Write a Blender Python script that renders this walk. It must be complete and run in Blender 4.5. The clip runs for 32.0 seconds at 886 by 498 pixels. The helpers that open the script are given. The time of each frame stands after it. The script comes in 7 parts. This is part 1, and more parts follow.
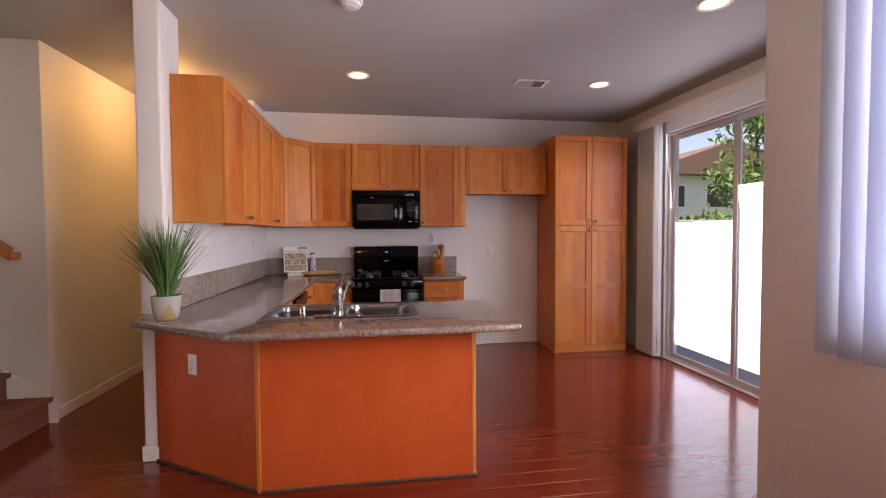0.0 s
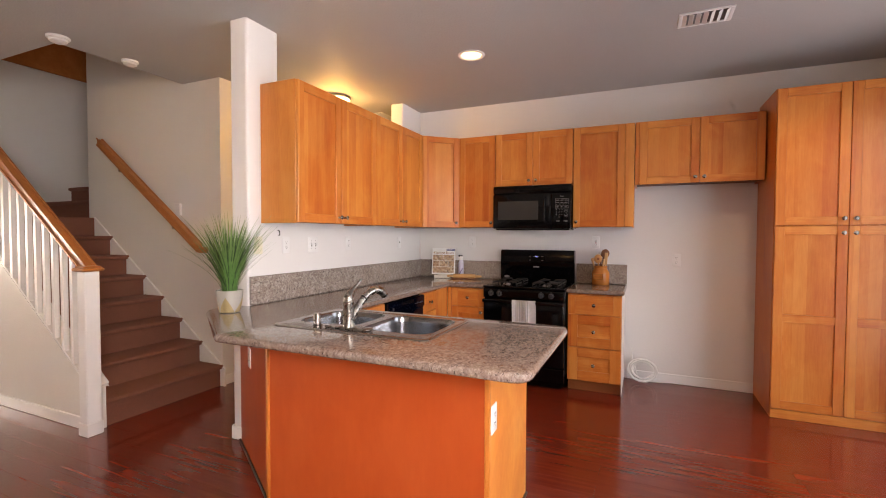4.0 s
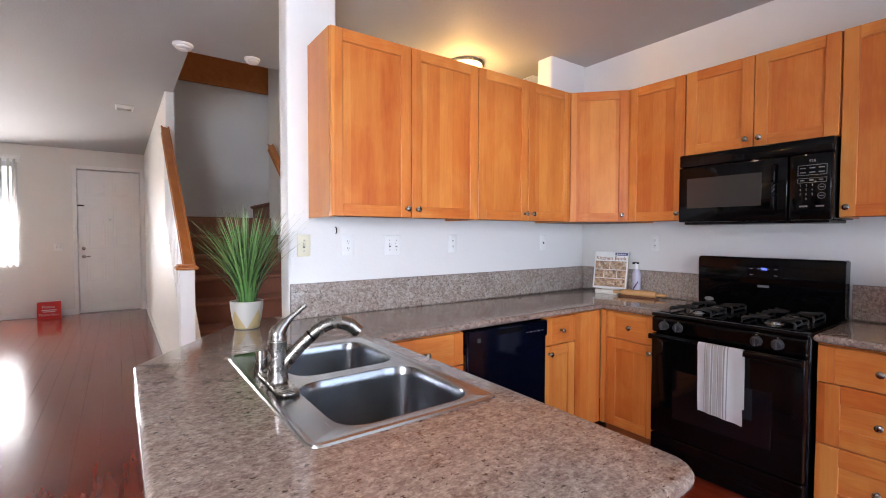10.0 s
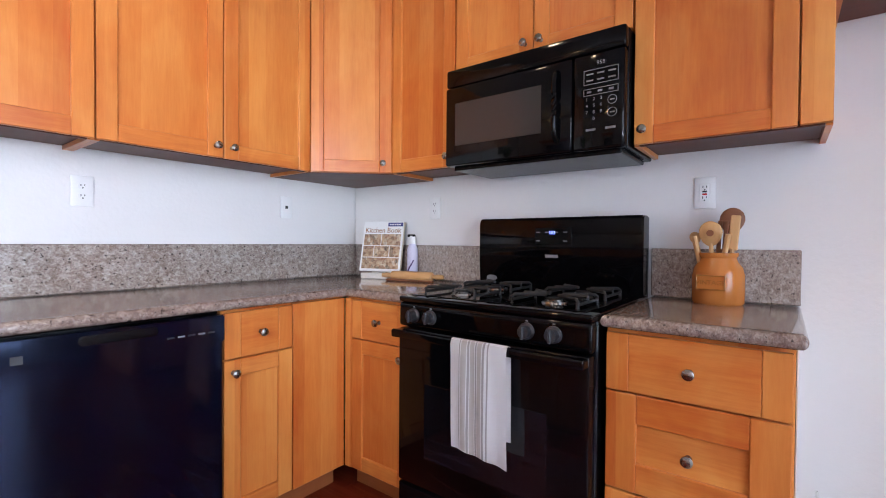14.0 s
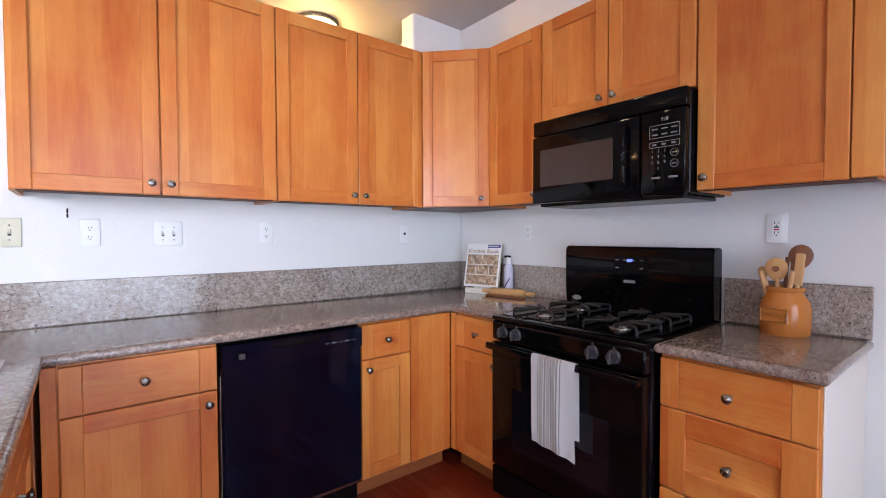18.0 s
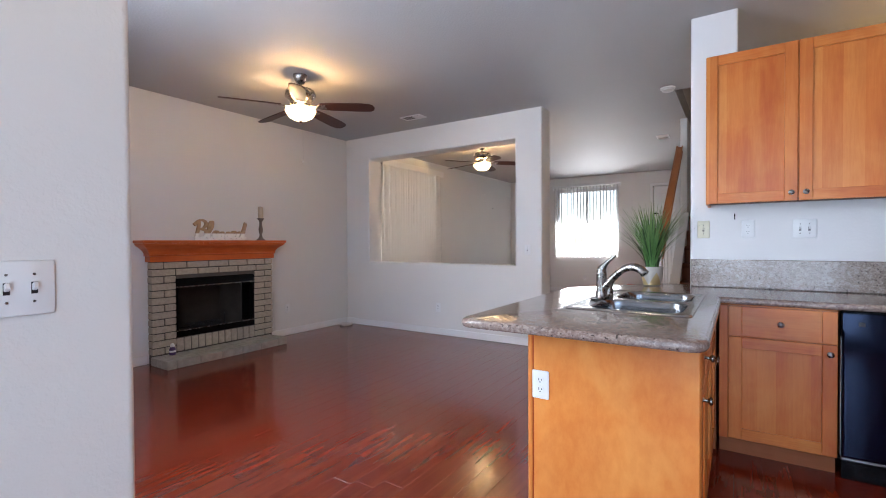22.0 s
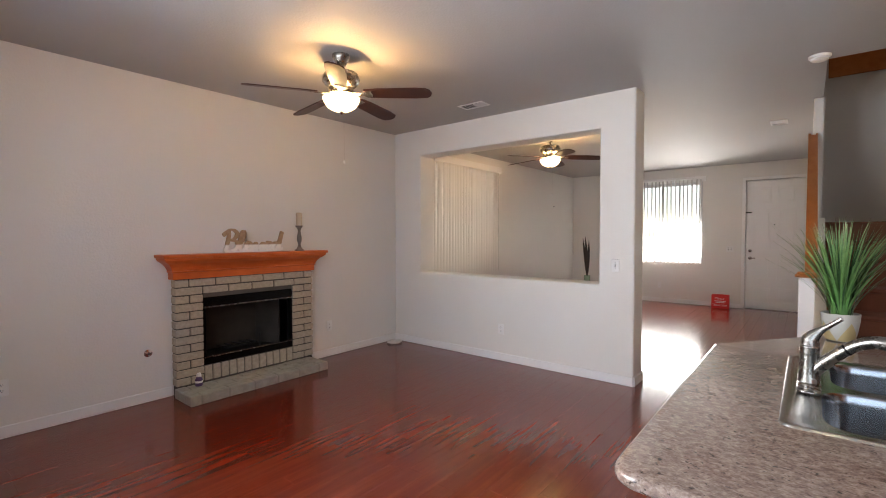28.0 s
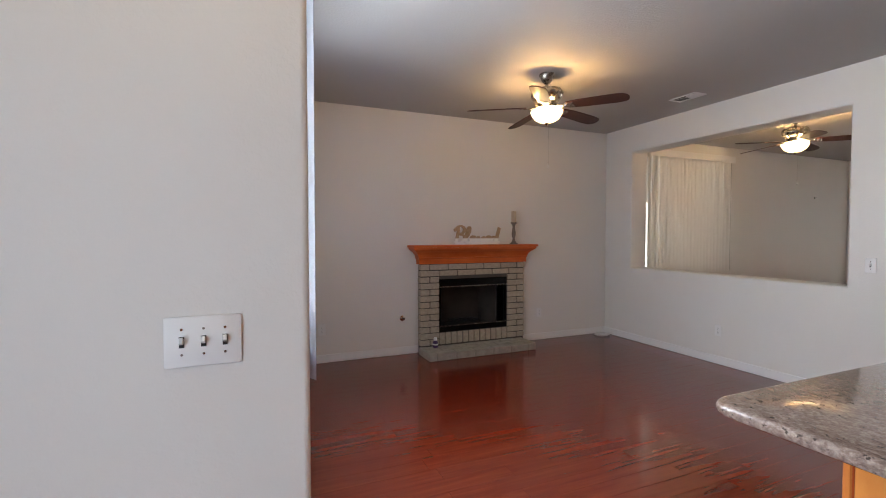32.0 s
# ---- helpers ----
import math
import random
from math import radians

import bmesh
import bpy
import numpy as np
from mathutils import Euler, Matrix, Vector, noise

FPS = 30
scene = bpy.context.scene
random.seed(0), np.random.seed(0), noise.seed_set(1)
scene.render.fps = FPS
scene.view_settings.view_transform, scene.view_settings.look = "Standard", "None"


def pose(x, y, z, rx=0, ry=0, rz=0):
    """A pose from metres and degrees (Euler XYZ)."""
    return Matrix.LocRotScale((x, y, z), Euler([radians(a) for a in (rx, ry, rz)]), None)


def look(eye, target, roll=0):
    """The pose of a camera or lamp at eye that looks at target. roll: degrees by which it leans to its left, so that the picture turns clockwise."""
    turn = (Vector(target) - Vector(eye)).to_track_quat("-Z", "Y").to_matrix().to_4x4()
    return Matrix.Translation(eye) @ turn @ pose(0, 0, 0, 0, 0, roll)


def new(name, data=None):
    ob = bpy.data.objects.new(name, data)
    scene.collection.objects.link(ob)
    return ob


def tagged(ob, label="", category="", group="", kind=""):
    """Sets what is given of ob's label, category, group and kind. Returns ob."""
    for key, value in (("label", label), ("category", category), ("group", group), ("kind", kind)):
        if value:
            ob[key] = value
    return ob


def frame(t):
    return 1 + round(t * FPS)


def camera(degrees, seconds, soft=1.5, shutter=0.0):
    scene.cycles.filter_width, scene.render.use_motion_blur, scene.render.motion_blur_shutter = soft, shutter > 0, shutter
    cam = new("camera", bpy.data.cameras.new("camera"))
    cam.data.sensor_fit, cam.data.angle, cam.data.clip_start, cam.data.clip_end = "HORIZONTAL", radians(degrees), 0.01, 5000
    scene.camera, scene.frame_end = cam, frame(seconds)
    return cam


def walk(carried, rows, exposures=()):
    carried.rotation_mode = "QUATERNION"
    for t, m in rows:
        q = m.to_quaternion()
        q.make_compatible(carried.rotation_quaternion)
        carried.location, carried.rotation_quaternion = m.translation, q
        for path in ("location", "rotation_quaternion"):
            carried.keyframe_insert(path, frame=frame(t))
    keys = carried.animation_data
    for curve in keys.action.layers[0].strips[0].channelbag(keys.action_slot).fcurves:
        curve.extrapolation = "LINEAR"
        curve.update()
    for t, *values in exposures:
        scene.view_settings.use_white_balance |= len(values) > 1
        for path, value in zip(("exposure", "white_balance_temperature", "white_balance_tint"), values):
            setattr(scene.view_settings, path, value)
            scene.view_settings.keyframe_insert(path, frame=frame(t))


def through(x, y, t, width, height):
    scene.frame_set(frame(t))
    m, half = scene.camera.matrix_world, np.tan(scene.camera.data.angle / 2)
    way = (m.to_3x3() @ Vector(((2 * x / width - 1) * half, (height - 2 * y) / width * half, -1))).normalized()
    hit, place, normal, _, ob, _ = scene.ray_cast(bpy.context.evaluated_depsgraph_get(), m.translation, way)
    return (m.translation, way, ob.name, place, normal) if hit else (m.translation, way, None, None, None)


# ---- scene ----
cam = camera(89.1, 32.0, soft=1.0)
PATH = [
    (0, (0.275, 0.315, 1.395), (0.563, 2.293, 1.322), -0.3),
    (0.5, (0.604, 0.387, 1.401), (0.654, 2.385, 1.326), -0.3),
    (1, (0.93, 0.406, 1.408), (0.735, 2.395, 1.331), -0.3),
    (1.5, (1.165, 0.349, 1.411), (0.775, 2.309, 1.335), -0.3),
    (2, (1.349, 0.338, 1.396), (0.843, 2.272, 1.341), -0.2),
    (2.5, (1.443, 0.455, 1.429), (0.868, 2.37, 1.358), 0.0),
    (3, (1.422, 0.609, 1.409), (0.77, 2.498, 1.343), 0.1),
    (3.5, (1.392, 0.824, 1.391), (0.672, 2.689, 1.33), 0.2),
    (5.5, (1.246, 1.992, 1.311), (0.139, 3.657, 1.252), 0.0),
    (6, (1.101, 2.229, 1.263), (-0.049, 3.865, 1.206), 0.1),
    (6.5, (1.119, 2.245, 1.289), (-0.075, 3.849, 1.226), 0.1),
    (7, (1.207, 2.21, 1.334), (-0.13, 3.696, 1.272), 0.0),
    (7.5, (1.259, 2.159, 1.352), (-0.286, 3.428, 1.291), -0.1),
    (8, (1.308, 2.179, 1.356), (-0.347, 3.299, 1.295), -0.2),
    (8.5, (1.357, 2.213, 1.372), (-0.329, 3.289, 1.308), -0.1),
    (9, (1.416, 2.25, 1.373), (-0.277, 3.313, 1.313), 0.0),
    (9.5, (1.463, 2.328, 1.375), (-0.229, 3.393, 1.31), 0.1),
    (10, (1.441, 2.53, 1.376), (-0.18, 3.699, 1.31), 0.1),
    (10.5, (1.469, 2.793, 1.392), (0.003, 4.152, 1.331), 0.4),
    (11, (1.457, 3.095, 1.404), (0.131, 4.591, 1.338), 0.3),
    (11.5, (1.338, 3.359, 1.379), (0.056, 4.894, 1.314), 0.4),
    (12, (1.248, 3.583, 1.354), (-0.013, 5.134, 1.288), 0.4),
    (12.5, (1.198, 3.752, 1.266), (-0.019, 5.338, 1.212), 0.5),
    (13, (1.18, 3.804, 1.178), (-0.031, 5.395, 1.137), 0.5),
    (13.5, (1.183, 3.817, 1.108), (-0.022, 5.413, 1.076), 0.5),
    (15.5, (1.289, 3.815, 1.364), (0.066, 5.397, 1.329), 0.2),
    (16, (1.362, 3.754, 1.484), (0.142, 5.338, 1.436), 0.3),
    (16.5, (1.396, 3.73, 1.526), (0.18, 5.317, 1.461), 0.3),
    (17, (1.389, 3.71, 1.436), (0.166, 5.292, 1.373), 0.3),
    (17.5, (1.419, 3.663, 1.336), (0.033, 5.104, 1.288), 0.1),
    (18, (1.53, 3.589, 1.292), (-0.033, 4.835, 1.234), -0.2),
    (18.5, (1.714, 3.523, 1.277), (0.052, 4.635, 1.222), -0.2),
    (19, (1.874, 3.522, 1.272), (0.128, 4.495, 1.219), -0.3),
    (19.5, (2.052, 3.532, 1.251), (0.209, 4.306, 1.202), -0.3),
    (20, (2.216, 3.427, 1.245), (0.283, 3.937, 1.188), -0.3),
    (20.5, (2.451, 3.247, 1.284), (0.452, 3.253, 1.232), -0.5),
    (21, (2.575, 3.278, 1.271), (0.683, 2.631, 1.233), -0.7),
    (21.5, (2.626, 3.415, 1.237), (0.891, 2.422, 1.21), -0.6),
    (22, (2.642, 3.552, 1.233), (0.969, 2.457, 1.203), -0.3),
    (22.5, (2.637, 3.65, 1.22), (0.963, 2.557, 1.189), -0.0),
    (23, (2.638, 3.711, 1.188), (0.953, 2.634, 1.157), 0.1),
    (23.5, (2.631, 3.692, 1.162), (0.918, 2.661, 1.13), 0.1),
    (24, (2.603, 3.508, 1.165), (0.862, 2.525, 1.136), 0.2),
    (24.5, (2.546, 3.278, 1.196), (0.804, 2.296, 1.166), 0.2),
    (25, (2.464, 3.119, 1.222), (0.729, 2.125, 1.19), 0.2),
    (25.5, (2.299, 2.986, 1.242), (0.586, 1.954, 1.21), 0.2),
    (27.5, (2.101, 2.76, 1.438), (0.436, 1.654, 1.379), 0.2),
    (28, (2.031, 2.903, 1.435), (0.478, 1.645, 1.373), -0.1),
    (28.5, (2.05, 3.12, 1.444), (0.628, 1.716, 1.376), -0.2),
    (29, (2.054, 3.296, 1.445), (0.782, 1.754, 1.378), -0.4),
    (29.5, (2.067, 3.513, 1.443), (0.966, 1.844, 1.375), -0.4),
    (30, (2.104, 3.732, 1.449), (1.136, 1.983, 1.382), -0.4),
    (30.5, (2.118, 3.858, 1.466), (1.227, 2.069, 1.398), -0.3),
    (31, (2.136, 3.789, 1.454), (1.288, 1.979, 1.388), -0.2),
    (31.5, (2.18, 3.586, 1.428), (1.37, 1.758, 1.362), -0.1),
    (32, (2.246, 3.455, 1.391), (1.461, 1.617, 1.326), 0.0),
]
walk(cam, [(t, look(eye, target, roll)) for t, eye, target, roll in PATH], [(0, 0.74, 7400, 29), (1.5, 0.94, 7700, 26), (3.5, 1.22, 8200, 22), (6, 1.20, 6500, 14), (10, 1.36, 6300, 14), (13, 1.62, 6200, 14), (16.5, 1.58, 6050, 14), (19, 1.22, 6200, 15), (21, 0.92, 5850, 11), (25, 0.90, 6100, 10), (27.5, 1.06, 6600, 10), (30, 0.72, 6650, 9), (32, 0.68, 6450, 8)])

LX = 2.106          # living east wall

# ---- world, sun and large lights ----
world = bpy.data.worlds.new("sky")
scene.world = world
world.use_nodes = True
wn = world.node_tree
sky = wn.nodes.new("ShaderNodeTexSky")
sky.sky_type = 'NISHITA'
sky.sun_disc = False
SUN_DIR = Vector((-0.70, -0.26, 0.95)).normalized()
sky.sun_elevation = math.asin(SUN_DIR.z)
sky.sun_rotation = math.atan2(SUN_DIR.x, SUN_DIR.y)
wn.links.new(sky.outputs[0], wn.nodes["Background"].inputs[0])
wn.nodes["Background"].inputs[1].default_value = 0.11


def lamp(name, kind, energy, color, m, size=0.0, size_y=0.0, spot=0.0):
    d = bpy.data.lights.new(name, kind)
    d.energy, d.color = energy, color
    if kind == 'AREA':
        d.shape, d.size, d.size_y = 'RECTANGLE', size, size_y
    elif kind in ('POINT', 'SPOT'):
        d.shadow_soft_size = size
        if spot:
            d.spot_size, d.spot_blend = radians(spot), 0.6
    else:
        d.angle = size
    ob = new(name, d)
    ob.matrix_world = m
    return ob


lamp("sun", 'SUN', 4.5, (1.0, 0.95, 0.88), look((0, 0, 10), Vector((0, 0, 10)) - SUN_DIR), 0.009)
DAY = (0.70, 0.83, 1.0)
lamp("slider_daylight", 'AREA', 25, DAY, look((3.46, 3.9, 1.3), (0, 3.9, 1.1)), 2.0, 2.3)
lamp("living_window_daylight", 'AREA', 15.5, (0.95, 0.965, 1.0), look((LX - 0.10, 0.80, 1.7), (0, 0.4, 1.3)), 1.9, 1.4)
lamp("living_window_sky", 'AREA', 75, (0.88, 0.93, 1.0), look((2.21, 0.80, 1.7), (0, 0.80, 1.5)), 2.0, 1.35)
lamp("front_window_daylight", 'AREA', 58, (1.0, 0.97, 0.93), look((-8.47, 0.48, 1.29), (0, 0.48, 1.2)), 1.5, 0.80)
lamp("dining_window_daylight", 'AREA', 13, (1.0, 0.96, 0.88), look((-3.98, -1.60, 1.7), (-3.98, 2.0, 1.4)), 1.6, 1.6)
WARM = (1.0, 0.76, 0.50)
lamp("upstairs_lamp", 'POINT', 1.4, (1.0, 0.62, 0.36), pose(-4.25, 3.7, 4.6), 0.1)

# ---- materials ----


def mat(name, color, rough=0.5, metal=0.0, spec=0.5):
    m = bpy.data.materials.new(name)
    m.use_nodes = True
    b = m.node_tree.nodes["Principled BSDF"]
    b.inputs["Base Color"].default_value = (*color, 1)
    b.inputs["Roughness"].default_value = rough
    b.inputs["Metallic"].default_value = metal
    b.inputs["Specular IOR Level"].default_value = spec
    return m, m.node_tree, b


def nd(nt, kind, **kw):
    n = nt.nodes.new(kind)
    for k, v in kw.items():
        n.inputs[k].default_value = v
    return n


def coords(nt, scale, random_shift=True, generated=False):
    """Object coordinates, scaled, shifted by the object's random number."""
    tc = nt.nodes.new("ShaderNodeTexCoord")
    mp = nt.nodes.new("ShaderNodeMapping")
    mp.inputs["Scale"].default_value = scale
    nt.links.new(tc.outputs["Object"], mp.inputs["Vector"])
    if random_shift:
        oi = nt.nodes.new("ShaderNodeObjectInfo")
        mu = nt.nodes.new("ShaderNodeMath")
        mu.operation = 'MULTIPLY'
        mu.inputs[1].default_value = 37.0
        nt.links.new(oi.outputs["Random"], mu.inputs[0])
        nt.links.new(mu.outputs[0], mp.inputs["Location"])
    return mp.outputs["Vector"]


def noise_tex(nt, vec, scale, detail=4.0, rough=0.55, dist=0.0):
    n = nd(nt, "ShaderNodeTexNoise", Scale=scale, Detail=detail, Roughness=rough, Distortion=dist)
    nt.links.new(vec, n.inputs["Vector"])
    return n.outputs["Fac"]


def ramp(nt, fac, stops):
    r = nt.nodes.new("ShaderNodeValToRGB")
    e = r.color_ramp.elements
    while len(e) < len(stops):
        e.new(0.5)
    for el, (p, c) in zip(e, stops):
        el.position, el.color = p, (*c, 1)
    nt.links.new(fac, r.inputs[0])
    return r.outputs[0]


def mixc(nt, fac, a, b, kind='MIX'):
    m = nt.nodes.new("ShaderNodeMix")
    m.data_type, m.blend_type = 'RGBA', kind
    for s, v in ((m.inputs[0], fac), (m.inputs[6], a), (m.inputs[7], b)):
        if hasattr(v, "links"):
            nt.links.new(v, s)
        else:
            s.default_value = v if isinstance(v, float) else (*v, 1)
    return m.outputs[2]


def bump(nt, b, height, strength, distance):
    n = nd(nt, "ShaderNodeBump", Strength=strength, Distance=distance)
    nt.links.new(height, n.inputs["Height"])
    nt.links.new(n.outputs[0], b.inputs["Normal"])


def rough_var(nt, b, fac, lo, hi):
    r = nd(nt, "ShaderNodeMapRange")
    r.inputs["To Min"].default_value, r.inputs["To Max"].default_value = lo, hi
    nt.links.new(fac, r.inputs["Value"])
    nt.links.new(r.outputs[0], b.inputs["Roughness"])


def painted(name, color, rough=0.6, grain=90.0, strength=0.25):
    """Painted drywall with an orange-peel roller texture."""
    m, nt, b = mat(name, color, rough)
    v = coords(nt, (1, 1, 1), False)
    big = noise_tex(nt, v, 1.3, 3)
    c = mixc(nt, big, tuple(x * 0.96 for x in color), tuple(min(1, x * 1.03) for x in color))
    nt.links.new(c, b.inputs["Base Color"])
    fine = noise_tex(nt, v, grain, 2, 0.5)
    flat = ramp(nt, fine, [(0.42, (0, 0, 0)), (0.60, (1, 1, 1))])
    bump(nt, b, flat, strength, 0.003)
    return m


def plain(name, color, rough=0.5, metal=0.0, var=0.06, scale=25.0, bumpy=0.0):
    m, nt, b = mat(name, color, rough, metal)
    v = coords(nt, (1, 1, 1))
    f = noise_tex(nt, v, scale, 4)
    c = mixc(nt, f, tuple(x * (1 - var) for x in color), tuple(min(1, x * (1 + var)) for x in color))
    nt.links.new(c, b.inputs["Base Color"])
    rough_var(nt, b, f, max(0.02, rough - 0.06), rough + 0.06)
    if bumpy:
        bump(nt, b, f, bumpy, 0.003)
    return m


def wood(name, stretch, dark, mid, light, rough=0.32, scale=1.0, strips=0.0):
    """Stained wood; stretch is the mapping scale, small along the grain."""
    m, nt, b = mat(name, mid, rough)
    v = coords(nt, tuple(s * scale for s in stretch))
    band = noise_tex(nt, v, 1.3, 4, 0.55, 0.5)
    grain = noise_tex(nt, v, 11.0, 4, 0.65, 0.1)
    c = ramp(nt, band, [(0.30, dark), (0.5, mid), (0.70, light)])
    cloud = noise_tex(nt, coords(nt, (3.4, 3.4, 2.2)), 1.3, 3, 0.55, 0.6)
    c = mixc(nt, 0.45, c, ramp(nt, cloud, [(0.36, dark), (0.5, mid), (0.63, light)]))
    c = mixc(nt, 0.20, c, ramp(nt, grain, [(0.35, dark), (0.65, light)]))
    oi = nt.nodes.new("ShaderNodeObjectInfo")
    c = mixc(nt, 0.24, c, ramp(nt, oi.outputs["Random"], [(0.0, dark), (1.0, light)]))
    if strips:
        # boards glued edge to edge, each with its own tone
        sep = nt.nodes.new("ShaderNodeSeparateXYZ")
        nt.links.new(coords(nt, (1, 1, 1)), sep.inputs[0])
        wob = nd(nt, "ShaderNodeMath")
        wob.operation = 'MULTIPLY_ADD'
        wob.inputs[1].default_value = strips
        nt.links.new(sep.outputs["X"], wob.inputs[0])
        nt.links.new(noise_tex(nt, v, 0.25, 1), wob.inputs[2])
        fl = nd(nt, "ShaderNodeMath")
        fl.operation = 'FLOOR'
        nt.links.new(wob.outputs[0], fl.inputs[0])
        wn1 = nt.nodes.new("ShaderNodeTexWhiteNoise")
        wn1.noise_dimensions = '1D'
        nt.links.new(fl.outputs[0], wn1.inputs["W"])
        c = mixc(nt, 0.30, c, ramp(nt, wn1.outputs["Value"], [(0.0, dark), (0.45, mid), (1.0, light)]))
    nt.links.new(c, b.inputs["Base Color"])
    rough_var(nt, b, band, rough - 0.06, rough + 0.08)
    bump(nt, b, grain, 0.05, 0.002)
    b.inputs["Coat Weight"].default_value = 0.08
    b.inputs["Coat Roughness"].default_value = 0.22
    b.inputs["Specular IOR Level"].default_value = 0.36
    return m


WALL = painted("wall_paint", (0.74, 0.725, 0.692), 0.5, 75.0, 0.15)
WALLK = painted("kitchen_wall_paint", (0.74, 0.725, 0.71), 0.5, 60.0, 0.08)
# Ceiling colour set well below the walls', to carry its dimmer light.
CEIL = painted("shaded_ceiling_paint", (0.42, 0.417, 0.41), 0.65, 60.0, 0.2)
TRIM = plain("white_trim_paint", (0.80, 0.80, 0.79), 0.35, 0, 0.02, 8)
CAB_D, CAB_M, CAB_L = (0.40, 0.068, 0.010), (0.58, 0.165, 0.027), (0.72, 0.315, 0.078)
WOOD_V = wood("honey_maple_upright", (9, 9, 0.8), CAB_D, CAB_M, CAB_L, strips=12.0)
WOOD_H = wood("honey_maple_level", (0.8, 9, 9), CAB_D, CAB_M, CAB_L)
# Cabinet wood made darker, so toe kicks carry the shade of their recess.
CAB_IN = wood("shaded_plinth_wood", (0.8, 9, 9), (0.22, 0.055, 0.014), (0.28, 0.08, 0.02), (0.34, 0.11, 0.035), 0.5)
# Underside wood darkened; the shade beneath the cabinets is in its colour.
UNDER = wood("shaded_cabinet_underside", (0.8, 9, 9), (0.075, 0.022, 0.010), (0.10, 0.030, 0.014), (0.13, 0.042, 0.020), 0.5)
RAILW = wood("orange_oak_rail", (1.2, 12, 12), (0.36, 0.11, 0.025), (0.46, 0.16, 0.042), (0.55, 0.22, 0.07))
MANTEL = wood("mantel_wood", (0.9, 10, 10), (0.48, 0.082, 0.014), (0.62, 0.125, 0.024), (0.72, 0.18, 0.045), 0.4)
BLADE = wood("fan_blade_wood", (2, 14, 14), (0.028, 0.006, 0.004), (0.042, 0.010, 0.006), (0.06, 0.016, 0.010), 0.45)
BOWLW = wood("light_utensil_wood", (12, 12, 1.5), (0.45, 0.24, 0.09), (0.55, 0.31, 0.13), (0.62, 0.38, 0.18), 0.5)
DARKW = wood("dark_utensil_wood", (12, 12, 1.5), (0.14, 0.05, 0.02), (0.2, 0.075, 0.03), (0.26, 0.1, 0.05), 0.5)


def floor_material():
    """Cherry laminate: three printed strips to a plank, streaky grain, a glossy wear layer."""
    m, nt, b = mat("cherry_laminate", (0.14, 0.03, 0.014), 0.16)
    v = coords(nt, (0.8, 11, 11))
    band = noise_tex(nt, v, 1.8, 3, 0.6, 0.4)
    fine = noise_tex(nt, v, 5.0, 2, 0.6)
    c = ramp(nt, band, [(0.28, (0.122, 0.0125, 0.0050)), (0.5, (0.148, 0.0168, 0.0066)), (0.74, (0.200, 0.028, 0.0105))])
    c = mixc(nt, 0.14, c, ramp(nt, fine, [(0.3, (0.10, 0.011, 0.0045)), (0.7, (0.21, 0.031, 0.012))]))
    oi = nt.nodes.new("ShaderNodeObjectInfo")
    sep = nt.nodes.new("ShaderNodeSeparateXYZ")
    nt.links.new(coords(nt, (2.3, 23.8, 1), False), sep.inputs[0])
    cell = nt.nodes.new("ShaderNodeCombineXYZ")
    for axis, shift in (("X", 0.0), ("Y", 0.5)):
        ad = nd(nt, "ShaderNodeMath")
        ad.operation = 'ADD'
        ad.inputs[1].default_value = shift
        fl = nd(nt, "ShaderNodeMath")
        fl.operation = 'FLOOR'
        nt.links.new(sep.outputs[axis], ad.inputs[0])
        nt.links.new(ad.outputs[0], fl.inputs[0])
        nt.links.new(fl.outputs[0], cell.inputs[axis])
    nt.links.new(oi.outputs["Random"], cell.inputs["Z"])
    wn3 = nt.nodes.new("ShaderNodeTexWhiteNoise")
    nt.links.new(cell.outputs[0], wn3.inputs["Vector"])
    c = mixc(nt, 0.09, c, ramp(nt, wn3.outputs["Value"], [(0.0, (0.095, 0.0095, 0.004)), (0.55, (0.14, 0.016, 0.006)), (1.0, (0.21, 0.032, 0.012))]))
    streak = noise_tex(nt, coords(nt, (0.9, 15, 15)), 1.5, 3, 0.55, 0.3)
    sm = ramp(nt, streak, [(0.52, (0, 0, 0)), (0.88, (0.44, 0.44, 0.44))])
    c = mixc(nt, sm, c, (0.27, 0.050, 0.019))
    nt.links.new(c, b.inputs["Base Color"])
    smear = noise_tex(nt, coords(nt, (1, 1, 1), False), 2.4, 2, 0.5)
    rough_var(nt, b, smear, 0.13, 0.20)
    b.inputs["Coat Weight"].default_value = 0.25
    b.inputs["Coat Roughness"].default_value = 0.10
    b.inputs["Specular IOR Level"].default_value = 0.50
    return m


FLOOR = floor_material()


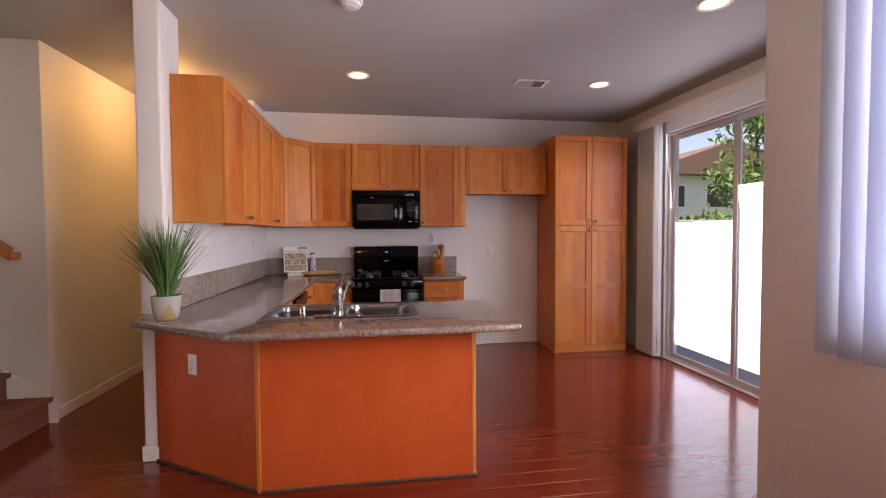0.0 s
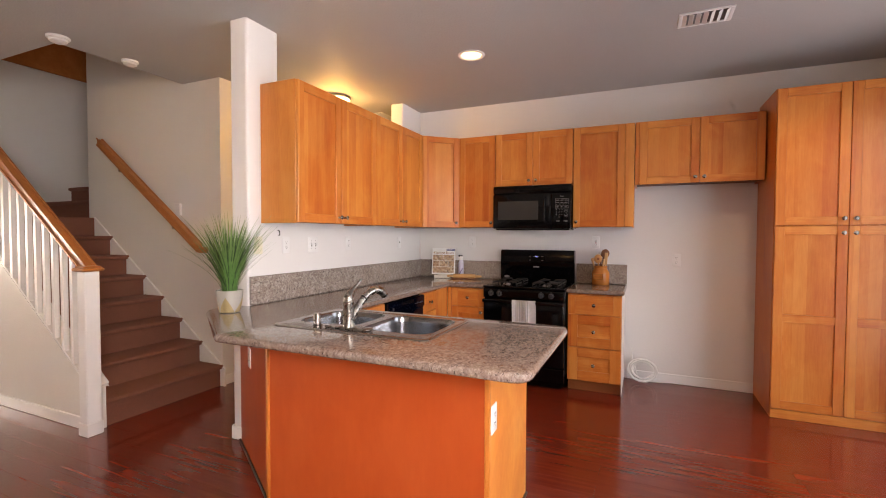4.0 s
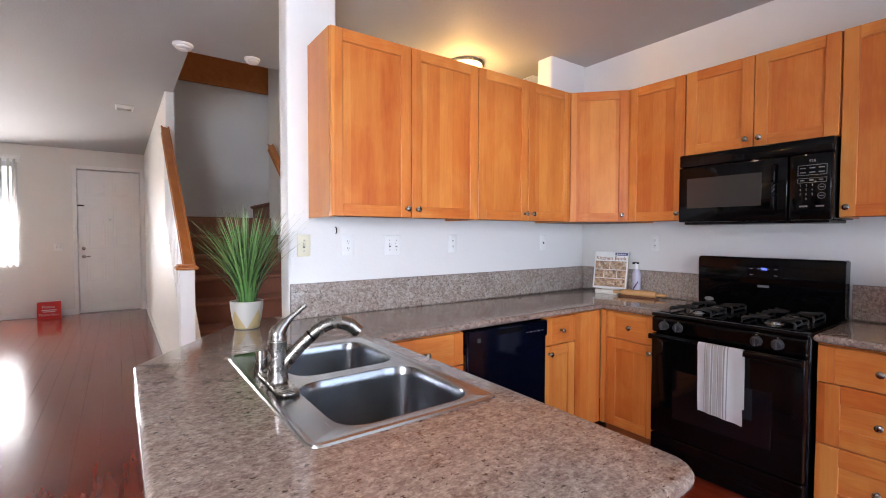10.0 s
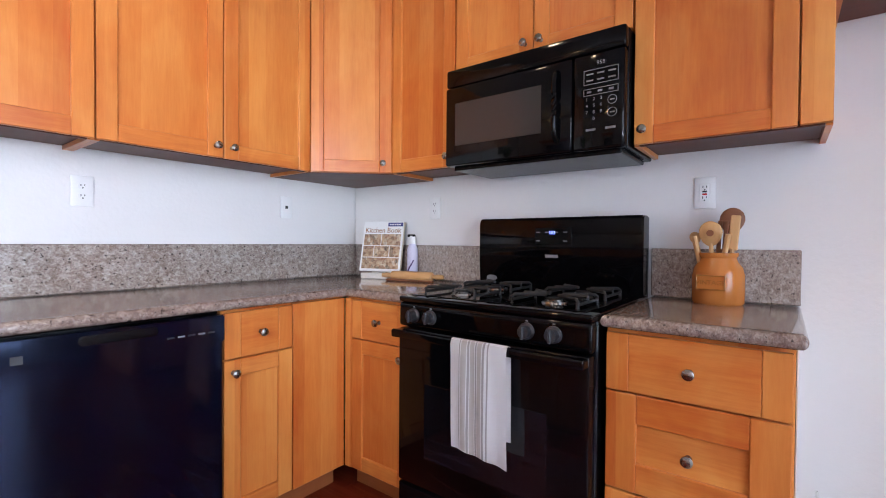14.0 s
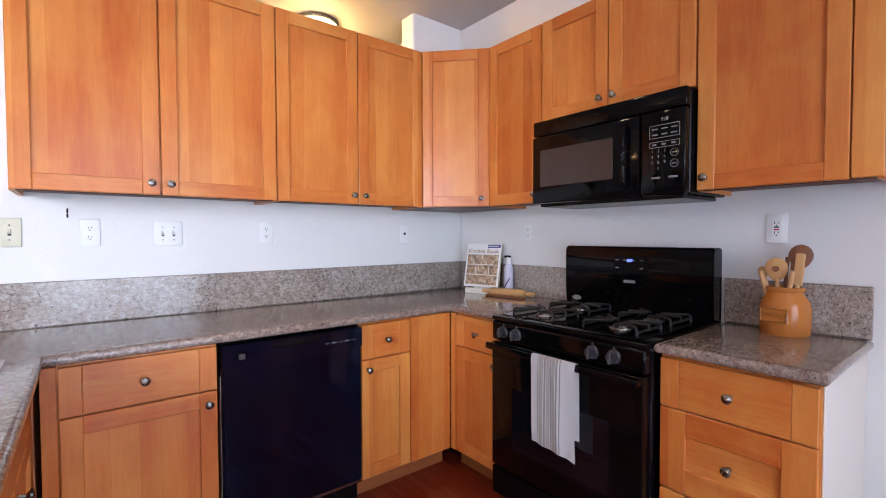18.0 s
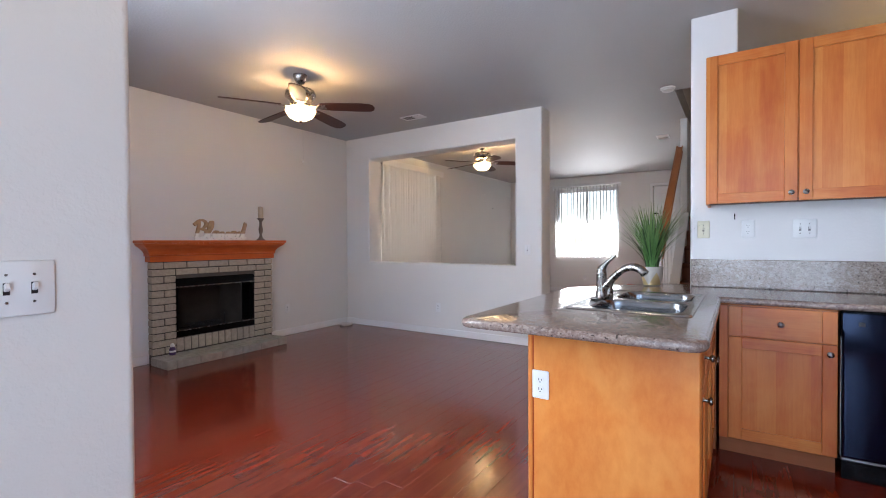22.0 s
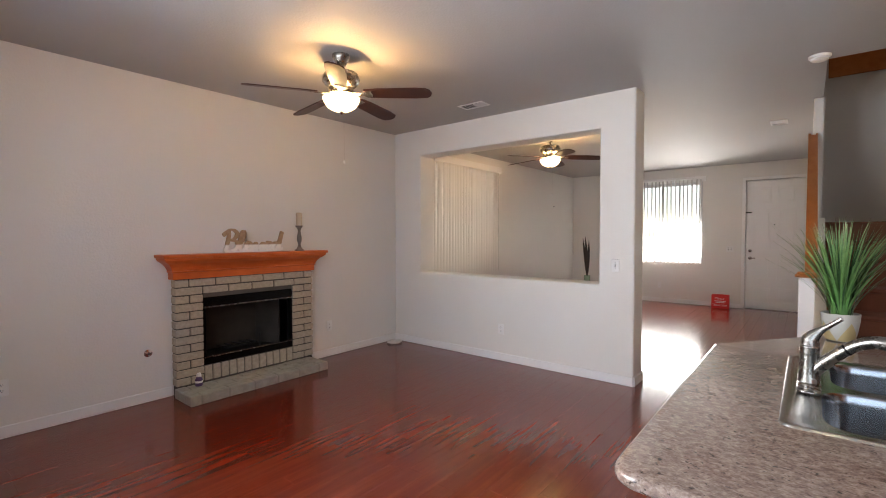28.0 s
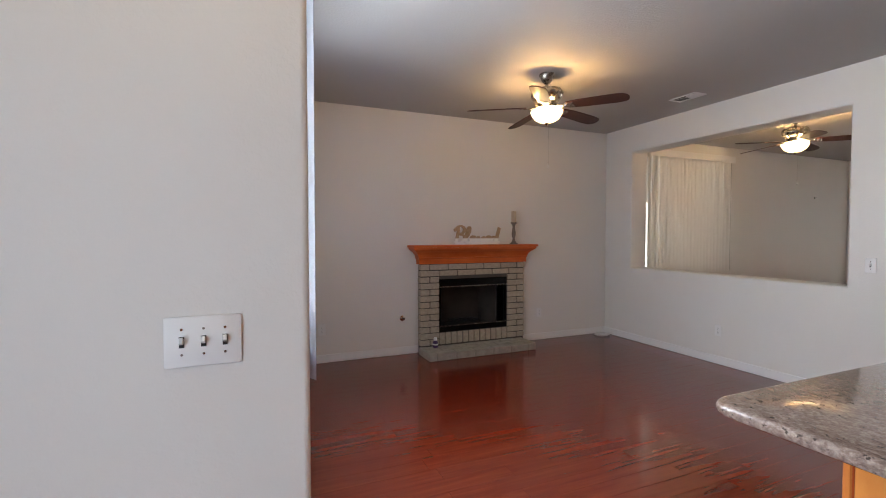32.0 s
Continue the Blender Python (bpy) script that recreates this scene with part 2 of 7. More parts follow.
def granite_material(name, tone):
    """Brown-grey stone print: fine flecks, cloudy patches and scattered dark specks."""
    m, nt, b = mat(name, (0.25, 0.2, 0.17), 0.18)
    v = coords(nt, (1.25, 0.8, 1), False)
    vo = nd(nt, "ShaderNodeTexVoronoi", Scale=210.0)
    nt.links.new(v, vo.inputs["Vector"])
    n1 = noise_tex(nt, v, 125.0, 5, 0.75, 0.4)
    n2 = noise_tex(nt, v, 9.0, 4, 0.65)
    n3 = noise_tex(nt, v, 55.0, 4, 0.65, 0.6)
    c = ramp(nt, n1, [(0.36, (0.030, 0.022, 0.019)), (0.45, (0.185, 0.130, 0.108)), (0.54, (0.32, 0.245, 0.21)), (0.66, (0.64, 0.58, 0.53))])
    cells = ramp(nt, vo.outputs["Color"], [(0.15, (0.10, 0.070, 0.060)), (0.45, (0.30, 0.215, 0.18)), (0.85, (0.56, 0.49, 0.44))])
    c = mixc(nt, 0.28, c, cells)
    c = mixc(nt, 0.42, c, ramp(nt, n3, [(0.36, (0.095, 0.064, 0.054)), (0.5, (0.31, 0.23, 0.195)), (0.62, (0.60, 0.54, 0.49))]))
    c = mixc(nt, 0.22, c, ramp(nt, n2, [(0.35, (0.20, 0.125, 0.10)), (0.65, (0.44, 0.38, 0.34))]))
    dark = ramp(nt, noise_tex(nt, v, 75.0, 3, 0.6), [(0.62, (0, 0, 0)), (0.67, (0.85, 0.85, 0.85))])
    c = mixc(nt, dark, c, (0.025, 0.018, 0.016))
    c = mixc(nt, 1.0, c, tone, 'MULTIPLY')
    nt.links.new(c, b.inputs["Base Color"])
    rough_var(nt, b, n2, 0.08, 0.18)
    b.inputs["Coat Weight"].default_value = 0.35
    b.inputs["Coat Roughness"].default_value = 0.10
    return m


GRANITE = granite_material("speckled_granite_laminate", (0.76, 0.73, 0.715))
# Upstand: same granite, toned lighter and greyer for the daylight it reflects.
GRANITEB = granite_material("daylit_granite_upstand", (1.0, 1.06, 1.07))
BLACK = plain("black_enamel", (0.0015, 0.0015, 0.002), 0.07, 0, 0.3, 6)
BLACK.node_tree.nodes["Principled BSDF"].inputs["Specular IOR Level"].default_value = 0.2
BLACKM = plain("black_satin", (0.003, 0.003, 0.0035), 0.25, 0, 0.3, 10)
BLACKM.node_tree.nodes["Principled BSDF"].inputs["Specular IOR Level"].default_value = 0.15
BLACKG = plain("dark_oven_glass", (0.004, 0.004, 0.006), 0.04, 0, 0.2, 4)
BLACKG.node_tree.nodes["Principled BSDF"].inputs["Specular IOR Level"].default_value = 0.5
MWGLASS = plain("microwave_window_mesh", (0.034, 0.032, 0.031), 0.12, 0, 0.1, 400)
IRON = plain("cast_iron", (0.009, 0.009, 0.010), 0.55, 0, 0.3, 80, 0.2)
# Black enamel with the sky's blue reflection put into base and specular tint.
BLACKD = plain("sky_sheen_dishwasher_black", (0.0012, 0.0018, 0.006), 0.09, 0, 0.3, 5)
BLACKD.node_tree.nodes["Principled BSDF"].inputs["Specular IOR Level"].default_value = 0.6
BLACKD.node_tree.nodes["Principled BSDF"].inputs["Specular Tint"].default_value = (0.50, 0.62, 1.0, 1.0)
GREYK = plain("grey_knob_plastic", (0.025, 0.025, 0.029), 0.4, 0, 0.1, 30)
PRINT = plain("pale_grey_print", (0.16, 0.16, 0.17), 0.5, 0, 0.03, 20)
STEEL, _nt, _b = mat("brushed_stainless", (0.38, 0.37, 0.36), 0.24, 1.0)
_v = coords(_nt, (1, 40, 40))
rough_var(_nt, _b, noise_tex(_nt, _v, 6.0, 4), 0.16, 0.32)
NICKEL = plain("brushed_nickel", (0.29, 0.275, 0.255), 0.27, 1.0, 0.06, 30)
BOWLST, _nt, _b = mat("satin_stainless_bowl", (0.27, 0.28, 0.30), 0.2, 1.0)
rough_var(_nt, _b, noise_tex(_nt, coords(_nt, (3, 3, 0.8)), 2.0, 2), 0.18, 0.24)
MELAMINE = plain("pale_melamine", (0.70, 0.63, 0.56), 0.45, 0, 0.03, 6)
# Same maple as the doors; dim, warm light is put into its redder colour.
PANELW = wood("dim_lit_maple_veneer", (2.2, 2.2, 0.5), (0.42, 0.062, 0.013), (0.48, 0.077, 0.018), (0.55, 0.104, 0.027), 0.34)
# Figured maple, lightened in colour for the daylight on the end panel.
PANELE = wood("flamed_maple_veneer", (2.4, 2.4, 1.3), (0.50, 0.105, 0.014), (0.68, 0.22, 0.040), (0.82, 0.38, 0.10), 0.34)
CHROME = plain("chrome", (0.75, 0.75, 0.76), 0.10, 1.0, 0.02, 10)
PLATE = plain("white_plastic_plate", (0.78, 0.78, 0.77), 0.32, 0, 0.02, 10)
IVORY = plain("ivory_plastic_plate", (0.70, 0.66, 0.50), 0.35, 0, 0.02, 10)
DUCT = plain("shaded_duct_grey", (0.16, 0.16, 0.16), 0.7, 0, 0.1, 20)
SLOT = plain("socket_slot", (0.03, 0.03, 0.03), 0.6, 0, 0.1, 20)
CARPET = plain("brown_carpet", (0.20, 0.075, 0.046), 0.95, 0, 0.35, 160, 0.9)


def blind_material(name, color, through, share=0.28):
    """Thin vinyl that lets some daylight through."""
    m, nt, b = mat(name, color, 0.45)
    tl = nd(nt, "ShaderNodeBsdfTranslucent", Color=(*through, 1))
    mx = nd(nt, "ShaderNodeMixShader", Fac=share)
    nt.links.new(b.outputs[0], mx.inputs[1])
    nt.links.new(tl.outputs[0], mx.inputs[2])
    nt.links.new(mx.outputs[0], nt.nodes["Material Output"].inputs["Surface"])
    return m


# White slats tinted blue-grey: the daylight's cast is in their colours.
BLIND = blind_material("sky_tinted_vinyl_blind", (0.48, 0.51, 0.57), (0.48, 0.57, 0.76))
BLINDW = blind_material("cream_vinyl_blind", (0.76, 0.74, 0.71), (0.70, 0.67, 0.63))
# White slats greyed: the dark look of their backlit side is painted in.
BLINDF = blind_material("backlit_grey_vinyl_blind", (0.50, 0.49, 0.47), (0.30, 0.29, 0.28), 0.04)
FRAMEW = plain("pale_aluminium_frame", (0.62, 0.63, 0.64), 0.35, 0.4, 0.04, 12)


def leaf_material():
    """Green blades that pale towards their tips."""
    m, nt, b = mat("variegated_grass_leaf", (0.1, 0.25, 0.06), 0.5)
    tc = nt.nodes.new("ShaderNodeTexCoord")
    sep = nt.nodes.new("ShaderNodeSeparateXYZ")
    nt.links.new(tc.outputs["Object"], sep.inputs[0])
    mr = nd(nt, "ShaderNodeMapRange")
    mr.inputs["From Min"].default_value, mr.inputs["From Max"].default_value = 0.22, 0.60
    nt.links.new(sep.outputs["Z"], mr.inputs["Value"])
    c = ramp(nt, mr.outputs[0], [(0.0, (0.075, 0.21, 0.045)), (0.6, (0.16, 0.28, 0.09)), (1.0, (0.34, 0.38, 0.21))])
    f = noise_tex(nt, tc.outputs["Object"], 40.0, 3)
    nt.links.new(mixc(nt, 0.25, c, ramp(nt, f, [(0.3, (0.03, 0.10, 0.03)), (0.7, (0.22, 0.34, 0.12))])), b.inputs["Base Color"])
    return m


LEAFV = leaf_material()
# Inner blades darkened; the shade between leaves is in their colour.
LEAFD = plain("shaded_inner_leaf", (0.028, 0.080, 0.024), 0.5, 0, 0.5, 30)
POTW = plain("glazed_white_pot", (0.42, 0.41, 0.375), 0.35, 0, 0.05, 12)
POTG = plain("gold_glaze", (0.42, 0.33, 0.16), 0.35, 0.3, 0.15, 14)
SOIL = plain("potting_soil", (0.05, 0.035, 0.02), 0.95, 0, 0.4, 90, 0.8)
OCHRE = plain("ochre_stoneware", (0.45, 0.155, 0.032), 0.16, 0, 0.12, 10)
OCHRED = plain("darker_ochre_relief", (0.30, 0.115, 0.025), 0.25, 0, 0.1, 30)
RED = plain("red_card", (0.58, 0.012, 0.012), 0.4, 0, 0.06, 10)
WHITE = plain("white_print", (0.80, 0.80, 0.79), 0.5, 0, 0.02, 10)
CREAM = plain("cream_wax", (0.55, 0.45, 0.33), 0.5, 0, 0.05, 12)
PEWTER = plain("weathered_grey_wood", (0.16, 0.135, 0.12), 0.6, 0, 0.3, 40, 0.3)
SIGNW = plain("whitewashed_sign_wood", (0.72, 0.69, 0.63), 0.55, 0, 0.08, 25)
BRICK = plain("grey_beige_brick", (0.43, 0.375, 0.30), 0.9, 0, 0.35, 35, 0.8)
MORTAR = plain("dark_grey_mortar", (0.09, 0.08, 0.07), 0.95, 0, 0.25, 60, 0.6)
HEARTH = plain("grey_hearth_brick", (0.33, 0.315, 0.27), 0.85, 0, 0.42, 14, 0.7)
HEARTHJ = plain("grey_hearth_joint", (0.27, 0.26, 0.225), 0.95, 0, 0.3, 30, 0.6)
SOOT = plain("sooty_firebox", (0.006, 0.006, 0.006), 0.95, 0, 0.5, 8, 0.5)
FIREBK = plain("refractory_panel", (0.055, 0.048, 0.043), 0.9, 0, 0.7, 5, 0.4)
CONC = plain("patio_concrete", (0.31, 0.315, 0.33), 0.9, 0, 0.12, 3, 0.3)
WALKC = plain("bright_front_ground", (0.46, 0.45, 0.43), 0.9, 0, 0.10, 3, 0.3)
STUCCO = plain("white_stucco", (0.74, 0.72, 0.68), 0.9, 0, 0.06, 20, 0.4)
FENCE = plain("white_vinyl_fence", (0.64, 0.64, 0.65), 0.5, 0, 0.03, 4)
ROOFT = plain("brown_roof_tile", (0.20, 0.13, 0.10), 0.85, 0, 0.3, 12, 0.5)
BARK = plain("tree_bark", (0.10, 0.07, 0.05), 0.95, 0, 0.4, 20, 0.8)
TREEL = plain("tree_leaves", (0.10, 0.19, 0.045), 0.6, 0, 0.6, 6)
GRASSG = plain("lawn", (0.08, 0.13, 0.04), 0.95, 0, 0.4, 20, 0.6)
PURPLE = plain("purple_label", (0.07, 0.035, 0.12), 0.4, 0, 0.2, 20)
LILAC = plain("lilac_bottle", (0.55, 0.53, 0.66), 0.35, 0, 0.15, 30)
NAVY = plain("navy_print", (0.02, 0.03, 0.16), 0.5, 0, 0.05, 20)
CORD = plain("white_cable", (0.70, 0.69, 0.66), 0.5, 0, 0.03, 10)
PLUME = plain("black_plumes", (0.035, 0.022, 0.018), 0.8, 0, 0.3, 40)
TEALG = plain("pale_green_vase", (0.30, 0.42, 0.34), 0.2, 0, 0.1, 12)
THRESH = plain("dark_threshold", (0.05, 0.035, 0.025), 0.5, 0, 0.2, 20)


def towel_material():
    m, nt, b = mat("striped_dish_towel", (0.7, 0.68, 0.65), 0.95)
    tc = nt.nodes.new("ShaderNodeTexCoord")
    sep = nt.nodes.new("ShaderNodeSeparateXYZ")
    nt.links.new(tc.outputs["Object"], sep.inputs[0])
    mr = nd(nt, "ShaderNodeMapRange")
    mr.inputs["From Min"].default_value, mr.inputs["From Max"].default_value = 0.293, 0.512
    nt.links.new(sep.outputs["X"], mr.inputs["Value"])
    wh, gy, tn = (0.86, 0.85, 0.86), (0.46, 0.43, 0.42), (0.62, 0.58, 0.55)
    stripes = [(0.0, wh), (0.17, gy), (0.185, wh), (0.205, tn), (0.30, wh), (0.315, gy), (0.35, wh), (0.36, tn), (0.44, wh), (0.455, gy), (0.48, wh), (0.49, tn), (0.57, wh), (0.585, gy), (0.62, wh), (0.66, gy), (0.68, wh)]
    c = ramp(nt, mr.outputs[0], stripes)
    nt.nodes["Color Ramp"].color_ramp.interpolation = 'CONSTANT'
    nt.links.new(c, b.inputs["Base Color"])
    v = coords(nt, (1, 1, 1), False)
    bump(nt, b, noise_tex(nt, v, 350.0, 2), 0.4, 0.001)
    return m


TOWEL = towel_material()


def sign_material():
    """Letters dipped in whitewash, bare tan wood above."""
    m, nt, b = mat("dipped_sign_wood", (0.7, 0.68, 0.62), 0.6)
    tc = nt.nodes.new("ShaderNodeTexCoord")
    sep = nt.nodes.new("ShaderNodeSeparateXYZ")
    nt.links.new(tc.outputs["Object"], sep.inputs[0])
    mr = nd(nt, "ShaderNodeMapRange")
    mr.inputs["From Min"].default_value, mr.inputs["From Max"].default_value = 0.066, 0.080
    nt.links.new(sep.outputs["Z"], mr.inputs["Value"])
    grain = noise_tex(nt, tc.outputs["Object"], 40.0, 4)
    tan = ramp(nt, grain, [(0.3, (0.34, 0.22, 0.12)), (0.7, (0.46, 0.32, 0.19))])
    nt.links.new(mixc(nt, mr.outputs[0], (0.88, 0.87, 0.83), tan), b.inputs["Base Color"])
    bump(nt, b, grain, 0.2, 0.001)
    return m


SIGN = sign_material()


def photo_material():
    """A printed collage of warm interiors."""
    m, nt, b = mat("printed_photo", (0.4, 0.3, 0.2), 0.35)
    v = coords(nt, (1, 1, 1))
    vo = nd(nt, "ShaderNodeTexVoronoi", Scale=52.0)
    nt.links.new(v, vo.inputs["Vector"])
    n = noise_tex(nt, v, 60.0, 5, 0.7, 0.6)
    c = ramp(nt, vo.outputs["Color"], [(0.15, (0.05, 0.025, 0.015)), (0.4, (0.34, 0.13, 0.05)), (0.65, (0.55, 0.36, 0.20)), (0.9, (0.75, 0.66, 0.52))])
    nt.links.new(mixc(nt, 0.5, c, ramp(nt, n, [(0.35, (0.06, 0.03, 0.02)), (0.65, (0.70, 0.56, 0.40))])), b.inputs["Base Color"])
    return m


PHOTO = photo_material()


def glass_material():
    m, nt, b = mat("window_glass", (1, 1, 1), 0.0)
    b.inputs["Transmission Weight"].default_value = 1.0
    b.inputs["IOR"].default_value = 1.05
    return m


GLASS = glass_material()


def glow(name, color, strength):
    m, nt, b = mat(name, (0.9, 0.85, 0.75), 0.4)
    b.inputs["Emission Color"].default_value = (*color, 1)
    b.inputs["Emission Strength"].default_value = strength
    return m


BULB = glow("frosted_lit_glass", (1.0, 0.68, 0.32), 3.2)
CANL = glow("recessed_lamp_glow", (1.0, 0.66, 0.30), 2.6)
HALLG = glow("hall_lamp_glow", (1.0, 0.72, 0.34), 3.0)
CLOCK = glow("blue_clock_digits", (0.05, 0.12, 1.0), 1.2)

# ---- mesh helpers ----


def part(name, bm, material, parent=None, label="", smooth=False):
    """Link a bmesh as one mesh object under a thing or a part."""
    me = bpy.data.meshes.new(name)
    bmesh.ops.recalc_face_normals(bm, faces=bm.faces)
    bm.to_mesh(me)
    bm.free()
    me.materials.append(material)
    if smooth:
        me.shade_smooth()
        me.set_sharp_from_angle(angle=radians(40))
    ob = new(name, me)
    if parent is not None:
        ob.parent = parent
    if label:
        ob["label"] = label
    return ob


def share(name, me, parent, m):
    ob = new(name, me)
    ob.parent = parent
    ob.matrix_basis = m
    return ob


def thing(name, m, label, category, group="", kind=""):
    ob = new(name)
    ob.matrix_world = m
    return tagged(ob, label, category, group, kind)


def box(x0, x1, y0, y1, z0, z1, bevel=0.0, bm=None, seg=1):
    own = bm is None
    t = bmesh.new()
    r = bmesh.ops.create_cube(t, size=1.0)
    for v in t.verts:
        v.co = Vector((x0 + (v.co.x + 0.5) * (x1 - x0), y0 + (v.co.y + 0.5) * (y1 - y0), z0 + (v.co.z + 0.5) * (z1 - z0)))
    if bevel > 0:
        bmesh.ops.bevel(t, geom=t.edges[:], offset=bevel, segments=seg, affect='EDGES', profile=0.5)
    if own:
        return t
    me = bpy.data.meshes.new("tmp")
    t.to_mesh(me)
    t.free()
    bm.from_mesh(me)
    bpy.data.meshes.remove(me)
    return bm


def join(*bms):
    out = bmesh.new()
    for t in bms:
        me = bpy.data.meshes.new("tmp")
        t.to_mesh(me)
        t.free()
        out.from_mesh(me)
        bpy.data.meshes.remove(me)
    return out


def moved(bm, m):
    bm.transform(m)
    return bm


def lathe(profile, seg=24, cap=True):
    """A turned solid from (radius, z) pairs."""
    bm = bmesh.new()
    rings = []
    for r, z in profile:
        if r < 1e-5:
            rings.append([bm.verts.new((0, 0, z))])
        else:
            rings.append([bm.verts.new((r * math.cos(2 * math.pi * i / seg), r * math.sin(2 * math.pi * i / seg), z)) for i in range(seg)])
    for a, b in zip(rings, rings[1:]):
        for i in range(seg):
            j = (i + 1) % seg
            if len(a) == 1 and len(b) > 1:
                bm.faces.new((a[0], b[i], b[j]))
            elif len(b) == 1 and len(a) > 1:
                bm.faces.new((a[i], a[j], b[0]))
            elif len(a) > 1:
                bm.faces.new((a[i], a[j], b[j], b[i]))
    if cap:
        for r in (rings[0], rings[-1]):
            if len(r) > 1:
                bm.faces.new(r)
    return bm


def tube(points, radius, seg=10, taper=None):
    """A round tube along points; taper gives the radius at each point."""
    bm = bmesh.new()
    pts = [Vector(p) for p in points]
    rings = []
    up = Vector((0, 0, 1))
    for i, p in enumerate(pts):
        d = (pts[min(i + 1, len(pts) - 1)] - pts[max(i - 1, 0)]).normalized()
        a = d.cross(up)
        if a.length < 1e-3:
            a = d.cross(Vector((1, 0, 0)))
        a.normalize()
        b = d.cross(a)
        r = taper[i] if taper else radius
        rings.append([bm.verts.new(p + a * (r * math.cos(2 * math.pi * k / seg)) + b * (r * math.sin(2 * math.pi * k / seg))) for k in range(seg)])
    for r0, r1 in zip(rings, rings[1:]):
        for k in range(seg):
            j = (k + 1) % seg
            bm.faces.new((r0[k], r0[j], r1[j], r1[k]))
    bm.faces.new(rings[0])
    bm.faces.new(rings[-1])
    return bm


def curve_points(ctrl, n=16):
    """Catmull-Rom through control points."""
    c = [Vector(p) for p in ctrl]
    c = [2 * c[0] - c[1]] + c + [2 * c[-1] - c[-2]]
    out = []
    for i in range(1, len(c) - 2):
        p0, p1, p2, p3 = c[i - 1:i + 3]
        for k in range(n):
            t = k / n
            out.append(0.5 * ((2 * p1) + (p2 - p0) * t + (2 * p0 - 5 * p1 + 4 * p2 - p3) * t * t + (3 * p1 - p0 - 3 * p2 + p3) * t ** 3))
    out.append(c[-2])
    return out


def prism(poly, z0, z1):
    bm = bmesh.new()
    lo = [bm.verts.new((x, y, z0)) for x, y in poly]
    hi = [bm.verts.new((x, y, z1)) for x, y in poly]
    n = len(poly)
    for i in range(n):
        j = (i + 1) % n
        bm.faces.new((lo[i], lo[j], hi[j], hi[i]))
    bm.faces.new(hi)
    bm.faces.new(lo[::-1])
    return bm


def inset(poly, d):
    """Offset a counter-clockwise polygon inward by d."""
    out = []
    n = len(poly)
    for i in range(n):
        p0, p1, p2 = Vector(poly[i - 1]), Vector(poly[i]), Vector(poly[(i + 1) % n])
        e0, e1 = (p1 - p0).normalized(), (p2 - p1).normalized()
        n0, n1 = Vector((-e0.y, e0.x)), Vector((-e1.y, e1.x))
        s = (n0 + n1)
        out.append(tuple(p1 + s * (d / max(0.3, 1 + n0.dot(n1)))))
    return out


def rounded(poly, radii, seg=6):
    """Round the corners of a polygon; radii maps the corner's number to a radius."""
    out = []
    n = len(poly)
    for i, p in enumerate(poly):
        r = radii.get(i, 0)
        if not r:
            out.append(p)
            continue
        p0, p1, p2 = Vector(poly[i - 1]), Vector(p), Vector(poly[(i + 1) % n])
        a, b = p1 + (p0 - p1).normalized() * r, p1 + (p2 - p1).normalized() * r
        for k in range(seg + 1):
            t = k / seg
            out.append(tuple((1 - t) ** 2 * a + 2 * t * (1 - t) * p1 + t * t * b))
    return out


def slab(poly, z0, z1, nose=0.012, holes=(), steps=4):
    """A worktop: a polygon with a rounded nosing and cut-outs."""
    bm = bmesh.new()
    rings = []
    levels = []
    for k in range(steps + 1):
        a = math.pi / 2 * k / steps
        levels.append((nose * (1 - math.sin(a)), z1 - nose * (1 - math.cos(a))))
    for k in range(steps + 1):
        a = math.pi / 2 * k / steps
        levels.append((nose * (1 - math.cos(a)), z0 + nose * (1 - math.sin(a))))
    for d, z in levels:
        rings.append([bm.verts.new((x, y, z)) for x, y in inset(poly, d)])
    n = len(poly)
    for a, b in zip(rings, rings[1:]):
        for i in range(n):
            j = (i + 1) % n
            bm.faces.new((a[i], a[j], b[j], b[i]))
    top = [bm.edges.get((rings[0][i], rings[0][(i + 1) % n])) for i in range(n)]
    bot = [bm.edges.get((rings[-1][i], rings[-1][(i + 1) % n])) for i in range(n)]
    for h in holes:
        lo = [bm.verts.new((x, y, z0)) for x, y in h]
        hi = [bm.verts.new((x, y, z1)) for x, y in h]
        m = len(h)
        for i in range(m):
            j = (i + 1) % m
            bm.faces.new((lo[i], hi[i], hi[j], lo[j]))
            top.append(bm.edges.get((hi[i], hi[j])))
            bot.append(bm.edges.get((lo[i], lo[j])))
    bmesh.ops.triangle_fill(bm, edges=top, use_beauty=True, use_dissolve=False)
    bmesh.ops.triangle_fill(bm, edges=bot, use_beauty=True, use_dissolve=False)
    return bm


def lettering(body, size, depth, m, material, parent, name="lettering", align='CENTER', label="", bold=0.0):
    cu = bpy.data.curves.new("tmp_text", 'FONT')
    cu.body, cu.size, cu.extrude, cu.offset = body, size, depth, bold
    cu.align_x, cu.align_y = align, 'CENTER'
    cu.resolution_u = 3
    tmp = bpy.data.objects.new("tmp_text", cu)
    me = bpy.data.meshes.new_from_object(tmp)
    bpy.data.objects.remove(tmp)
    me.name = name
    me.materials.clear()
    me.materials.append(material)
    ob = new(name, me)
    if parent is not None:
        ob.parent = parent
    ob.matrix_basis = m
    if label:
        ob["label"] = label
    return ob


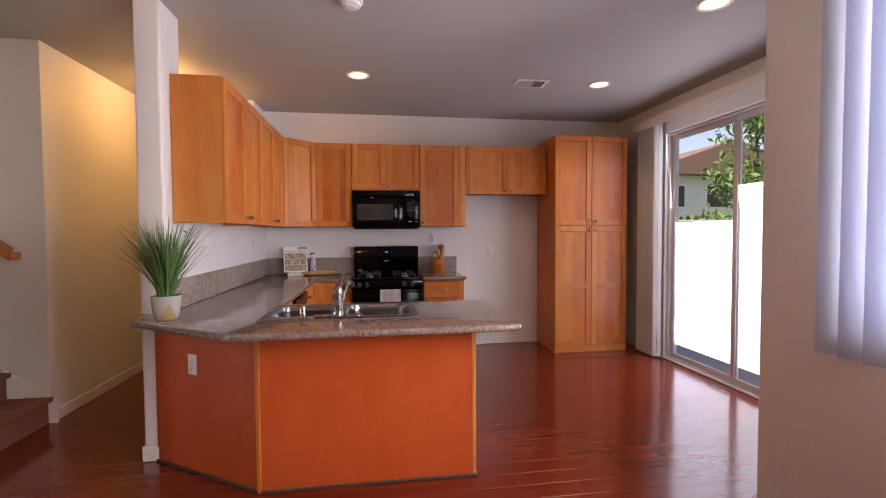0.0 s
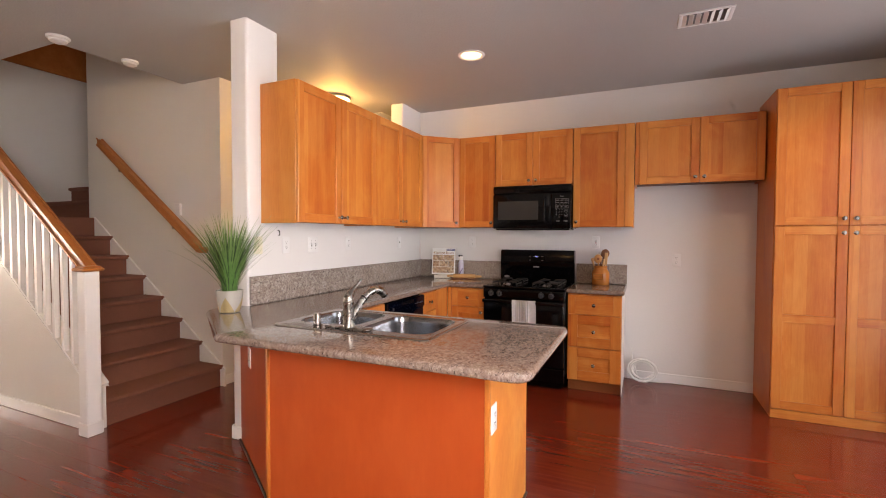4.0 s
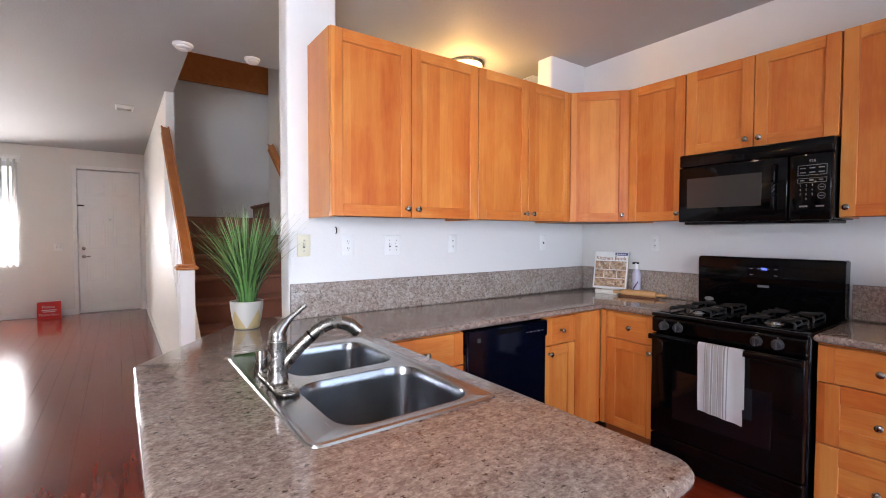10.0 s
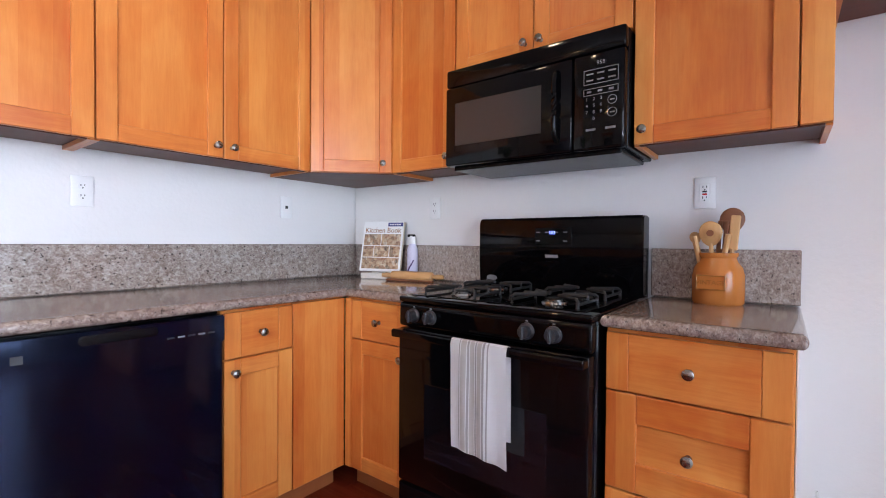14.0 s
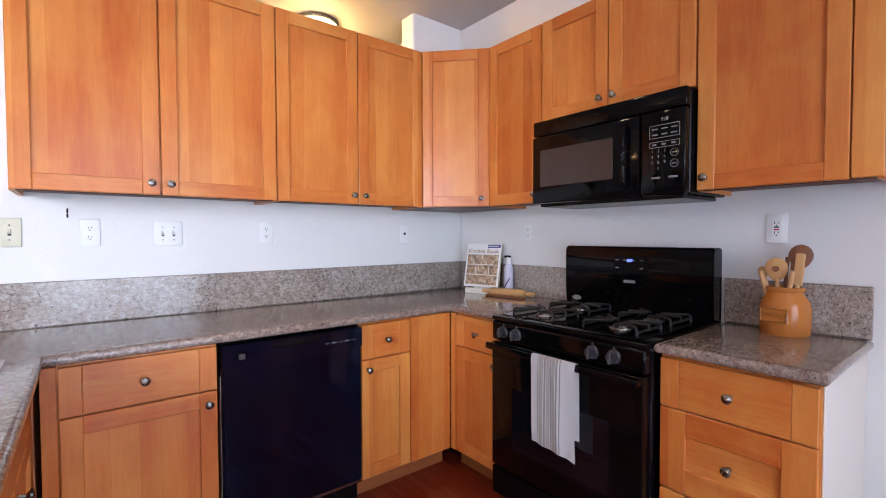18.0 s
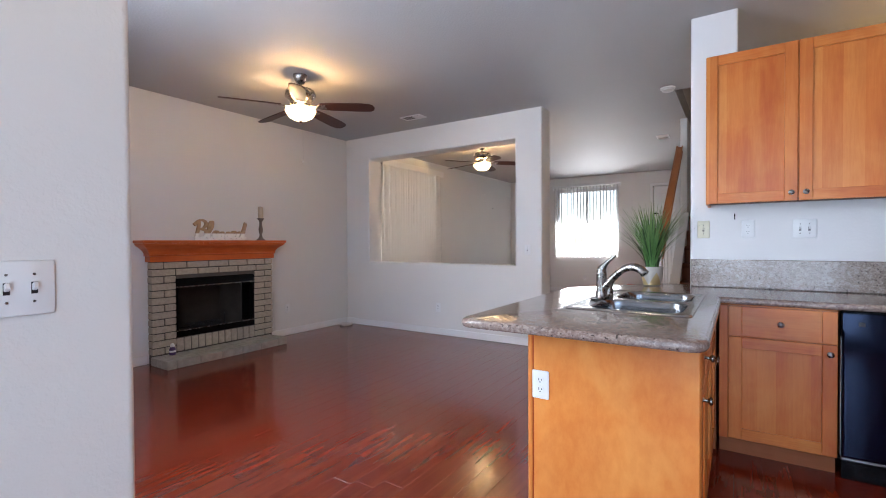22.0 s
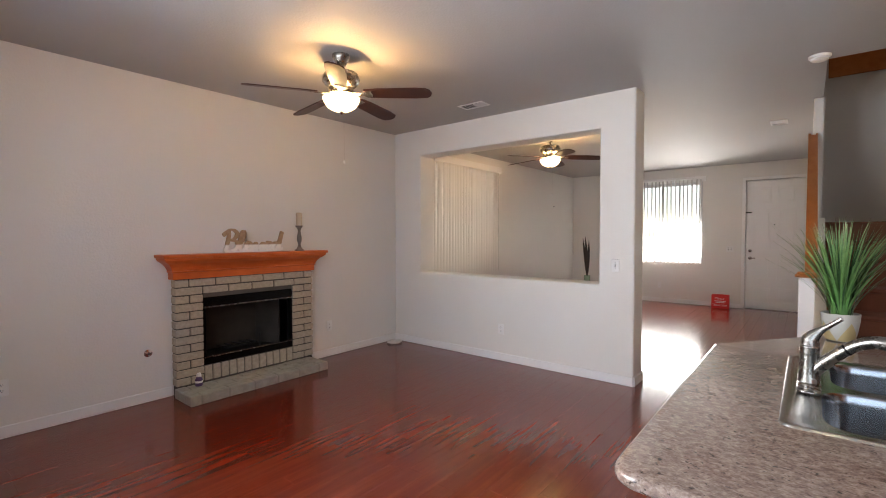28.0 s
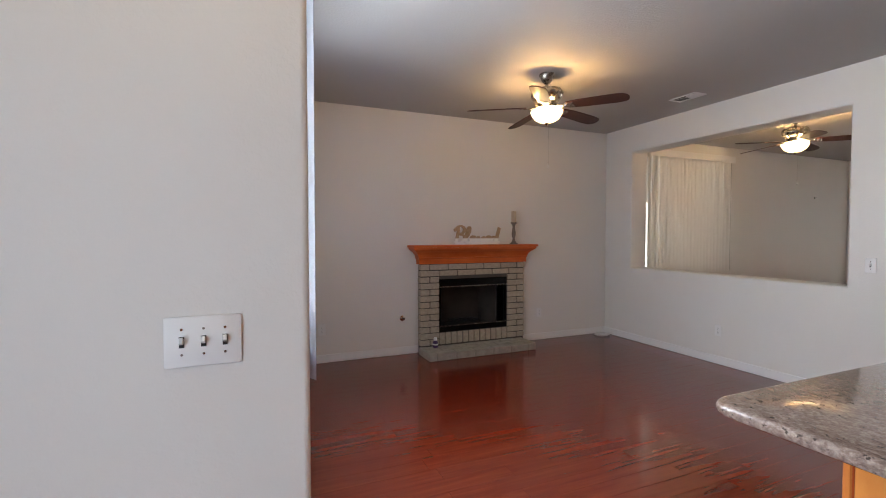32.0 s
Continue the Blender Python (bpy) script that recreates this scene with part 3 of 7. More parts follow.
def wall_with_holes(name, axis, at, thick, a0, a1, z0, z1, holes, material=None, label="", edge=0.0):
    """A wall across x (axis 'x': plane x=at, running in y) or y, pierced by (a0, a1, z0, z1) openings; thick goes outward."""
    material = material or WALL
    cuts_a = sorted({a0, a1, *[h[0] for h in holes], *[h[1] for h in holes]})
    cuts_z = sorted({z0, z1, *[h[2] for h in holes], *[h[3] for h in holes]})
    bm = bmesh.new()
    grid = {}

    def v(i, j, k):
        key = (i, j, k)
        if key not in grid:
            o = at + (thick if k else 0)
            grid[key] = bm.verts.new((o, cuts_a[i], cuts_z[j]) if axis == 'x' else (cuts_a[i], o, cuts_z[j]))
        return grid[key]

    def solid(i, j):
        if not (0 <= i < len(cuts_a) - 1 and 0 <= j < len(cuts_z) - 1):
            return False
        ca, cz = (cuts_a[i] + cuts_a[i + 1]) / 2, (cuts_z[j] + cuts_z[j + 1]) / 2
        return not any(h[0] < ca < h[1] and h[2] < cz < h[3] for h in holes)

    for i in range(len(cuts_a) - 1):
        for j in range(len(cuts_z) - 1):
            if not solid(i, j):
                continue
            for k in (0, 1):
                bm.faces.new((v(i, j, k), v(i + 1, j, k), v(i + 1, j + 1, k), v(i, j + 1, k)))
            for di, dj, e in ((-1, 0, ((i, j), (i, j + 1))), (1, 0, ((i + 1, j), (i + 1, j + 1))), (0, -1, ((i, j), (i + 1, j))), (0, 1, ((i, j + 1), (i + 1, j + 1)))):
                if not solid(i + di, j + dj):
                    p, q = e
                    bm.faces.new((v(*p, 0), v(*q, 0), v(*q, 1), v(*p, 1)))
    bmesh.ops.recalc_face_normals(bm, faces=bm.faces)
    if edge:
        sharp = [e for e in bm.edges if len(e.link_faces) == 2 and e.calc_face_angle() > 1.0 and z0 + 0.01 < (e.verts[0].co.z + e.verts[1].co.z) / 2 < z1 - 0.01]
        bmesh.ops.bevel(bm, geom=sharp, offset=edge, segments=4, affect='EDGES', profile=0.5)
    return tagged(part(name, bm, material, None, label, smooth=bool(edge)), label, "wall", "", "structure")


# ---- large structure ----
H = 2.80            # ceiling
NY = 5.79           # kitchen north wall
WX = -1.005         # kitchen side of the half-height partition
EX = 3.38           # kitchen east wall
PY = 2.247          # wall between the living window and the breakfast corner
SY = -1.50          # fireplace wall
DX = -2.36          # living side of the dividing wall
FX = -8.38          # front wall
GY = 2.93          # hall wall beside the stairs

SL = (2.98, 4.83, 0.0, 2.45)       # sliding door in the east wall
LW = (-0.25, 1.86, 1.00, 2.42)     # living window
FW = (-0.28, 1.24, 0.87, 2.53)     # front window
FD = (1.94, 2.887, 0.0, 2.50)      # front door
BW = (-4.85, -3.12, 0.82, 2.55)    # dining window

wall_with_holes("wall_east", 'x', EX, 0.16, 2.09, NY + 0.15, 0, H, [SL], WALLK, label="white textured kitchen wall with the patio door")
tagged(part("wall_pier", prism(rounded([(LX, PY - 0.15), (EX, PY - 0.15), (EX, PY), (LX, PY)], {3: 0.022}), 0, H), WALL, smooth=True), "white textured wall beside the patio door", "wall", kind="structure")
wall_with_holes("wall_living_east", 'x', LX, 0.16, -0.72, PY - 0.15, 0, H, [LW], label="white living room wall with a window")
wall_with_holes("wall_living_jog", 'x', 1.845, 0.415, SY, -0.72, 0, H, [], label="white stepped-in living room wall", edge=0.018)
wall_with_holes("wall_south", 'y', SY, -0.16, FX - 0.16, EX, 0, H, [BW, (-0.70, 0.217, 0.24, 0.86)], label="off-white fireplace wall")
wall_with_holes("wall_divider", 'x', DX, -0.28, SY, 1.65, 0, H, [(-1.03, 1.315, 0.950, 2.470)], label="white dividing wall with a wide pass-through", edge=0.02)
wall_with_holes("wall_front", 'x', FX, -0.16, SY, GY, 0, H, [FW, FD], label="white front wall with a window and the entrance")
wall_with_holes("wall_hall", 'y', GY, 0.085, FX, -3.87, 0, H, [], label="white wall beside the stairs", edge=0.015)
wall_with_holes("wall_north", 'y', NY, 0.15, WX - 0.15, EX, 0, H, [], WALLK, label="white kitchen wall behind the range")
# the partition is full height at both its ends only
wall_with_holes("wall_partition", 'x', WX, -0.15, 3.27, NY, 0, H, [(3.55, 5.36, 2.40, H)], WALLK, label="white part-height partition with a column end", edge=0.018)
wall_with_holes("wall_stair_north", 'y', 4.0, 0.12, -4.14, -2.13, 0, 5.4, [], label="beige stair wall")
wall_with_holes("wall_passage_west", 'x', -2.13, -0.12, 4.12, 7.5, 0, H, [(5.36, 6.16, 0, 2.06)], label="wall of the back passage")
wall_with_holes("wall_passage_east", 'x', -1.155, 0.15, NY + 0.15, 7.5, 0, H, [], label="wall of the back passage")
wall_with_holes("wall_passage_end", 'y', 7.5, 0.15, -3.0, -1.0, 0, H, [], label="end wall of the back passage")
wall_with_holes("wall_closet", 'x', -2.9, -0.12, 4.12, 7.5, 0, H, [], label="wall behind the passage door")
wall_with_holes("wall_stair_west", 'x', -5.05, -0.15, GY + 0.085, 6.6, 0, 5.4, [], label="shaded stairwell wall")
wall_with_holes("wall_stair_upper_south", 'y', 3.0, -0.12, -5.05, -2.62, H + 0.22, 5.4, [], label="upper stairwell wall")
wall_with_holes("wall_stair_upper_east", 'x', -2.62, 0.12, 2.88, 4.12, H + 0.22, 5.4, [], label="upper stairwell wall")
wall_with_holes("wall_stair_flight_east", 'x', -4.14, 0.12, 4.12, 6.6, 0, 5.4, [], label="wall of the upper flight")
wall_with_holes("wall_stair_end", 'y', 6.6, 0.12, -5.05, -4.14, 0, 5.4, [], label="end wall of the upper flight")

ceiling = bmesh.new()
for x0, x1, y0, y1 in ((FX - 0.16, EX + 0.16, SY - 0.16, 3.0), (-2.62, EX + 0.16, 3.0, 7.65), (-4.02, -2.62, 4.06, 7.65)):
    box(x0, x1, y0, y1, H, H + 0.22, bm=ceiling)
tagged(part("ceiling", ceiling, CEIL, None), "white flat ceiling, darkened in colour for its weak light", "ceiling", kind="structure")
tagged(part("roof_deck", box(-8.6, 3.62, -1.7, 7.8, 5.4, 5.6), ROOFT), "roof above the upper storey", "roof", kind="structure")
tagged(part("wall_upper_east", box(3.38, 3.54, -1.66, 7.65, H + 0.22, 5.4), STUCCO), "stucco wall of the upper storey", "wall", kind="structure")
tagged(part("wall_upper_west", box(-8.54, -8.38, -1.66, 7.65, H + 0.22, 5.4), STUCCO), "stucco wall of the upper storey", "wall", kind="structure")
tagged(part("wall_upper_south", box(-8.38, 3.38, -1.66, -1.50, H + 0.22, 5.4), STUCCO), "stucco wall of the upper storey", "wall", kind="structure")
tagged(part("wall_upper_north", box(-8.38, 3.38, 7.5, 7.65, H + 0.22, 5.4), STUCCO), "stucco wall of the upper storey", "wall", kind="structure")
tagged(part("wall_outer_northwest", box(-8.54, -5.2, 3.06, 3.2, 0, H + 0.22), STUCCO), "outer wall", "wall", kind="structure")
tagged(part("stairwell_panel", box(-5.046, -5.02, 3.06, 6.5, 3.28, 4.0, 0.004), RAILW), "orange wood panel high in the stairwell", "panel", kind="structure")
floor = tagged(part("floor", box(FX, EX, SY, 7.5, -0.12, -0.004), THRESH), "cherry red laminate plank floor, glossy", "floor", kind="structure")


def baseboard(x0, y0, x1, y1, side):
    """A skirting board along a wall line; side is the direction it stands off."""
    t, h = 0.014, 0.088
    if abs(x1 - x0) > abs(y1 - y0):
        a, b = sorted((y0, y0 + side * t))
        bm = box(min(x0, x1), max(x0, x1), a, b, 0, h, 0.004)
    else:
        a, b = sorted((x0, x0 + side * t))
        bm = box(a, b, min(y0, y1), max(y0, y1), 0, h, 0.004)
    return tagged(part("baseboard", bm, TRIM), "white painted baseboard", "baseboard", kind="structure")


for seg in ((DX + 0.014, SY, -0.965, SY, 1), (0.465, SY, 1.845, SY, 1), (DX, SY, DX, 1.65, 1), (DX - 0.28, 1.65, DX, 1.65, 1), (DX - 0.28, SY, DX - 0.28, 1.65, -1), (1.845, SY, 1.845, -0.72, -1), (1.845, -0.72, LX, -0.72, 1), (LX, -0.706, LX, PY, -1), (LX, PY, EX, PY, 1), (FX, SY, FX, FD[0] - 0.03, 1), (FX, SY, DX - 0.3, SY, 1), (FX, GY, -2.09, GY, -1), (1.25, NY, 2.28, NY, -1), (-1.16, 3.27, -1.0, 3.27, -1), (-1.155, 3.27, -1.155, NY, -1), (-2.13, 4.0, -2.13, 5.30, 1), (-2.18, 4.0, -2.12, 4.0, -1)):
    baseboard(*seg)


# ---- sliding door, windows, blinds ----
def framed(name, label, cat, axis, at, a0, a1, z0, z1, panes, fw=0.05, depth=0.06, material=None):
    """A framed glazed opening in a wall; panes lists (a0, a1) of each pane's sash."""
    material = material or FRAMEW
    root = tagged(new(name), label, cat, kind="structure")

    def bx(p0, p1, q0, q1, d0, d1, bev=0.004):
        return box(at + d0, at + d1, p0, p1, q0, q1, bev) if axis == 'x' else box(p0, p1, at + d0, at + d1, q0, q1, bev)
    part("window_frame", join(bx(a0, a0 + fw * 0.6, z0, z1, 0, depth), bx(a1 - fw * 0.6, a1, z0, z1, 0, depth), bx(a0 + fw * 0.6, a1 - fw * 0.6, z1 - fw * 0.6, z1, 0, depth), bx(a0 + fw * 0.6, a1 - fw * 0.6, z0, z0 + fw * 0.5, 0, depth)), material, root)
    for k, (p0, p1) in enumerate(panes):
        o = 0.012 + 0.018 * (k % 2)
        b0, b1 = z0 + fw * 0.5, z1 - fw * 0.6
        part("sash", join(bx(p0, p0 + fw, b0, b1, o, o + 0.022), bx(p1 - fw, p1, b0, b1, o, o + 0.022), bx(p0 + fw, p1 - fw, b0, b0 + fw, o, o + 0.022), bx(p0 + fw, p1 - fw, b1 - fw, b1, o, o + 0.022)), material, root)
        g = part("pane", bx(p0 + fw, p1 - fw, b0 + fw, b1 - fw, o + 0.009, o + 0.014, 0), GLASS, root)
        g.visible_shadow = False
    return root


mid = (SL[0] + SL[1]) / 2
slider = framed("door_1", "aluminium framed sliding glass patio door", "patio door", 'x', EX + 0.03, SL[0] + 0.004, SL[1] - 0.004, 0.004, SL[3] - 0.004, [(SL[0] + 0.03, mid + 0.03), (mid - 0.03, SL[1] - 0.03)])
part("door_handle", box(EX + 0.005, EX + 0.04, SL[0] + 0.045, SL[0] + 0.075, 0.98, 1.16, 0.008), GREYK, slider)
part("threshold", box(EX - 0.01, EX + 0.16, SL[0], SL[1], 0.0, 0.018, 0.004), FRAMEW, slider)
framed("window_1", "white framed living room window", "window", 'x', LX + 0.07, LW[0], LW[1], LW[2], LW[3], [(LW[0] + 0.03, 0.79), (0.74, LW[1] - 0.03)])
tagged(part("window_sill", box(LX - 0.012, LX + 0.07, LW[0] - 0.03, LW[1] + 0.03, LW[2] - 0.02, LW[2] + 0.004, 0.004), TRIM), "white window sill", "sill", kind="structure")
framed("window_2", "white framed front window", "window", 'x', FX - 0.13, FW[0], FW[1], FW[2], FW[3], [(FW[0] + 0.03, 0.5), (0.45, FW[1] - 0.03)])
framed("window_3", "white framed dining room window", "window", 'y', SY - 0.13, BW[0], BW[1], BW[2], BW[3], [(BW[0] + 0.03, -3.97), (-4.02, BW[1] - 0.03)])


def vertical_blind(label, axis, at, a0, a1, z0, z1, n, angle, width=0.089, valance=True, face=1, jitter=4.0, vinyl=None):
    """A vertical blind of vinyl slats on a head rail; angle is each slat's turn from closed."""
    c = ((at, (a0 + a1) / 2) if axis == 'x' else ((a0 + a1) / 2, at))
    root = thing("vertical_blind", pose(c[0], c[1], z0, 0, 0, 90 if axis == 'x' else 0), label, "blind")
    half = (a1 - a0) / 2
    h = z1 - z0
    part("head_rail", box(-half, half, -0.022, 0.022, h - 0.035, h, 0.004), TRIM, root)
    if valance:
        s = -face if axis == 'x' else face
        ya, yb = sorted((s * 0.056, s * 0.064))
        yc, yd = sorted((s * 0.010, s * 0.056))
        part("valance", join(box(-half - 0.03, half + 0.03, ya, yb, h - 0.09, h + 0.012, 0.002), box(-half - 0.03, half + 0.03, yc, yd, h, h + 0.012, 0.002), box(-half - 0.03, -half - 0.022, yc, yd, h - 0.09, h, 0.002), box(half + 0.022, half + 0.03, yc, yd, h - 0.09, h, 0.002)), TRIM, root)
    bm = bmesh.new()
    cols = 5
    for k in range(cols):
        u = k / (cols - 1) - 0.5
        y = 0.006 * (1 - (2 * u) ** 2)
        bm.verts.new((u * width, y, 0.0)), bm.verts.new((u * width, y, h - 0.045))
        bm.verts.new((u * width, y + 0.0014, 0.0)), bm.verts.new((u * width, y + 0.0014, h - 0.045))
    bm.verts.ensure_lookup_table()
    V = bm.verts
    for k in range(cols - 1):
        a, b = 4 * k, 4 * k + 4
        bm.faces.new((V[a], V[b], V[b + 1], V[a + 1]))
        bm.faces.new((V[a + 2], V[a + 3], V[b + 3], V[b + 2]))
        bm.faces.new((V[a], V[a + 2], V[b + 2], V[b]))
    e = 4 * (cols - 1)
    bm.faces.new((V[0], V[1], V[3], V[2]))
    bm.faces.new((V[e], V[e + 2], V[e + 3], V[e + 1]))
    first = part("slat", bm, vinyl or BLINDW, root, smooth=True)
    rng = random.Random(int(abs(a0) * 100) + n)
    for i in range(n):
        x = -half + 0.045 + (2 * half - 0.09) * i / max(1, n - 1)
        m = pose(x, 0, 0, rng.uniform(-0.4, 0.4), 0, angle + rng.uniform(-jitter, jitter))
        if i == 0:
            first.matrix_basis = m
        else:
            share("slat", first.data, root, m)
    part("chain", tube([(-half + 0.01, 0.02, 0.05), (-half + 0.01, 0.022, h - 0.04)], 0.002, 6), NICKEL, root)
    return root


# the patio blind is drawn aside, its rail runs over the whole door
patio = vertical_blind("white vertical blind drawn aside beside the patio door", 'x', EX - 0.075, 4.80, 5.20, 0.02, 2.62, 15, 78, valance=False)
part("valance", join(box(-2.05, 0.20, 0.062, 0.070, 2.51, 2.612, 0.002), box(-2.05, 0.20, -0.07, 0.062, 2.604, 2.612, 0.002), box(-2.05, -2.042, -0.07, 0.062, 2.51, 2.604, 0.002)), TRIM, patio)
part("rail", box(-2.04, -0.201, -0.022, 0.022, 2.565, 2.60, 0.003), TRIM, patio)
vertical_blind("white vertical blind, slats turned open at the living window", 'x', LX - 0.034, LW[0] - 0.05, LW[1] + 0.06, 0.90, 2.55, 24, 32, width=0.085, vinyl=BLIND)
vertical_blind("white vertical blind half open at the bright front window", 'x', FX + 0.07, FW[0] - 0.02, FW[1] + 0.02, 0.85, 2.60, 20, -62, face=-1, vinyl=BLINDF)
vertical_blind("closed white vertical blind at the dining window", 'y', SY + 0.07, BW[0] - 0.03, BW[1] + 0.03, 0.76, 2.62, 24, 2, jitter=0.6)


# ---- front door ----
def panel_door(name, label, m, w, h, knob_side, lever=True):
    root = thing(name, m, label, "door", kind="structure")
    part("slab", box(0, w, 0, 0.04, 0.012, h, 0.003), TRIM, root)
    for z0, z1 in ((0.16, 0.42), (0.56, 0.98), (1.12, h - 0.55), (h - 0.42, h - 0.13)):
        for x0, x1 in ((0.11, w / 2 - 0.05), (w / 2 + 0.05, w - 0.11)):
            part("raised_panel", join(box(x0, x1, -0.004, 0.002, z0, z1, 0.003), box(x0 + 0.035, x1 - 0.035, -0.009, 0.0, z0 + 0.035, z1 - 0.035, 0.006)), TRIM, root)
    kx = 0.07 if knob_side == 'l' else w - 0.07
    part("door_handle", join(moved(lathe([(0.03, 0), (0.03, 0.008), (0.012, 0.012), (0.012, 0.045), (0.0, 0.046)], 16), pose(kx, -0.002, 0.98, 90)), tube([(kx, -0.045, 0.98), (kx + (0.09 if knob_side == 'l' else -0.09), -0.048, 0.985)], 0.009, 8)), NICKEL, root)
    part("deadbolt", moved(lathe([(0.028, 0), (0.028, 0.012), (0.018, 0.02), (0, 0.021)], 16), pose(kx, -0.002, 1.12, 90)), NICKEL, root)
    return root


# Added sheet behind the door; it blocks daylight at the gaps round the slab.
tagged(part("door_lining", box(FX - 0.155, FX - 0.135, FD[0] + 0.001, FD[1] - 0.001, 0.0, FD[3] - 0.001), TRIM), "unseen sheet added behind the entrance door to stop light", "door", kind="structure")
front = panel_door("door_2", "white panelled entrance door, closed", pose(FX - 0.05, FD[0] + 0.035, 0, 0, 0, 90), FD[1] - FD[0] - 0.07, 2.455, 'l')
part("peephole", moved(lathe([(0.012, 0), (0.012, 0.006), (0, 0.007)], 12), pose(0.44, -0.006, 1.62, 90)), CHROME, front)
part("latch_guard", box(-0.02, 0.09, -0.025, 0.0, 1.845, 1.865, 0.003), BLACKM, front)
part("threshold", box(0.0, 0.87, -0.03, 0.04, 0.0, 0.012, 0.003), THRESH, front)
tagged(part("trim", join(box(FX - 0.14, FX + 0.012, FD[0] - 0.03, FD[0] + 0.03, 0, FD[3], 0.004), box(FX - 0.14, FX + 0.012, FD[1] - 0.03, FD[1] + 0.03, 0, FD[3], 0.004), box(FX - 0.14, FX + 0.012, FD[0] - 0.03, FD[1] + 0.03, FD[3] - 0.03, FD[3] + 0.03, 0.004)), TRIM), "white door casing", "trim", kind="structure")
panel_door("door_3", "cream passage door, closed", pose(-2.16, 5.37, 0, 0, 0, 90), 0.78, 2.04, 'r')
tagged(part("trim", join(box(-2.24, -2.112, 5.30, 5.365, 0, 2.06, 0.004), box(-2.24, -2.112, 6.155, 6.22, 0, 2.06, 0.004), box(-2.24, -2.112, 5.30, 6.22, 2.06, 2.12, 0.004)), TRIM), "cream passage door casing", "trim", kind="structure")

# ---- stairs ----
RUN, RISE, S0 = 0.268, 0.195, -2.145
stairs = tagged(new("stairs"), "brown carpeted stairs rising to a landing", "stairs", kind="structure")


def tread_bm(run, rise, width):
    """One carpeted step: rounded nosing over a slightly sunk riser."""
    prof = [(0, 0), (0, rise - 0.045), (0.028, rise - 0.035), (0.034, rise - 0.018), (0.026, rise - 0.004), (0.010, rise), (-run, rise), (-run, 0)]
    bm = bmesh.new()
    a = [bm.verts.new((x, 0, z)) for x, z in prof]
    b = [bm.verts.new((x, width, z)) for x, z in prof]
    n = len(prof)
    for i in range(n):
        j = (i + 1) % n
        bm.faces.new((a[i], a[j], b[j], b[i]))
    bm.faces.new(a)
    bm.faces.new(b)
    return bm


TY = GY + 0.087      # south edge of the flight
step = part("step", tread_bm(RUN + 0.03, RISE, 3.996 - TY), CARPET, stairs, smooth=True)
step.matrix_basis = pose(S0, TY, 0)
for i in range(1, 8):
    if i < 7:
        share("step", step.data, stairs, pose(S0 - RUN * i, TY, RISE * i))
LZ = RISE * 8
part("landing", box(-5.05, S0 - RUN * 7, TY, 3.998, LZ - RISE, LZ, 0.012), CARPET, stairs)
up = part("step", tread_bm(RUN + 0.03, RISE, 0.90), CARPET, stairs, smooth=True)
up.matrix_basis = pose(-4.145, 4.02, LZ, 0, 0, 0) @ pose(0, 0, 0, 0, 0, -90) @ Matrix.Diagonal((1, -1, 1, 1))
for i in range(1, 7):
    share("step", up.data, stairs, pose(-4.145, 4.02 + RUN * i, LZ + RISE * i) @ pose(0, 0, 0, 0, 0, -90) @ Matrix.Diagonal((1, -1, 1, 1)))
# sloping skirt on the wall side
sk = bmesh.new()
pts = [(S0 + 0.06, 0.0), (S0 + 0.06, 0.16), (S0 - RUN * 7, RISE * 7 + 0.20), (S0 - RUN * 7, RISE * 7 - 0.05), (S0 - 0.2, 0.0)]
lo = [sk.verts.new((x, 3.998, z)) for x, z in pts]
hi = [sk.verts.new((x, 3.984, z)) for x, z in pts]
for i in range(5):
    sk.faces.new((lo[i], lo[(i + 1) % 5], hi[(i + 1) % 5], hi[i]))
sk.faces.new(lo), sk.faces.new(hi)
part("stringer", sk, TRIM, stairs)

# knee wall under the balusters
SLOPE = RISE / RUN
kw = bmesh.new()
kx0, kx1 = -2.12, -3.87
kpts = [(kx0, 0.0), (kx0, 0.30), (kx1, 0.30 + (kx0 - kx1) * SLOPE), (kx1, 0.0)]
lo = [kw.verts.new((x, GY, z)) for x, z in kpts]
hi = [kw.verts.new((x, GY + 0.085, z)) for x, z in kpts]
for i in range(4):
    kw.faces.new((lo[i], lo[(i + 1) % 4], hi[(i + 1) % 4], hi[i]))
kw.faces.new(lo), kw.faces.new(hi)
tagged(part("wall_knee", kw, WALL), "sloping white knee wall under the stair rail", "wall", kind="structure")
NX0, NX1, NY0, NY1 = -2.142, -2.050, 2.858, 2.952
rail = thing("stair_railing", pose(0, 0, 0), "white balusters with an orange oak handrail and newel post", "railing")
part("newel_post", join(box(NX0, NX1, NY0, NY1, 0, 1.13, 0.006), box(NX0 - 0.006, NX1 + 0.006, NY0 - 0.006, NY1 + 0.006, 0, 0.09, 0.005)), TRIM, rail, "square white newel post")
part("newel_cap", join(box(NX0 - 0.022, NX1 + 0.022, NY0 - 0.022, NY1 + 0.022, 1.13, 1.153, 0.008), box(NX0 - 0.010, NX1 + 0.010, NY0 - 0.010, NY1 + 0.010, 1.153, 1.166, 0.006)), RAILW, rail, "orange oak newel cap")


def sloped(x0, z0, x1, z1, y0, y1, h, bev=0.004):
    bm = box(0, 1, y0, y1, 0, h, 0)
    for v in bm.verts:
        t = v.co.x
        v.co.x, v.co.z = x0 + (x1 - x0) * t, z0 + (z1 - z0) * t + v.co.z
    if bev:
        bmesh.ops.bevel(bm, geom=bm.edges[:], offset=bev, segments=2, affect='EDGES')
    return bm


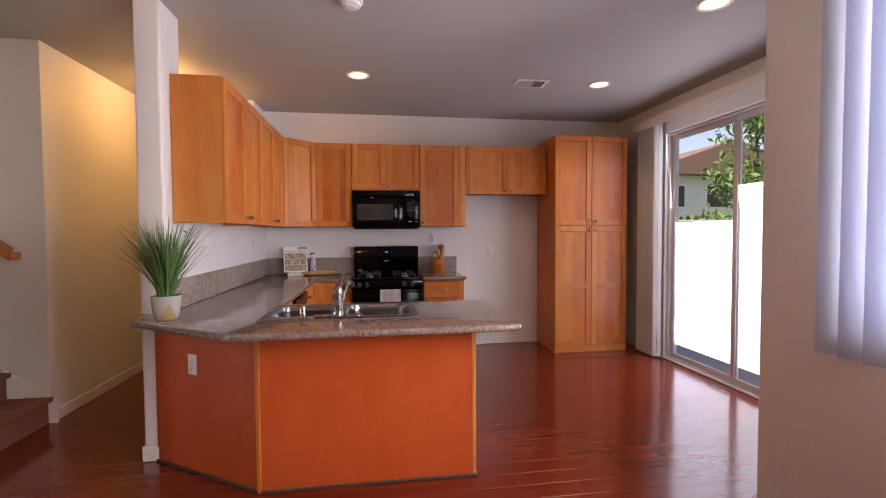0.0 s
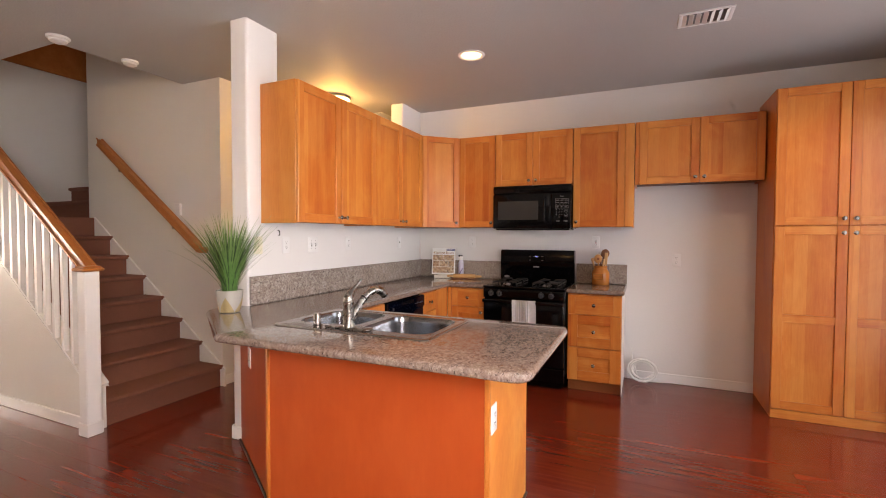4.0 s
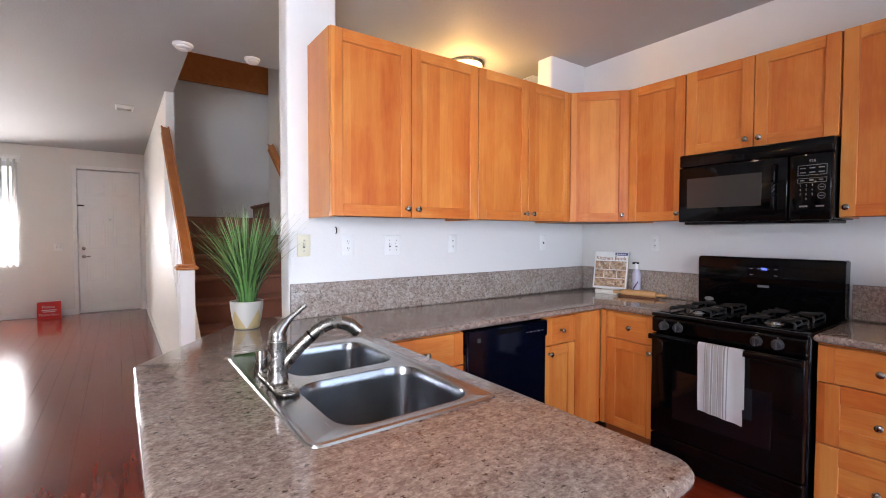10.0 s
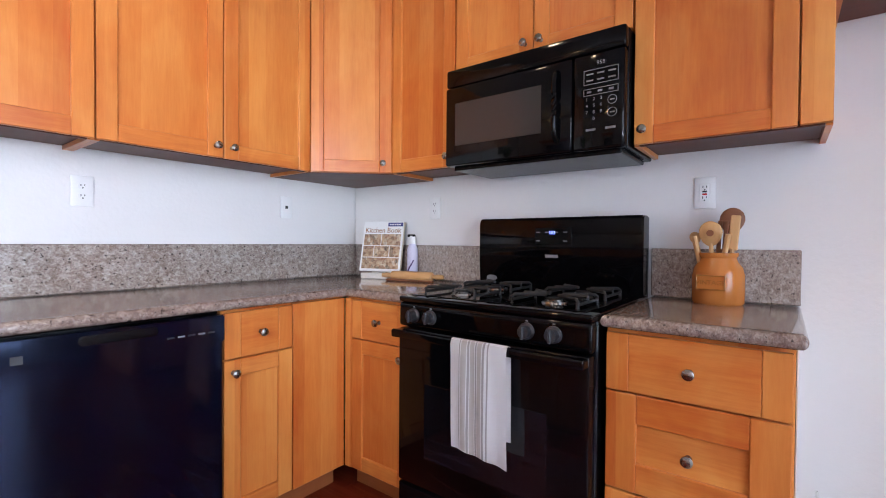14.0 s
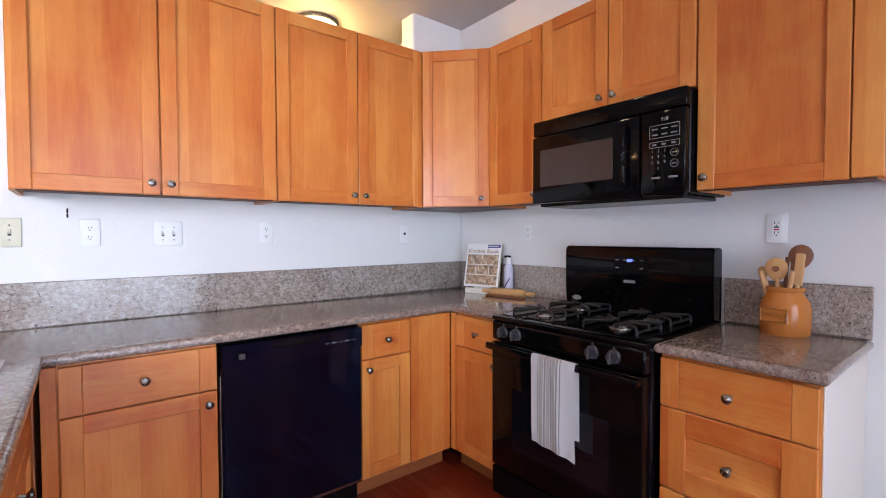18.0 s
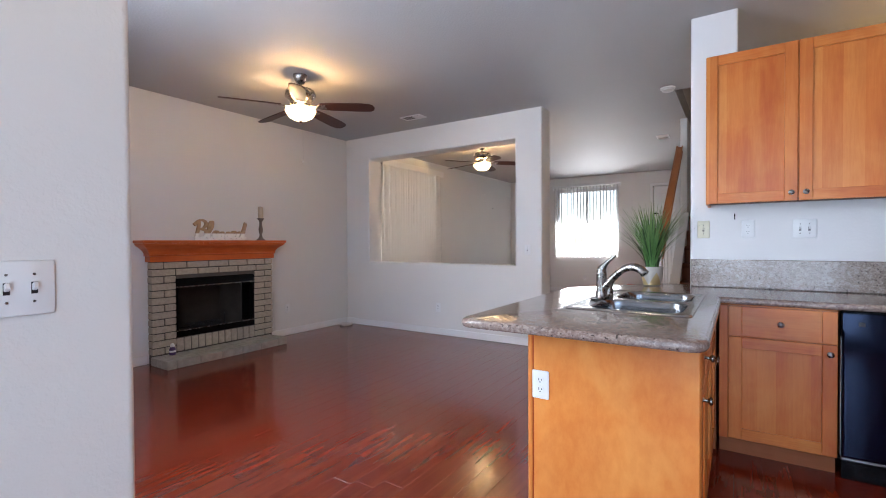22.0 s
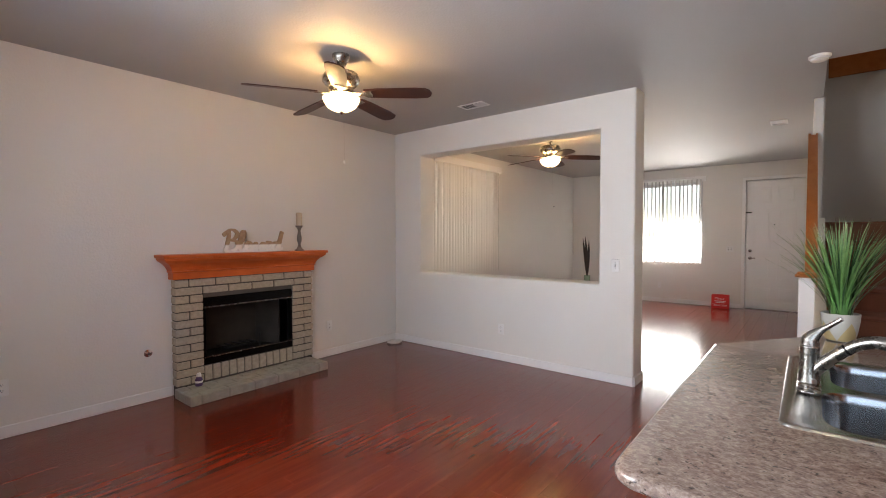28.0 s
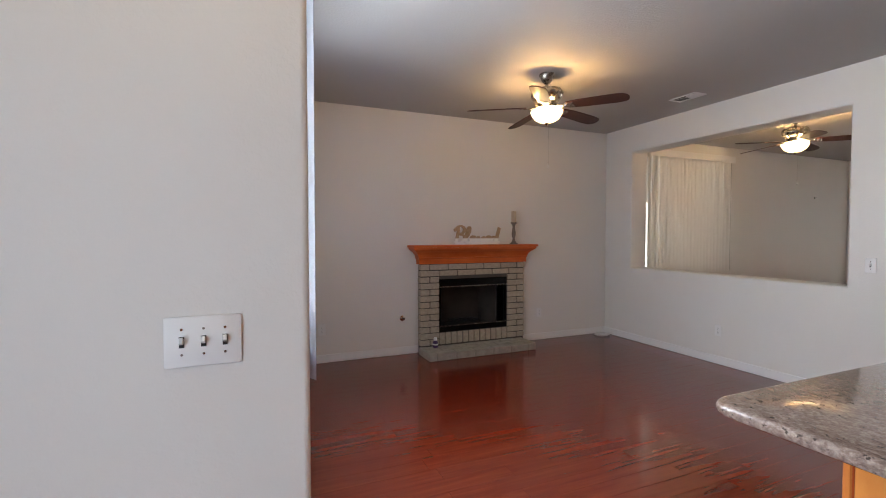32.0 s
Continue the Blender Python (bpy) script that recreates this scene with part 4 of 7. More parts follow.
part("knee_cap", sloped(kx0, 0.30, kx1, 0.30 + (kx0 - kx1) * SLOPE, GY - 0.012, GY + 0.10, 0.022), TRIM, rail)
part("handrail", sloped(-2.09, 1.085, -3.865, 1.085 + 1.775 * SLOPE, 2.903, 2.951, 0.058, 0.012), RAILW, rail, "orange oak handrail")
for i in range(15):
    x = -2.205 - 0.114 * i
    zb = 0.315 + (kx0 - x) * SLOPE
    part("baluster", box(x - 0.017, x + 0.017, 2.910, 2.944, zb, 1.095 + (-2.09 - x) * SLOPE, 0.002), TRIM, rail)
wrail = thing("wall_handrail", pose(0, 0, 0), "orange oak handrail on the stair wall", "handrail")
part("rail", sloped(-2.325, 1.240, -3.79, 1.240 + 1.465 * SLOPE, 3.905, 3.950, 0.055, 0.010), RAILW, wrail)
part("return", box(-2.327, -2.290, 3.905, 3.999, 1.215, 1.270, 0.008), RAILW, wrail)
for x in (-2.7, -3.5):
    part("bracket", tube([(x, 3.998, 1.165 + (-2.325 - x) * SLOPE), (x, 3.94, 1.165 + (-2.325 - x) * SLOPE), (x, 3.928, 1.245 + (-2.325 - x) * SLOPE)], 0.007, 8), NICKEL, wrail)

# ---- outside ----
tagged(part("ground", box(-400, 400, -400, 400, -0.30, -0.16), GRASSG), "lawn and bare ground round the house", "ground", kind="structure")
# Added wall, out of view, that blocks sun and sky at the dining window.
tagged(part("wall_neighbour", box(-15.0, 0.5, -3.6, -3.4, -0.3, 6.5), STUCCO), "unseen plain wall added to keep sun off the dining window", "wall", kind="structure")
patio_slab = tagged(new("patio"), "pale concrete patio with scored joints", "patio", kind="structure")
for i in range(3):
    for j in range(5):
        part("slab", box(3.542 + 2.6 * i, 6.138 + 2.6 * i, -3.0 + 2.76 * j, -0.245 + 2.76 * j, -0.16, -0.06, 0.006), CONC, patio_slab)


# Unseen slab, added to dim the front window's upper half and stop sun.
tagged(part("porch_roof", box(-11.2, FX - 0.162, -1.7, 4.2, 2.72, 2.92, 0.01), STUCCO), "unseen assumed porch roof, added to shade the front window", "roof", kind="structure")
# Pale ground, unseen and added, so the front window's lower half is bright.
front_slab = tagged(new("front_pale_ground"), "unseen pale ground added to brighten the front window view", "walk", kind="structure")
for i in range(8):
    part("slab", box(FX - 0.165 - 2.5 * (i + 1), FX - 0.169 - 2.5 * i, -8.0, 9.0, -0.16, -0.06, 0.006), WALKC, front_slab)


# Added pale sheet that carries the bright ground on to the horizon.
tagged(part("road", box(-380.0, FX - 20.2, -300.0, 300.0, -0.158, -0.10), WALKC), "unseen pale ground sheet added beyond the front window", "road", kind="structure")


def fence_run(m, count, label):
    f = thing("fence", m, label, "fence", "white garden fences")
    part("cap", box(-0.05, 2.0 * count + 0.05, -0.05, 0.09, 1.80, 1.85, 0.01), FENCE, f)
    for i in range(count):
        part("panel", box(2 * i + 0.05, 2 * i + 1.95, 0.0, 0.04, 0, 1.80, 0.006), FENCE, f)
        part("post", box(2 * i - 0.05, 2 * i + 0.05, -0.03, 0.07, 0, 1.80, 0.006), FENCE, f)
    return f


fence_run(pose(2.0, 10.95, -0.16), 6, "white solid garden fence behind the patio")
fence_run(pose(13.9, 10.9, -0.16, 0, 0, -90), 7, "white solid side fence of the garden")
house = thing("house", pose(13.4, 21.0, -0.16), "pale stucco neighbour house with a tiled roof", "house")
part("wall", box(0, 9, 0, 8, 0, 4.4, 0.02), STUCCO, house)
rf = bmesh.new()
rv = [rf.verts.new(q) for q in ((-0.6, -0.6, 4.35), (9.6, -0.6, 4.35), (9.6, 8.6, 4.35), (-0.6, 8.6, 4.35), (4.5, -0.6, 6.1), (4.5, 8.6, 6.1))]
for f in ((0, 1, 4), (1, 2, 5, 4), (2, 3, 5), (3, 0, 4, 5), (3, 2, 1, 0)):
    rf.faces.new([rv[k] for k in f])
part("roof", rf, ROOFT, house)
for x in (0.9, 3.3, 6.2):
    w = part("window", box(x, x + 1.3, -0.04, 0.0, 2.7, 3.9, 0.01), TRIM, house)
    part("pane", box(x + 0.08, x + 1.22, -0.05, -0.041, 2.78, 3.82), BLACKG, w)


def tree(x, y, h, spread, seed, label, low=0.45):
    rng = random.Random(seed)
    root = thing("tree", pose(x, y, -0.16), label, "tree")
    tr = [tube(curve_points([(0, 0, 0), (0.05, 0.03, h * 0.3), (-0.05, 0.06, h * 0.55), (0.04, 0, h * 0.8)], 4), 0.1, 8, [0.13 - 0.1 * i / 12 for i in range(13)])]
    tips = []
    for i in range(9):
        a, z = rng.uniform(0, 6.28), h * rng.uniform(low, 0.75)
        l = spread * rng.uniform(0.5, 0.95)
        e = (l * math.cos(a), l * math.sin(a), z + h * rng.uniform(0.05, 0.2))
        tr.append(tube([(0, 0, z), (e[0] * 0.5, e[1] * 0.5, (z + e[2]) / 2 + 0.1), e], 0.04, 6, [0.05, 0.035, 0.012]))
        tips.append(Vector(e))
    part("trunk", join(*tr), BARK, root)
    vs, fs = [], []
    for i in range(2600):
        c = rng.choice(tips) if rng.random() < 0.75 else Vector((0, 0, h * 0.85))
        p = c + Vector((rng.gauss(0, spread * 0.22), rng.gauss(0, spread * 0.22), rng.gauss(0, h * 0.075)))
        s = rng.uniform(0.07, 0.16)
        R = Euler((rng.uniform(0, 6.28), rng.uniform(0, 6.28), rng.uniform(0, 6.28))).to_matrix()
        k = len(vs)
        for q in ((-s, 0, 0), (0, -s * 0.45, 0.01), (s, 0, 0), (0, s * 0.45, 0.01)):
            vs.append(p + R @ Vector(q))
        fs.append((k, k + 1, k + 2, k + 3))
    me = bpy.data.meshes.new("crown")
    me.from_pydata(vs, [], fs)
    me.materials.append(TREEL)
    cr = new("crown", me)
    cr.parent = root
    return root


tree(12.7, 13.6, 6.4, 1.35, 5, "leafy green tree behind the white fence", 0.25)
tree(9.0, 12.6, 1.9, 0.9, 8, "bushy green shrub behind the white fence", 0.3)
tree(10.6, 12.7, 2.0, 0.9, 9, "low leafy tree behind the white fence", 0.3)

# ---- kitchen cabinets ----
ROW_BASE, ROW_UP = "base cabinets round the kitchen", "upper cabinets round the kitchen"


def knob(parent, x, z, y=0.0):
    k = lathe([(0.009, 0.0), (0.006, 0.004), (0.0055, 0.016), (0.010, 0.020), (0.0155, 0.025), (0.0155, 0.030), (0.010, 0.034), (0.0, 0.035)], 14)
    return part("knob", moved(k, pose(x, y, z, 90)), NICKEL, parent, "round brushed nickel knob", smooth=True)


def shaker(parent, name, x0, x1, z0, z1, kx=None, kz=None, stile=0.062):
    """A framed door or drawer front standing 20 mm proud of its cabinet, front at local y = -0.02."""
    w, h = x1 - x0, z1 - z0
    s = min(stile, w * 0.3, h * 0.33)
    f, b = -0.021, -0.002
    fr = part(name, box(x0 + s - 0.004, x1 - s + 0.004, f + 0.012, b, z0 + s - 0.004, z1 - s + 0.004, 0.001), WOOD_V if h > w * 0.8 else WOOD_H, parent)
    part("stile", box(x0, x0 + s, f, b, z0, z1, 0.0025), WOOD_V, fr)
    part("stile", box(x1 - s, x1, f, b, z0, z1, 0.0025), WOOD_V, fr)
    part("rail", box(x0 + s, x1 - s, f + 0.0005, b, z1 - s, z1, 0.0025), WOOD_H, fr)
    part("rail", box(x0 + s, x1 - s, f + 0.0005, b, z0, z0 + s, 0.0025), WOOD_H, fr)
    if kx is not None:
        knob(fr, kx, kz, f)
    return fr


def drawer_front(parent, x0, x1, z0, z1, framed_front=False, stile=0.062):
    if framed_front:
        return shaker(parent, "drawer", x0, x1, z0, z1, (x0 + x1) / 2, (z0 + z1) / 2, stile)
    s = min(0.062, (x1 - x0) * 0.22)
    d = part("drawer", box(x0 + s, x1 - s, -0.0205, -0.002, z0, z1, 0.0018), WOOD_H, parent)
    part("stile", box(x0, x0 + s - 0.0004, -0.021, -0.002, z0, z1, 0.0018), WOOD_V, d)
    part("stile", box(x1 - s + 0.0004, x1, -0.021, -0.002, z0, z1, 0.0018), WOOD_V, d)
    knob(d, (x0 + x1) / 2, (z0 + z1) / 2, -0.021)
    return d


def upper(m, w, h, d, doors, label, knobs, name="upper_cabinet", rail=True):
    """doors: list of (x0, x1); knobs: 'l' or 'r' for each."""
    c = thing(name, m, label, "cabinet", ROW_UP)
    if rail:
        # sides and front rail reach below a recessed bottom
        part("body", join(box(0.0005, w - 0.0005, 0, d, 0.022, h, 0.002), box(0.0005, 0.017, 0, d, 0, 0.022), box(w - 0.017, w - 0.0005, 0, d, 0, 0.022)), WOOD_V, c)
        part("bottom_rail", box(0.0175, w - 0.0175, 0.001, 0.019, 0.001, 0.0215, 0.001), UNDER, c, "bottom rail, shade in its dark brown")
        part("bottom_panel", box(0.0175, w - 0.0175, 0.0195, d - 0.001, 0.016, 0.0215), UNDER, c, "recessed underside, shade in its dark brown")
    else:
        part("body", box(0.0005, w - 0.0005, 0, d, 0, h, 0.002), WOOD_V, c)
    for (x0, x1), k in zip(doors, knobs):
        kx = x0 + 0.034 if k == 'l' else x1 - 0.034
        shaker(c, "door", x0 + 0.0028, x1 - 0.0028, 0.004, h - 0.004, kx, 0.050)
    return c


UB, UT = 1.463, 2.398
UH = UT - UB
UFX, UFY = -0.70, 5.49        # carcass fronts; doors stand 20 mm proud
yb = [3.38, 3.846, 4.326, 4.765, 5.205]
upper(pose(UFX, yb[0], UB, 0, 0, 90), yb[2] - yb[0], UH, UFX - WX - 0.003, [(0, yb[1] - yb[0]), (yb[1] - yb[0], yb[2] - yb[0])], "honey maple upper cabinet with two tall shaker doors", "rl")
upper(pose(UFX, yb[2], UB, 0, 0, 90), yb[4] - yb[2] - 0.01, UH, UFX - WX - 0.003, [(0, yb[3] - yb[2]), (yb[3] - yb[2], yb[4] - yb[2] - 0.01)], "honey maple upper cabinet with two narrower shaker doors", "rl")
# diagonal corner cabinet
ca, cb = Vector((UFX, yb[4] - 0.005)), Vector((-0.395, UFY))
diag = math.degrees(math.atan2(cb.y - ca.y, cb.x - ca.x))
dl = (cb - ca).length
corner = thing("upper_cabinet", pose(ca.x, ca.y, UB, 0, 0, diag), "honey maple diagonal corner upper cabinet with one door", "cabinet", ROW_UP)
inv = pose(ca.x, ca.y, UB, 0, 0, diag).inverted()
cpoly = [(ca.x, ca.y + 0.002), (cb.x - 0.002, cb.y), (cb.x - 0.002, NY - 0.003), (WX + 0.003, NY - 0.003), (WX + 0.003, ca.y + 0.002)]
part("body", moved(prism(cpoly, UB + 0.003, UT), inv), WOOD_V, corner)
part("bottom_panel", moved(prism(cpoly, UB, UB + 0.0025), inv), UNDER, corner, "corner underside, shade in its dark brown")
shaker(corner, "door", 0.012, dl - 0.012, 0.004, UH - 0.004, dl - 0.055, 0.05)
upper(pose(-0.395, UFY, UB), 0.392, UH, NY - UFY - 0.003, [(0.0, 0.392)], "narrow honey maple upper cabinet beside the microwave", "r")
upper(pose(0.0, UFY, 1.872), 0.76, UT - 1.872, NY - UFY - 0.003, [(0, 0.38), (0.38, 0.76)], "short honey maple cabinet above the microwave", "rl", rail=False)
ur = upper(pose(0.763, UFY, UB), 0.532, UH, NY - UFY - 0.003, [(0.0, 0.455)], "honey maple upper cabinet with a filler strip at its end", "l")
part("filler", box(0.457, 0.531, -0.020, 0, 0.006, UH - 0.004, 0.002), WOOD_V, ur)
uf = upper(pose(1.298, UFY, 1.838), 0.975, UT - 1.838, NY - UFY - 0.003, [(0.035, 0.505), (0.505, 0.972)], "honey maple cabinet above the empty fridge space", "rl")
part("filler", box(0.002, 0.033, -0.020, 0, 0.004, UT - 1.842, 0.002), WOOD_V, uf)

# pantry
PYF = 5.235
pantry = thing("pantry_cabinet", pose(2.28, PYF, 0), "tall honey maple pantry cabinet with four doors", "cabinet")
PW = 0.885
part("body", join(box(0, PW, 0, NY - PYF - 0.003, 0.0, 2.495, 0.002)), WOOD_V, pantry)
part("plinth", box(0.002, PW - 0.002, -0.018, -0.001, 0.0, 0.068, 0.002), WOOD_H, pantry)
for x0, x1, k in ((0.002, PW / 2, 'r'), (PW / 2, PW - 0.002, 'l')):
    kx = x1 - 0.034 if k == 'r' else x0 + 0.034
    shaker(pantry, "door", x0 + 0.002, x1 - 0.002, 1.468, 2.488, kx, 1.515)
    fr = shaker(pantry, "door", x0 + 0.002, x1 - 0.002, 0.074, 1.460, kx, 1.412)
    part("mid_rail", box(x0 + 0.062, x1 - 0.062, -0.0205, -0.002, 0.735, 0.797, 0.002), WOOD_H, fr)


def base(m, w, fronts, label, d=0.60, toe=0.1, top=0.872, name="base_cabinet"):
    """fronts: ('drawer'|'framed'|'door', x0, x1, z0, z1, knob side)."""
    c = thing(name, m, label, "cabinet", ROW_BASE)
    part("body", box(0.0005, w - 0.0005, 0, d, toe, top, 0.002), WOOD_V, c)
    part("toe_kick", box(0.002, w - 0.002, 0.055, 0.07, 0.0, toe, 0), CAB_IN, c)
    for kind, x0, x1, z0, z1, k in fronts:
        if kind == 'door':
            kx = {'l': x0 + 0.034, 'r': x1 - 0.034}.get(k)
            shaker(c, "door", x0 + 0.002, x1 - 0.002, z0, z1, kx, z1 - 0.045 if kx else None)
        elif kind == 'false':
            part("false_front", box(x0 + 0.002, x1 - 0.002, -0.021, -0.002, z0, z1, 0.004, seg=2), WOOD_H, c)
        elif kind == 'filler':
            part("filler", box(x0 + 0.001, x1 - 0.001, -0.020, 0, z0, z1, 0.002), WOOD_V, c)
        else:
            drawer_front(c, x0 + 0.002, x1 - 0.002, z0, z1, kind == 'framed', 0.085)
    return c


BFX, BFY = -0.415, 5.195       # carcass fronts of the west and north runs
D0, D1 = 0.695, 0.862          # top drawer
base(pose(BFX, 3.465, 0, 0, 0, 90), 0.525, [('drawer', 0.045, 0.523, D0, D1, ''), ('door', 0.045, 0.523, 0.108, D0 - 0.006, 'r'), ('filler', 0.0, 0.044, 0.104, 0.868, '')], "honey maple base cabinet between sink and dishwasher", d=BFX - WX - 0.003)
base(pose(BFX, 4.618, 0, 0, 0, 90), 0.557, [('drawer', 0.002, 0.285, D0, D1, ''), ('door', 0.002, 0.285, 0.108, D0 - 0.006, 'l'), ('filler', 0.287, 0.556, 0.104, 0.868, '')], "honey maple base cabinet filling the kitchen corner", d=BFX - WX - 0.003)
base(pose(-0.3945, BFY, 0), 0.3925, [('filler', 0.0, 0.045, 0.104, 0.868, ''), ('drawer', 0.047, 0.389, D0, D1, ''), ('door', 0.047, 0.389, 0.108, D0 - 0.006, 'r')], "narrow honey maple base cabinet beside the range", d=NY - BFY - 0.003)
base(pose(0.768, BFY, 0), 0.450, [('drawer', 0.003, 0.447, D0, D1, ''), ('framed', 0.003, 0.447, 0.405, D0 - 0.006, ''), ('framed', 0.003, 0.447, 0.108, 0.399, '')], "honey maple drawer base with three drawers", d=NY - BFY - 0.003)

part("side_panel", box(1.2185, 1.2225, BFY + 0.002, NY - 0.004, 0.0, 0.872, 0.001), MELAMINE, bpy.data.objects["base_cabinet.003"], "pale end panel").matrix_parent_inverse = bpy.data.objects["base_cabinet.003"].matrix_world.inverted()

# dishwasher
dw = thing("dishwasher", pose(-0.393, 3.995, 0, 0, 0, 90), "glossy black dishwasher under the counter", "dishwasher")
part("tub", box(0.004, 0.618, 0.03, 0.58, 0.10, 0.870, 0.004), BLACKM, dw)
part("door", box(0.006, 0.616, -0.012, 0.028, 0.125, 0.800, 0.008, seg=2), BLACKD, dw)
arc = [(0.006 + 0.61 * i / 16, 0.772 - 0.032 * (1 - (2 * i / 16 - 1) ** 2)) for i in range(17)]
panel = moved(prism(arc + [(0.616, 0.862), (0.006, 0.862)], -0.03, 0.024), pose(0, 0, 0, 90))
bmesh.ops.bevel(panel, geom=panel.edges[:], offset=0.004, segments=2, affect='EDGES')
pn = part("control_panel", panel, BLACKD, dw)
part("handle_recess", moved(slab(rounded([(-0.10, -0.014), (0.10, -0.014), (0.10, 0.014), (-0.10, 0.014)], {0: 0.014, 1: 0.014, 2: 0.014, 3: 0.014}), 0.0, 0.003, 0.001), pose(0.305, -0.0235, 0.838, 90)), BLACKM, pn, "dark finger pocket", smooth=True)
for i in range(5):
    part("button", box(0.43 + 0.032 * i, 0.452 + 0.032 * i, -0.0255, -0.02, 0.806, 0.812, 0.0005), PRINT if i % 2 else GREYK, pn)
part("badge", box(0.065, 0.090, -0.0255, -0.02, 0.800, 0.822, 0.001), GREYK, pn)
part("kick_plate", box(0.01, 0.612, 0.03, 0.04, 0.0, 0.105, 0.002), BLACKM, dw)
part("side_strip", box(0.0005, 0.0035, -0.004, 0.03, 0.13, 0.74, 0.0005), STEEL, dw, "thin grey metal edge")
part("sill_strip", box(0.006, 0.616, -0.006, 0.028, 0.110, 0.1235, 0.001), STEEL, dw, "thin grey metal edge")

# peninsula: two cabinets on the kitchen side, a panelled back towards the living room
PS, PE, PN = 2.800, 0.800, 3.425
base(pose(PE - 0.002, PN, 0, 0, 0, 180), 0.315, [('filler', 0.0, 0.03, 0.104, 0.868, ''), ('drawer', 0.032, 0.313, D0, D1, ''), ('door', 0.032, 0.313, 0.108, D0 - 0.006, 'l')], "honey maple peninsula base cabinet with a drawer", d=PN - PS - 0.03)
base(pose(PE - 0.319, PN, 0, 0, 0, 180), 0.875, [('false', 0.002, 0.873, D0, D1, ''), ('door', 0.002, 0.437, 0.108, D0 - 0.006, 'r'), ('door', 0.439, 0.873, 0.108, D0 - 0.006, 'l')], "honey maple sink base cabinet with two doors", d=PN - PS - 0.03, top=0.66)
back = thing("peninsula_back", pose(0, 0, 0), "flat orange-stained maple panels cladding the peninsula", "panel")
bend, wend = (-0.360, PS), (-1.075, 3.262)
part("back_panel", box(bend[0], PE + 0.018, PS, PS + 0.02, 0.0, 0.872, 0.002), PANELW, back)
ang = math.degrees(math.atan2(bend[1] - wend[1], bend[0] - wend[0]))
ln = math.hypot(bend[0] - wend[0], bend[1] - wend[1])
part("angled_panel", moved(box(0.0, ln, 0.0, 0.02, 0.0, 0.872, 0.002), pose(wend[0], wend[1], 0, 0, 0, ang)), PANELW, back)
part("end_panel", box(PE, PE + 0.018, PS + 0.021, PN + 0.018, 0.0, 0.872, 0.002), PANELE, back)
part("corner_strip", box(PE - 0.001, PE + 0.022, PS - 0.004, PS + 0.016, 0.0, 0.870, 0.003), WOOD_V, back)
part("corner_strip", moved(box(-0.016, 0.008, -0.010, 0.004, 0.0, 0.870, 0.003), pose(bend[0], bend[1], 0, 0, 0, ang / 2)), WOOD_V, back)
part("quarter_round", box(bend[0], PE + 0.03, PS - 0.014, PS - 0.0005, 0.0, 0.016, 0.005), THRESH, back)
part("quarter_round", moved(box(0.0, ln, -0.014, -0.0005, 0.0, 0.016, 0.005), pose(wend[0], wend[1], 0, 0, 0, ang)), THRESH, back)
part("quarter_round", box(PE + 0.0185, PE + 0.032, PS - 0.005, PN + 0.01, 0.0, 0.016, 0.005), THRESH, back)
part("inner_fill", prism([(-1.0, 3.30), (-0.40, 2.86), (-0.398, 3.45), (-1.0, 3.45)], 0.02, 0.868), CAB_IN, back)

# worktops
CT0, CT1 = 0.876, 0.914
sink_hole = [(-0.352, 2.885), (-0.352, 3.362), (0.476, 3.362), (0.476, 2.885)]
wt = [(-0.455, 2.560), (1.035, 2.560), (1.035, 3.480), (-0.362, 3.480), (-0.362, 5.150), (-0.001, 5.150), (-0.001, NY - 0.001), (WX + 0.001, NY - 0.001), (WX + 0.001, 3.268), (-1.150, 3.268), (-1.105, 3.030)]
wt = rounded(wt, {1: 0.085, 2: 0.085, 0: 0.02, 10: 0.05, 9: 0.02})
top1 = thing("worktop", pose(0, 0, 0), "speckled brown-grey granite worktop, bullnose edge, with a sink", "worktop")
part("slab", slab(wt, CT0, CT1, 0.017, [sink_hole]), GRANITE, top1, smooth=True)
top2 = thing("worktop", pose(0, 0, 0), "short speckled granite worktop beside the range", "worktop")
part("slab", slab(rounded([(0.762, 5.150), (1.240, 5.150), (1.240, NY - 0.001), (0.762, NY - 0.001)], {1: 0.012}), CT0, CT1, 0.017), GRANITE, top2, smooth=True)
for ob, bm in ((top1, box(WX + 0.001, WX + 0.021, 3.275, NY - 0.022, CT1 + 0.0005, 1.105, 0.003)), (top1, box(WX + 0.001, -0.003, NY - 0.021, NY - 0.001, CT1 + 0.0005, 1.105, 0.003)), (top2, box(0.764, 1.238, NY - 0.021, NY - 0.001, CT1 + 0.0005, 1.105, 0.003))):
    part("backsplash", bm, GRANITEB, ob, "granite upstand along the wall, daylight in its tone")


# ---- sink and tap ----
def rounded_rect(x0, x1, y0, y1, r, seg=6):
    return rounded([(x0, y0), (x1, y0), (x1, y1), (x0, y1)], {0: r, 1: r, 2: r, 3: r}, seg)


sink = thing("sink", pose(0, 0, CT1), "stainless double-bowl drop-in sink in the worktop", "sink")
deck = bmesh.new()
outer = rounded_rect(-0.388, 0.514, 2.848, 3.398, 0.04)
rings = [(0.0, 0.0006), (0.003, 0.006), (0.010, 0.0075), (0.024, 0.004)]
loops = [[deck.verts.new((x, y, z)) for x, y in inset(outer, d)] for d, z in rings]
n = len(outer)
for a, b in zip(loops, loops[1:]):
    for i in range(n):
        j = (i + 1) % n
        deck.faces.new((a[i], a[j], b[j], b[i]))
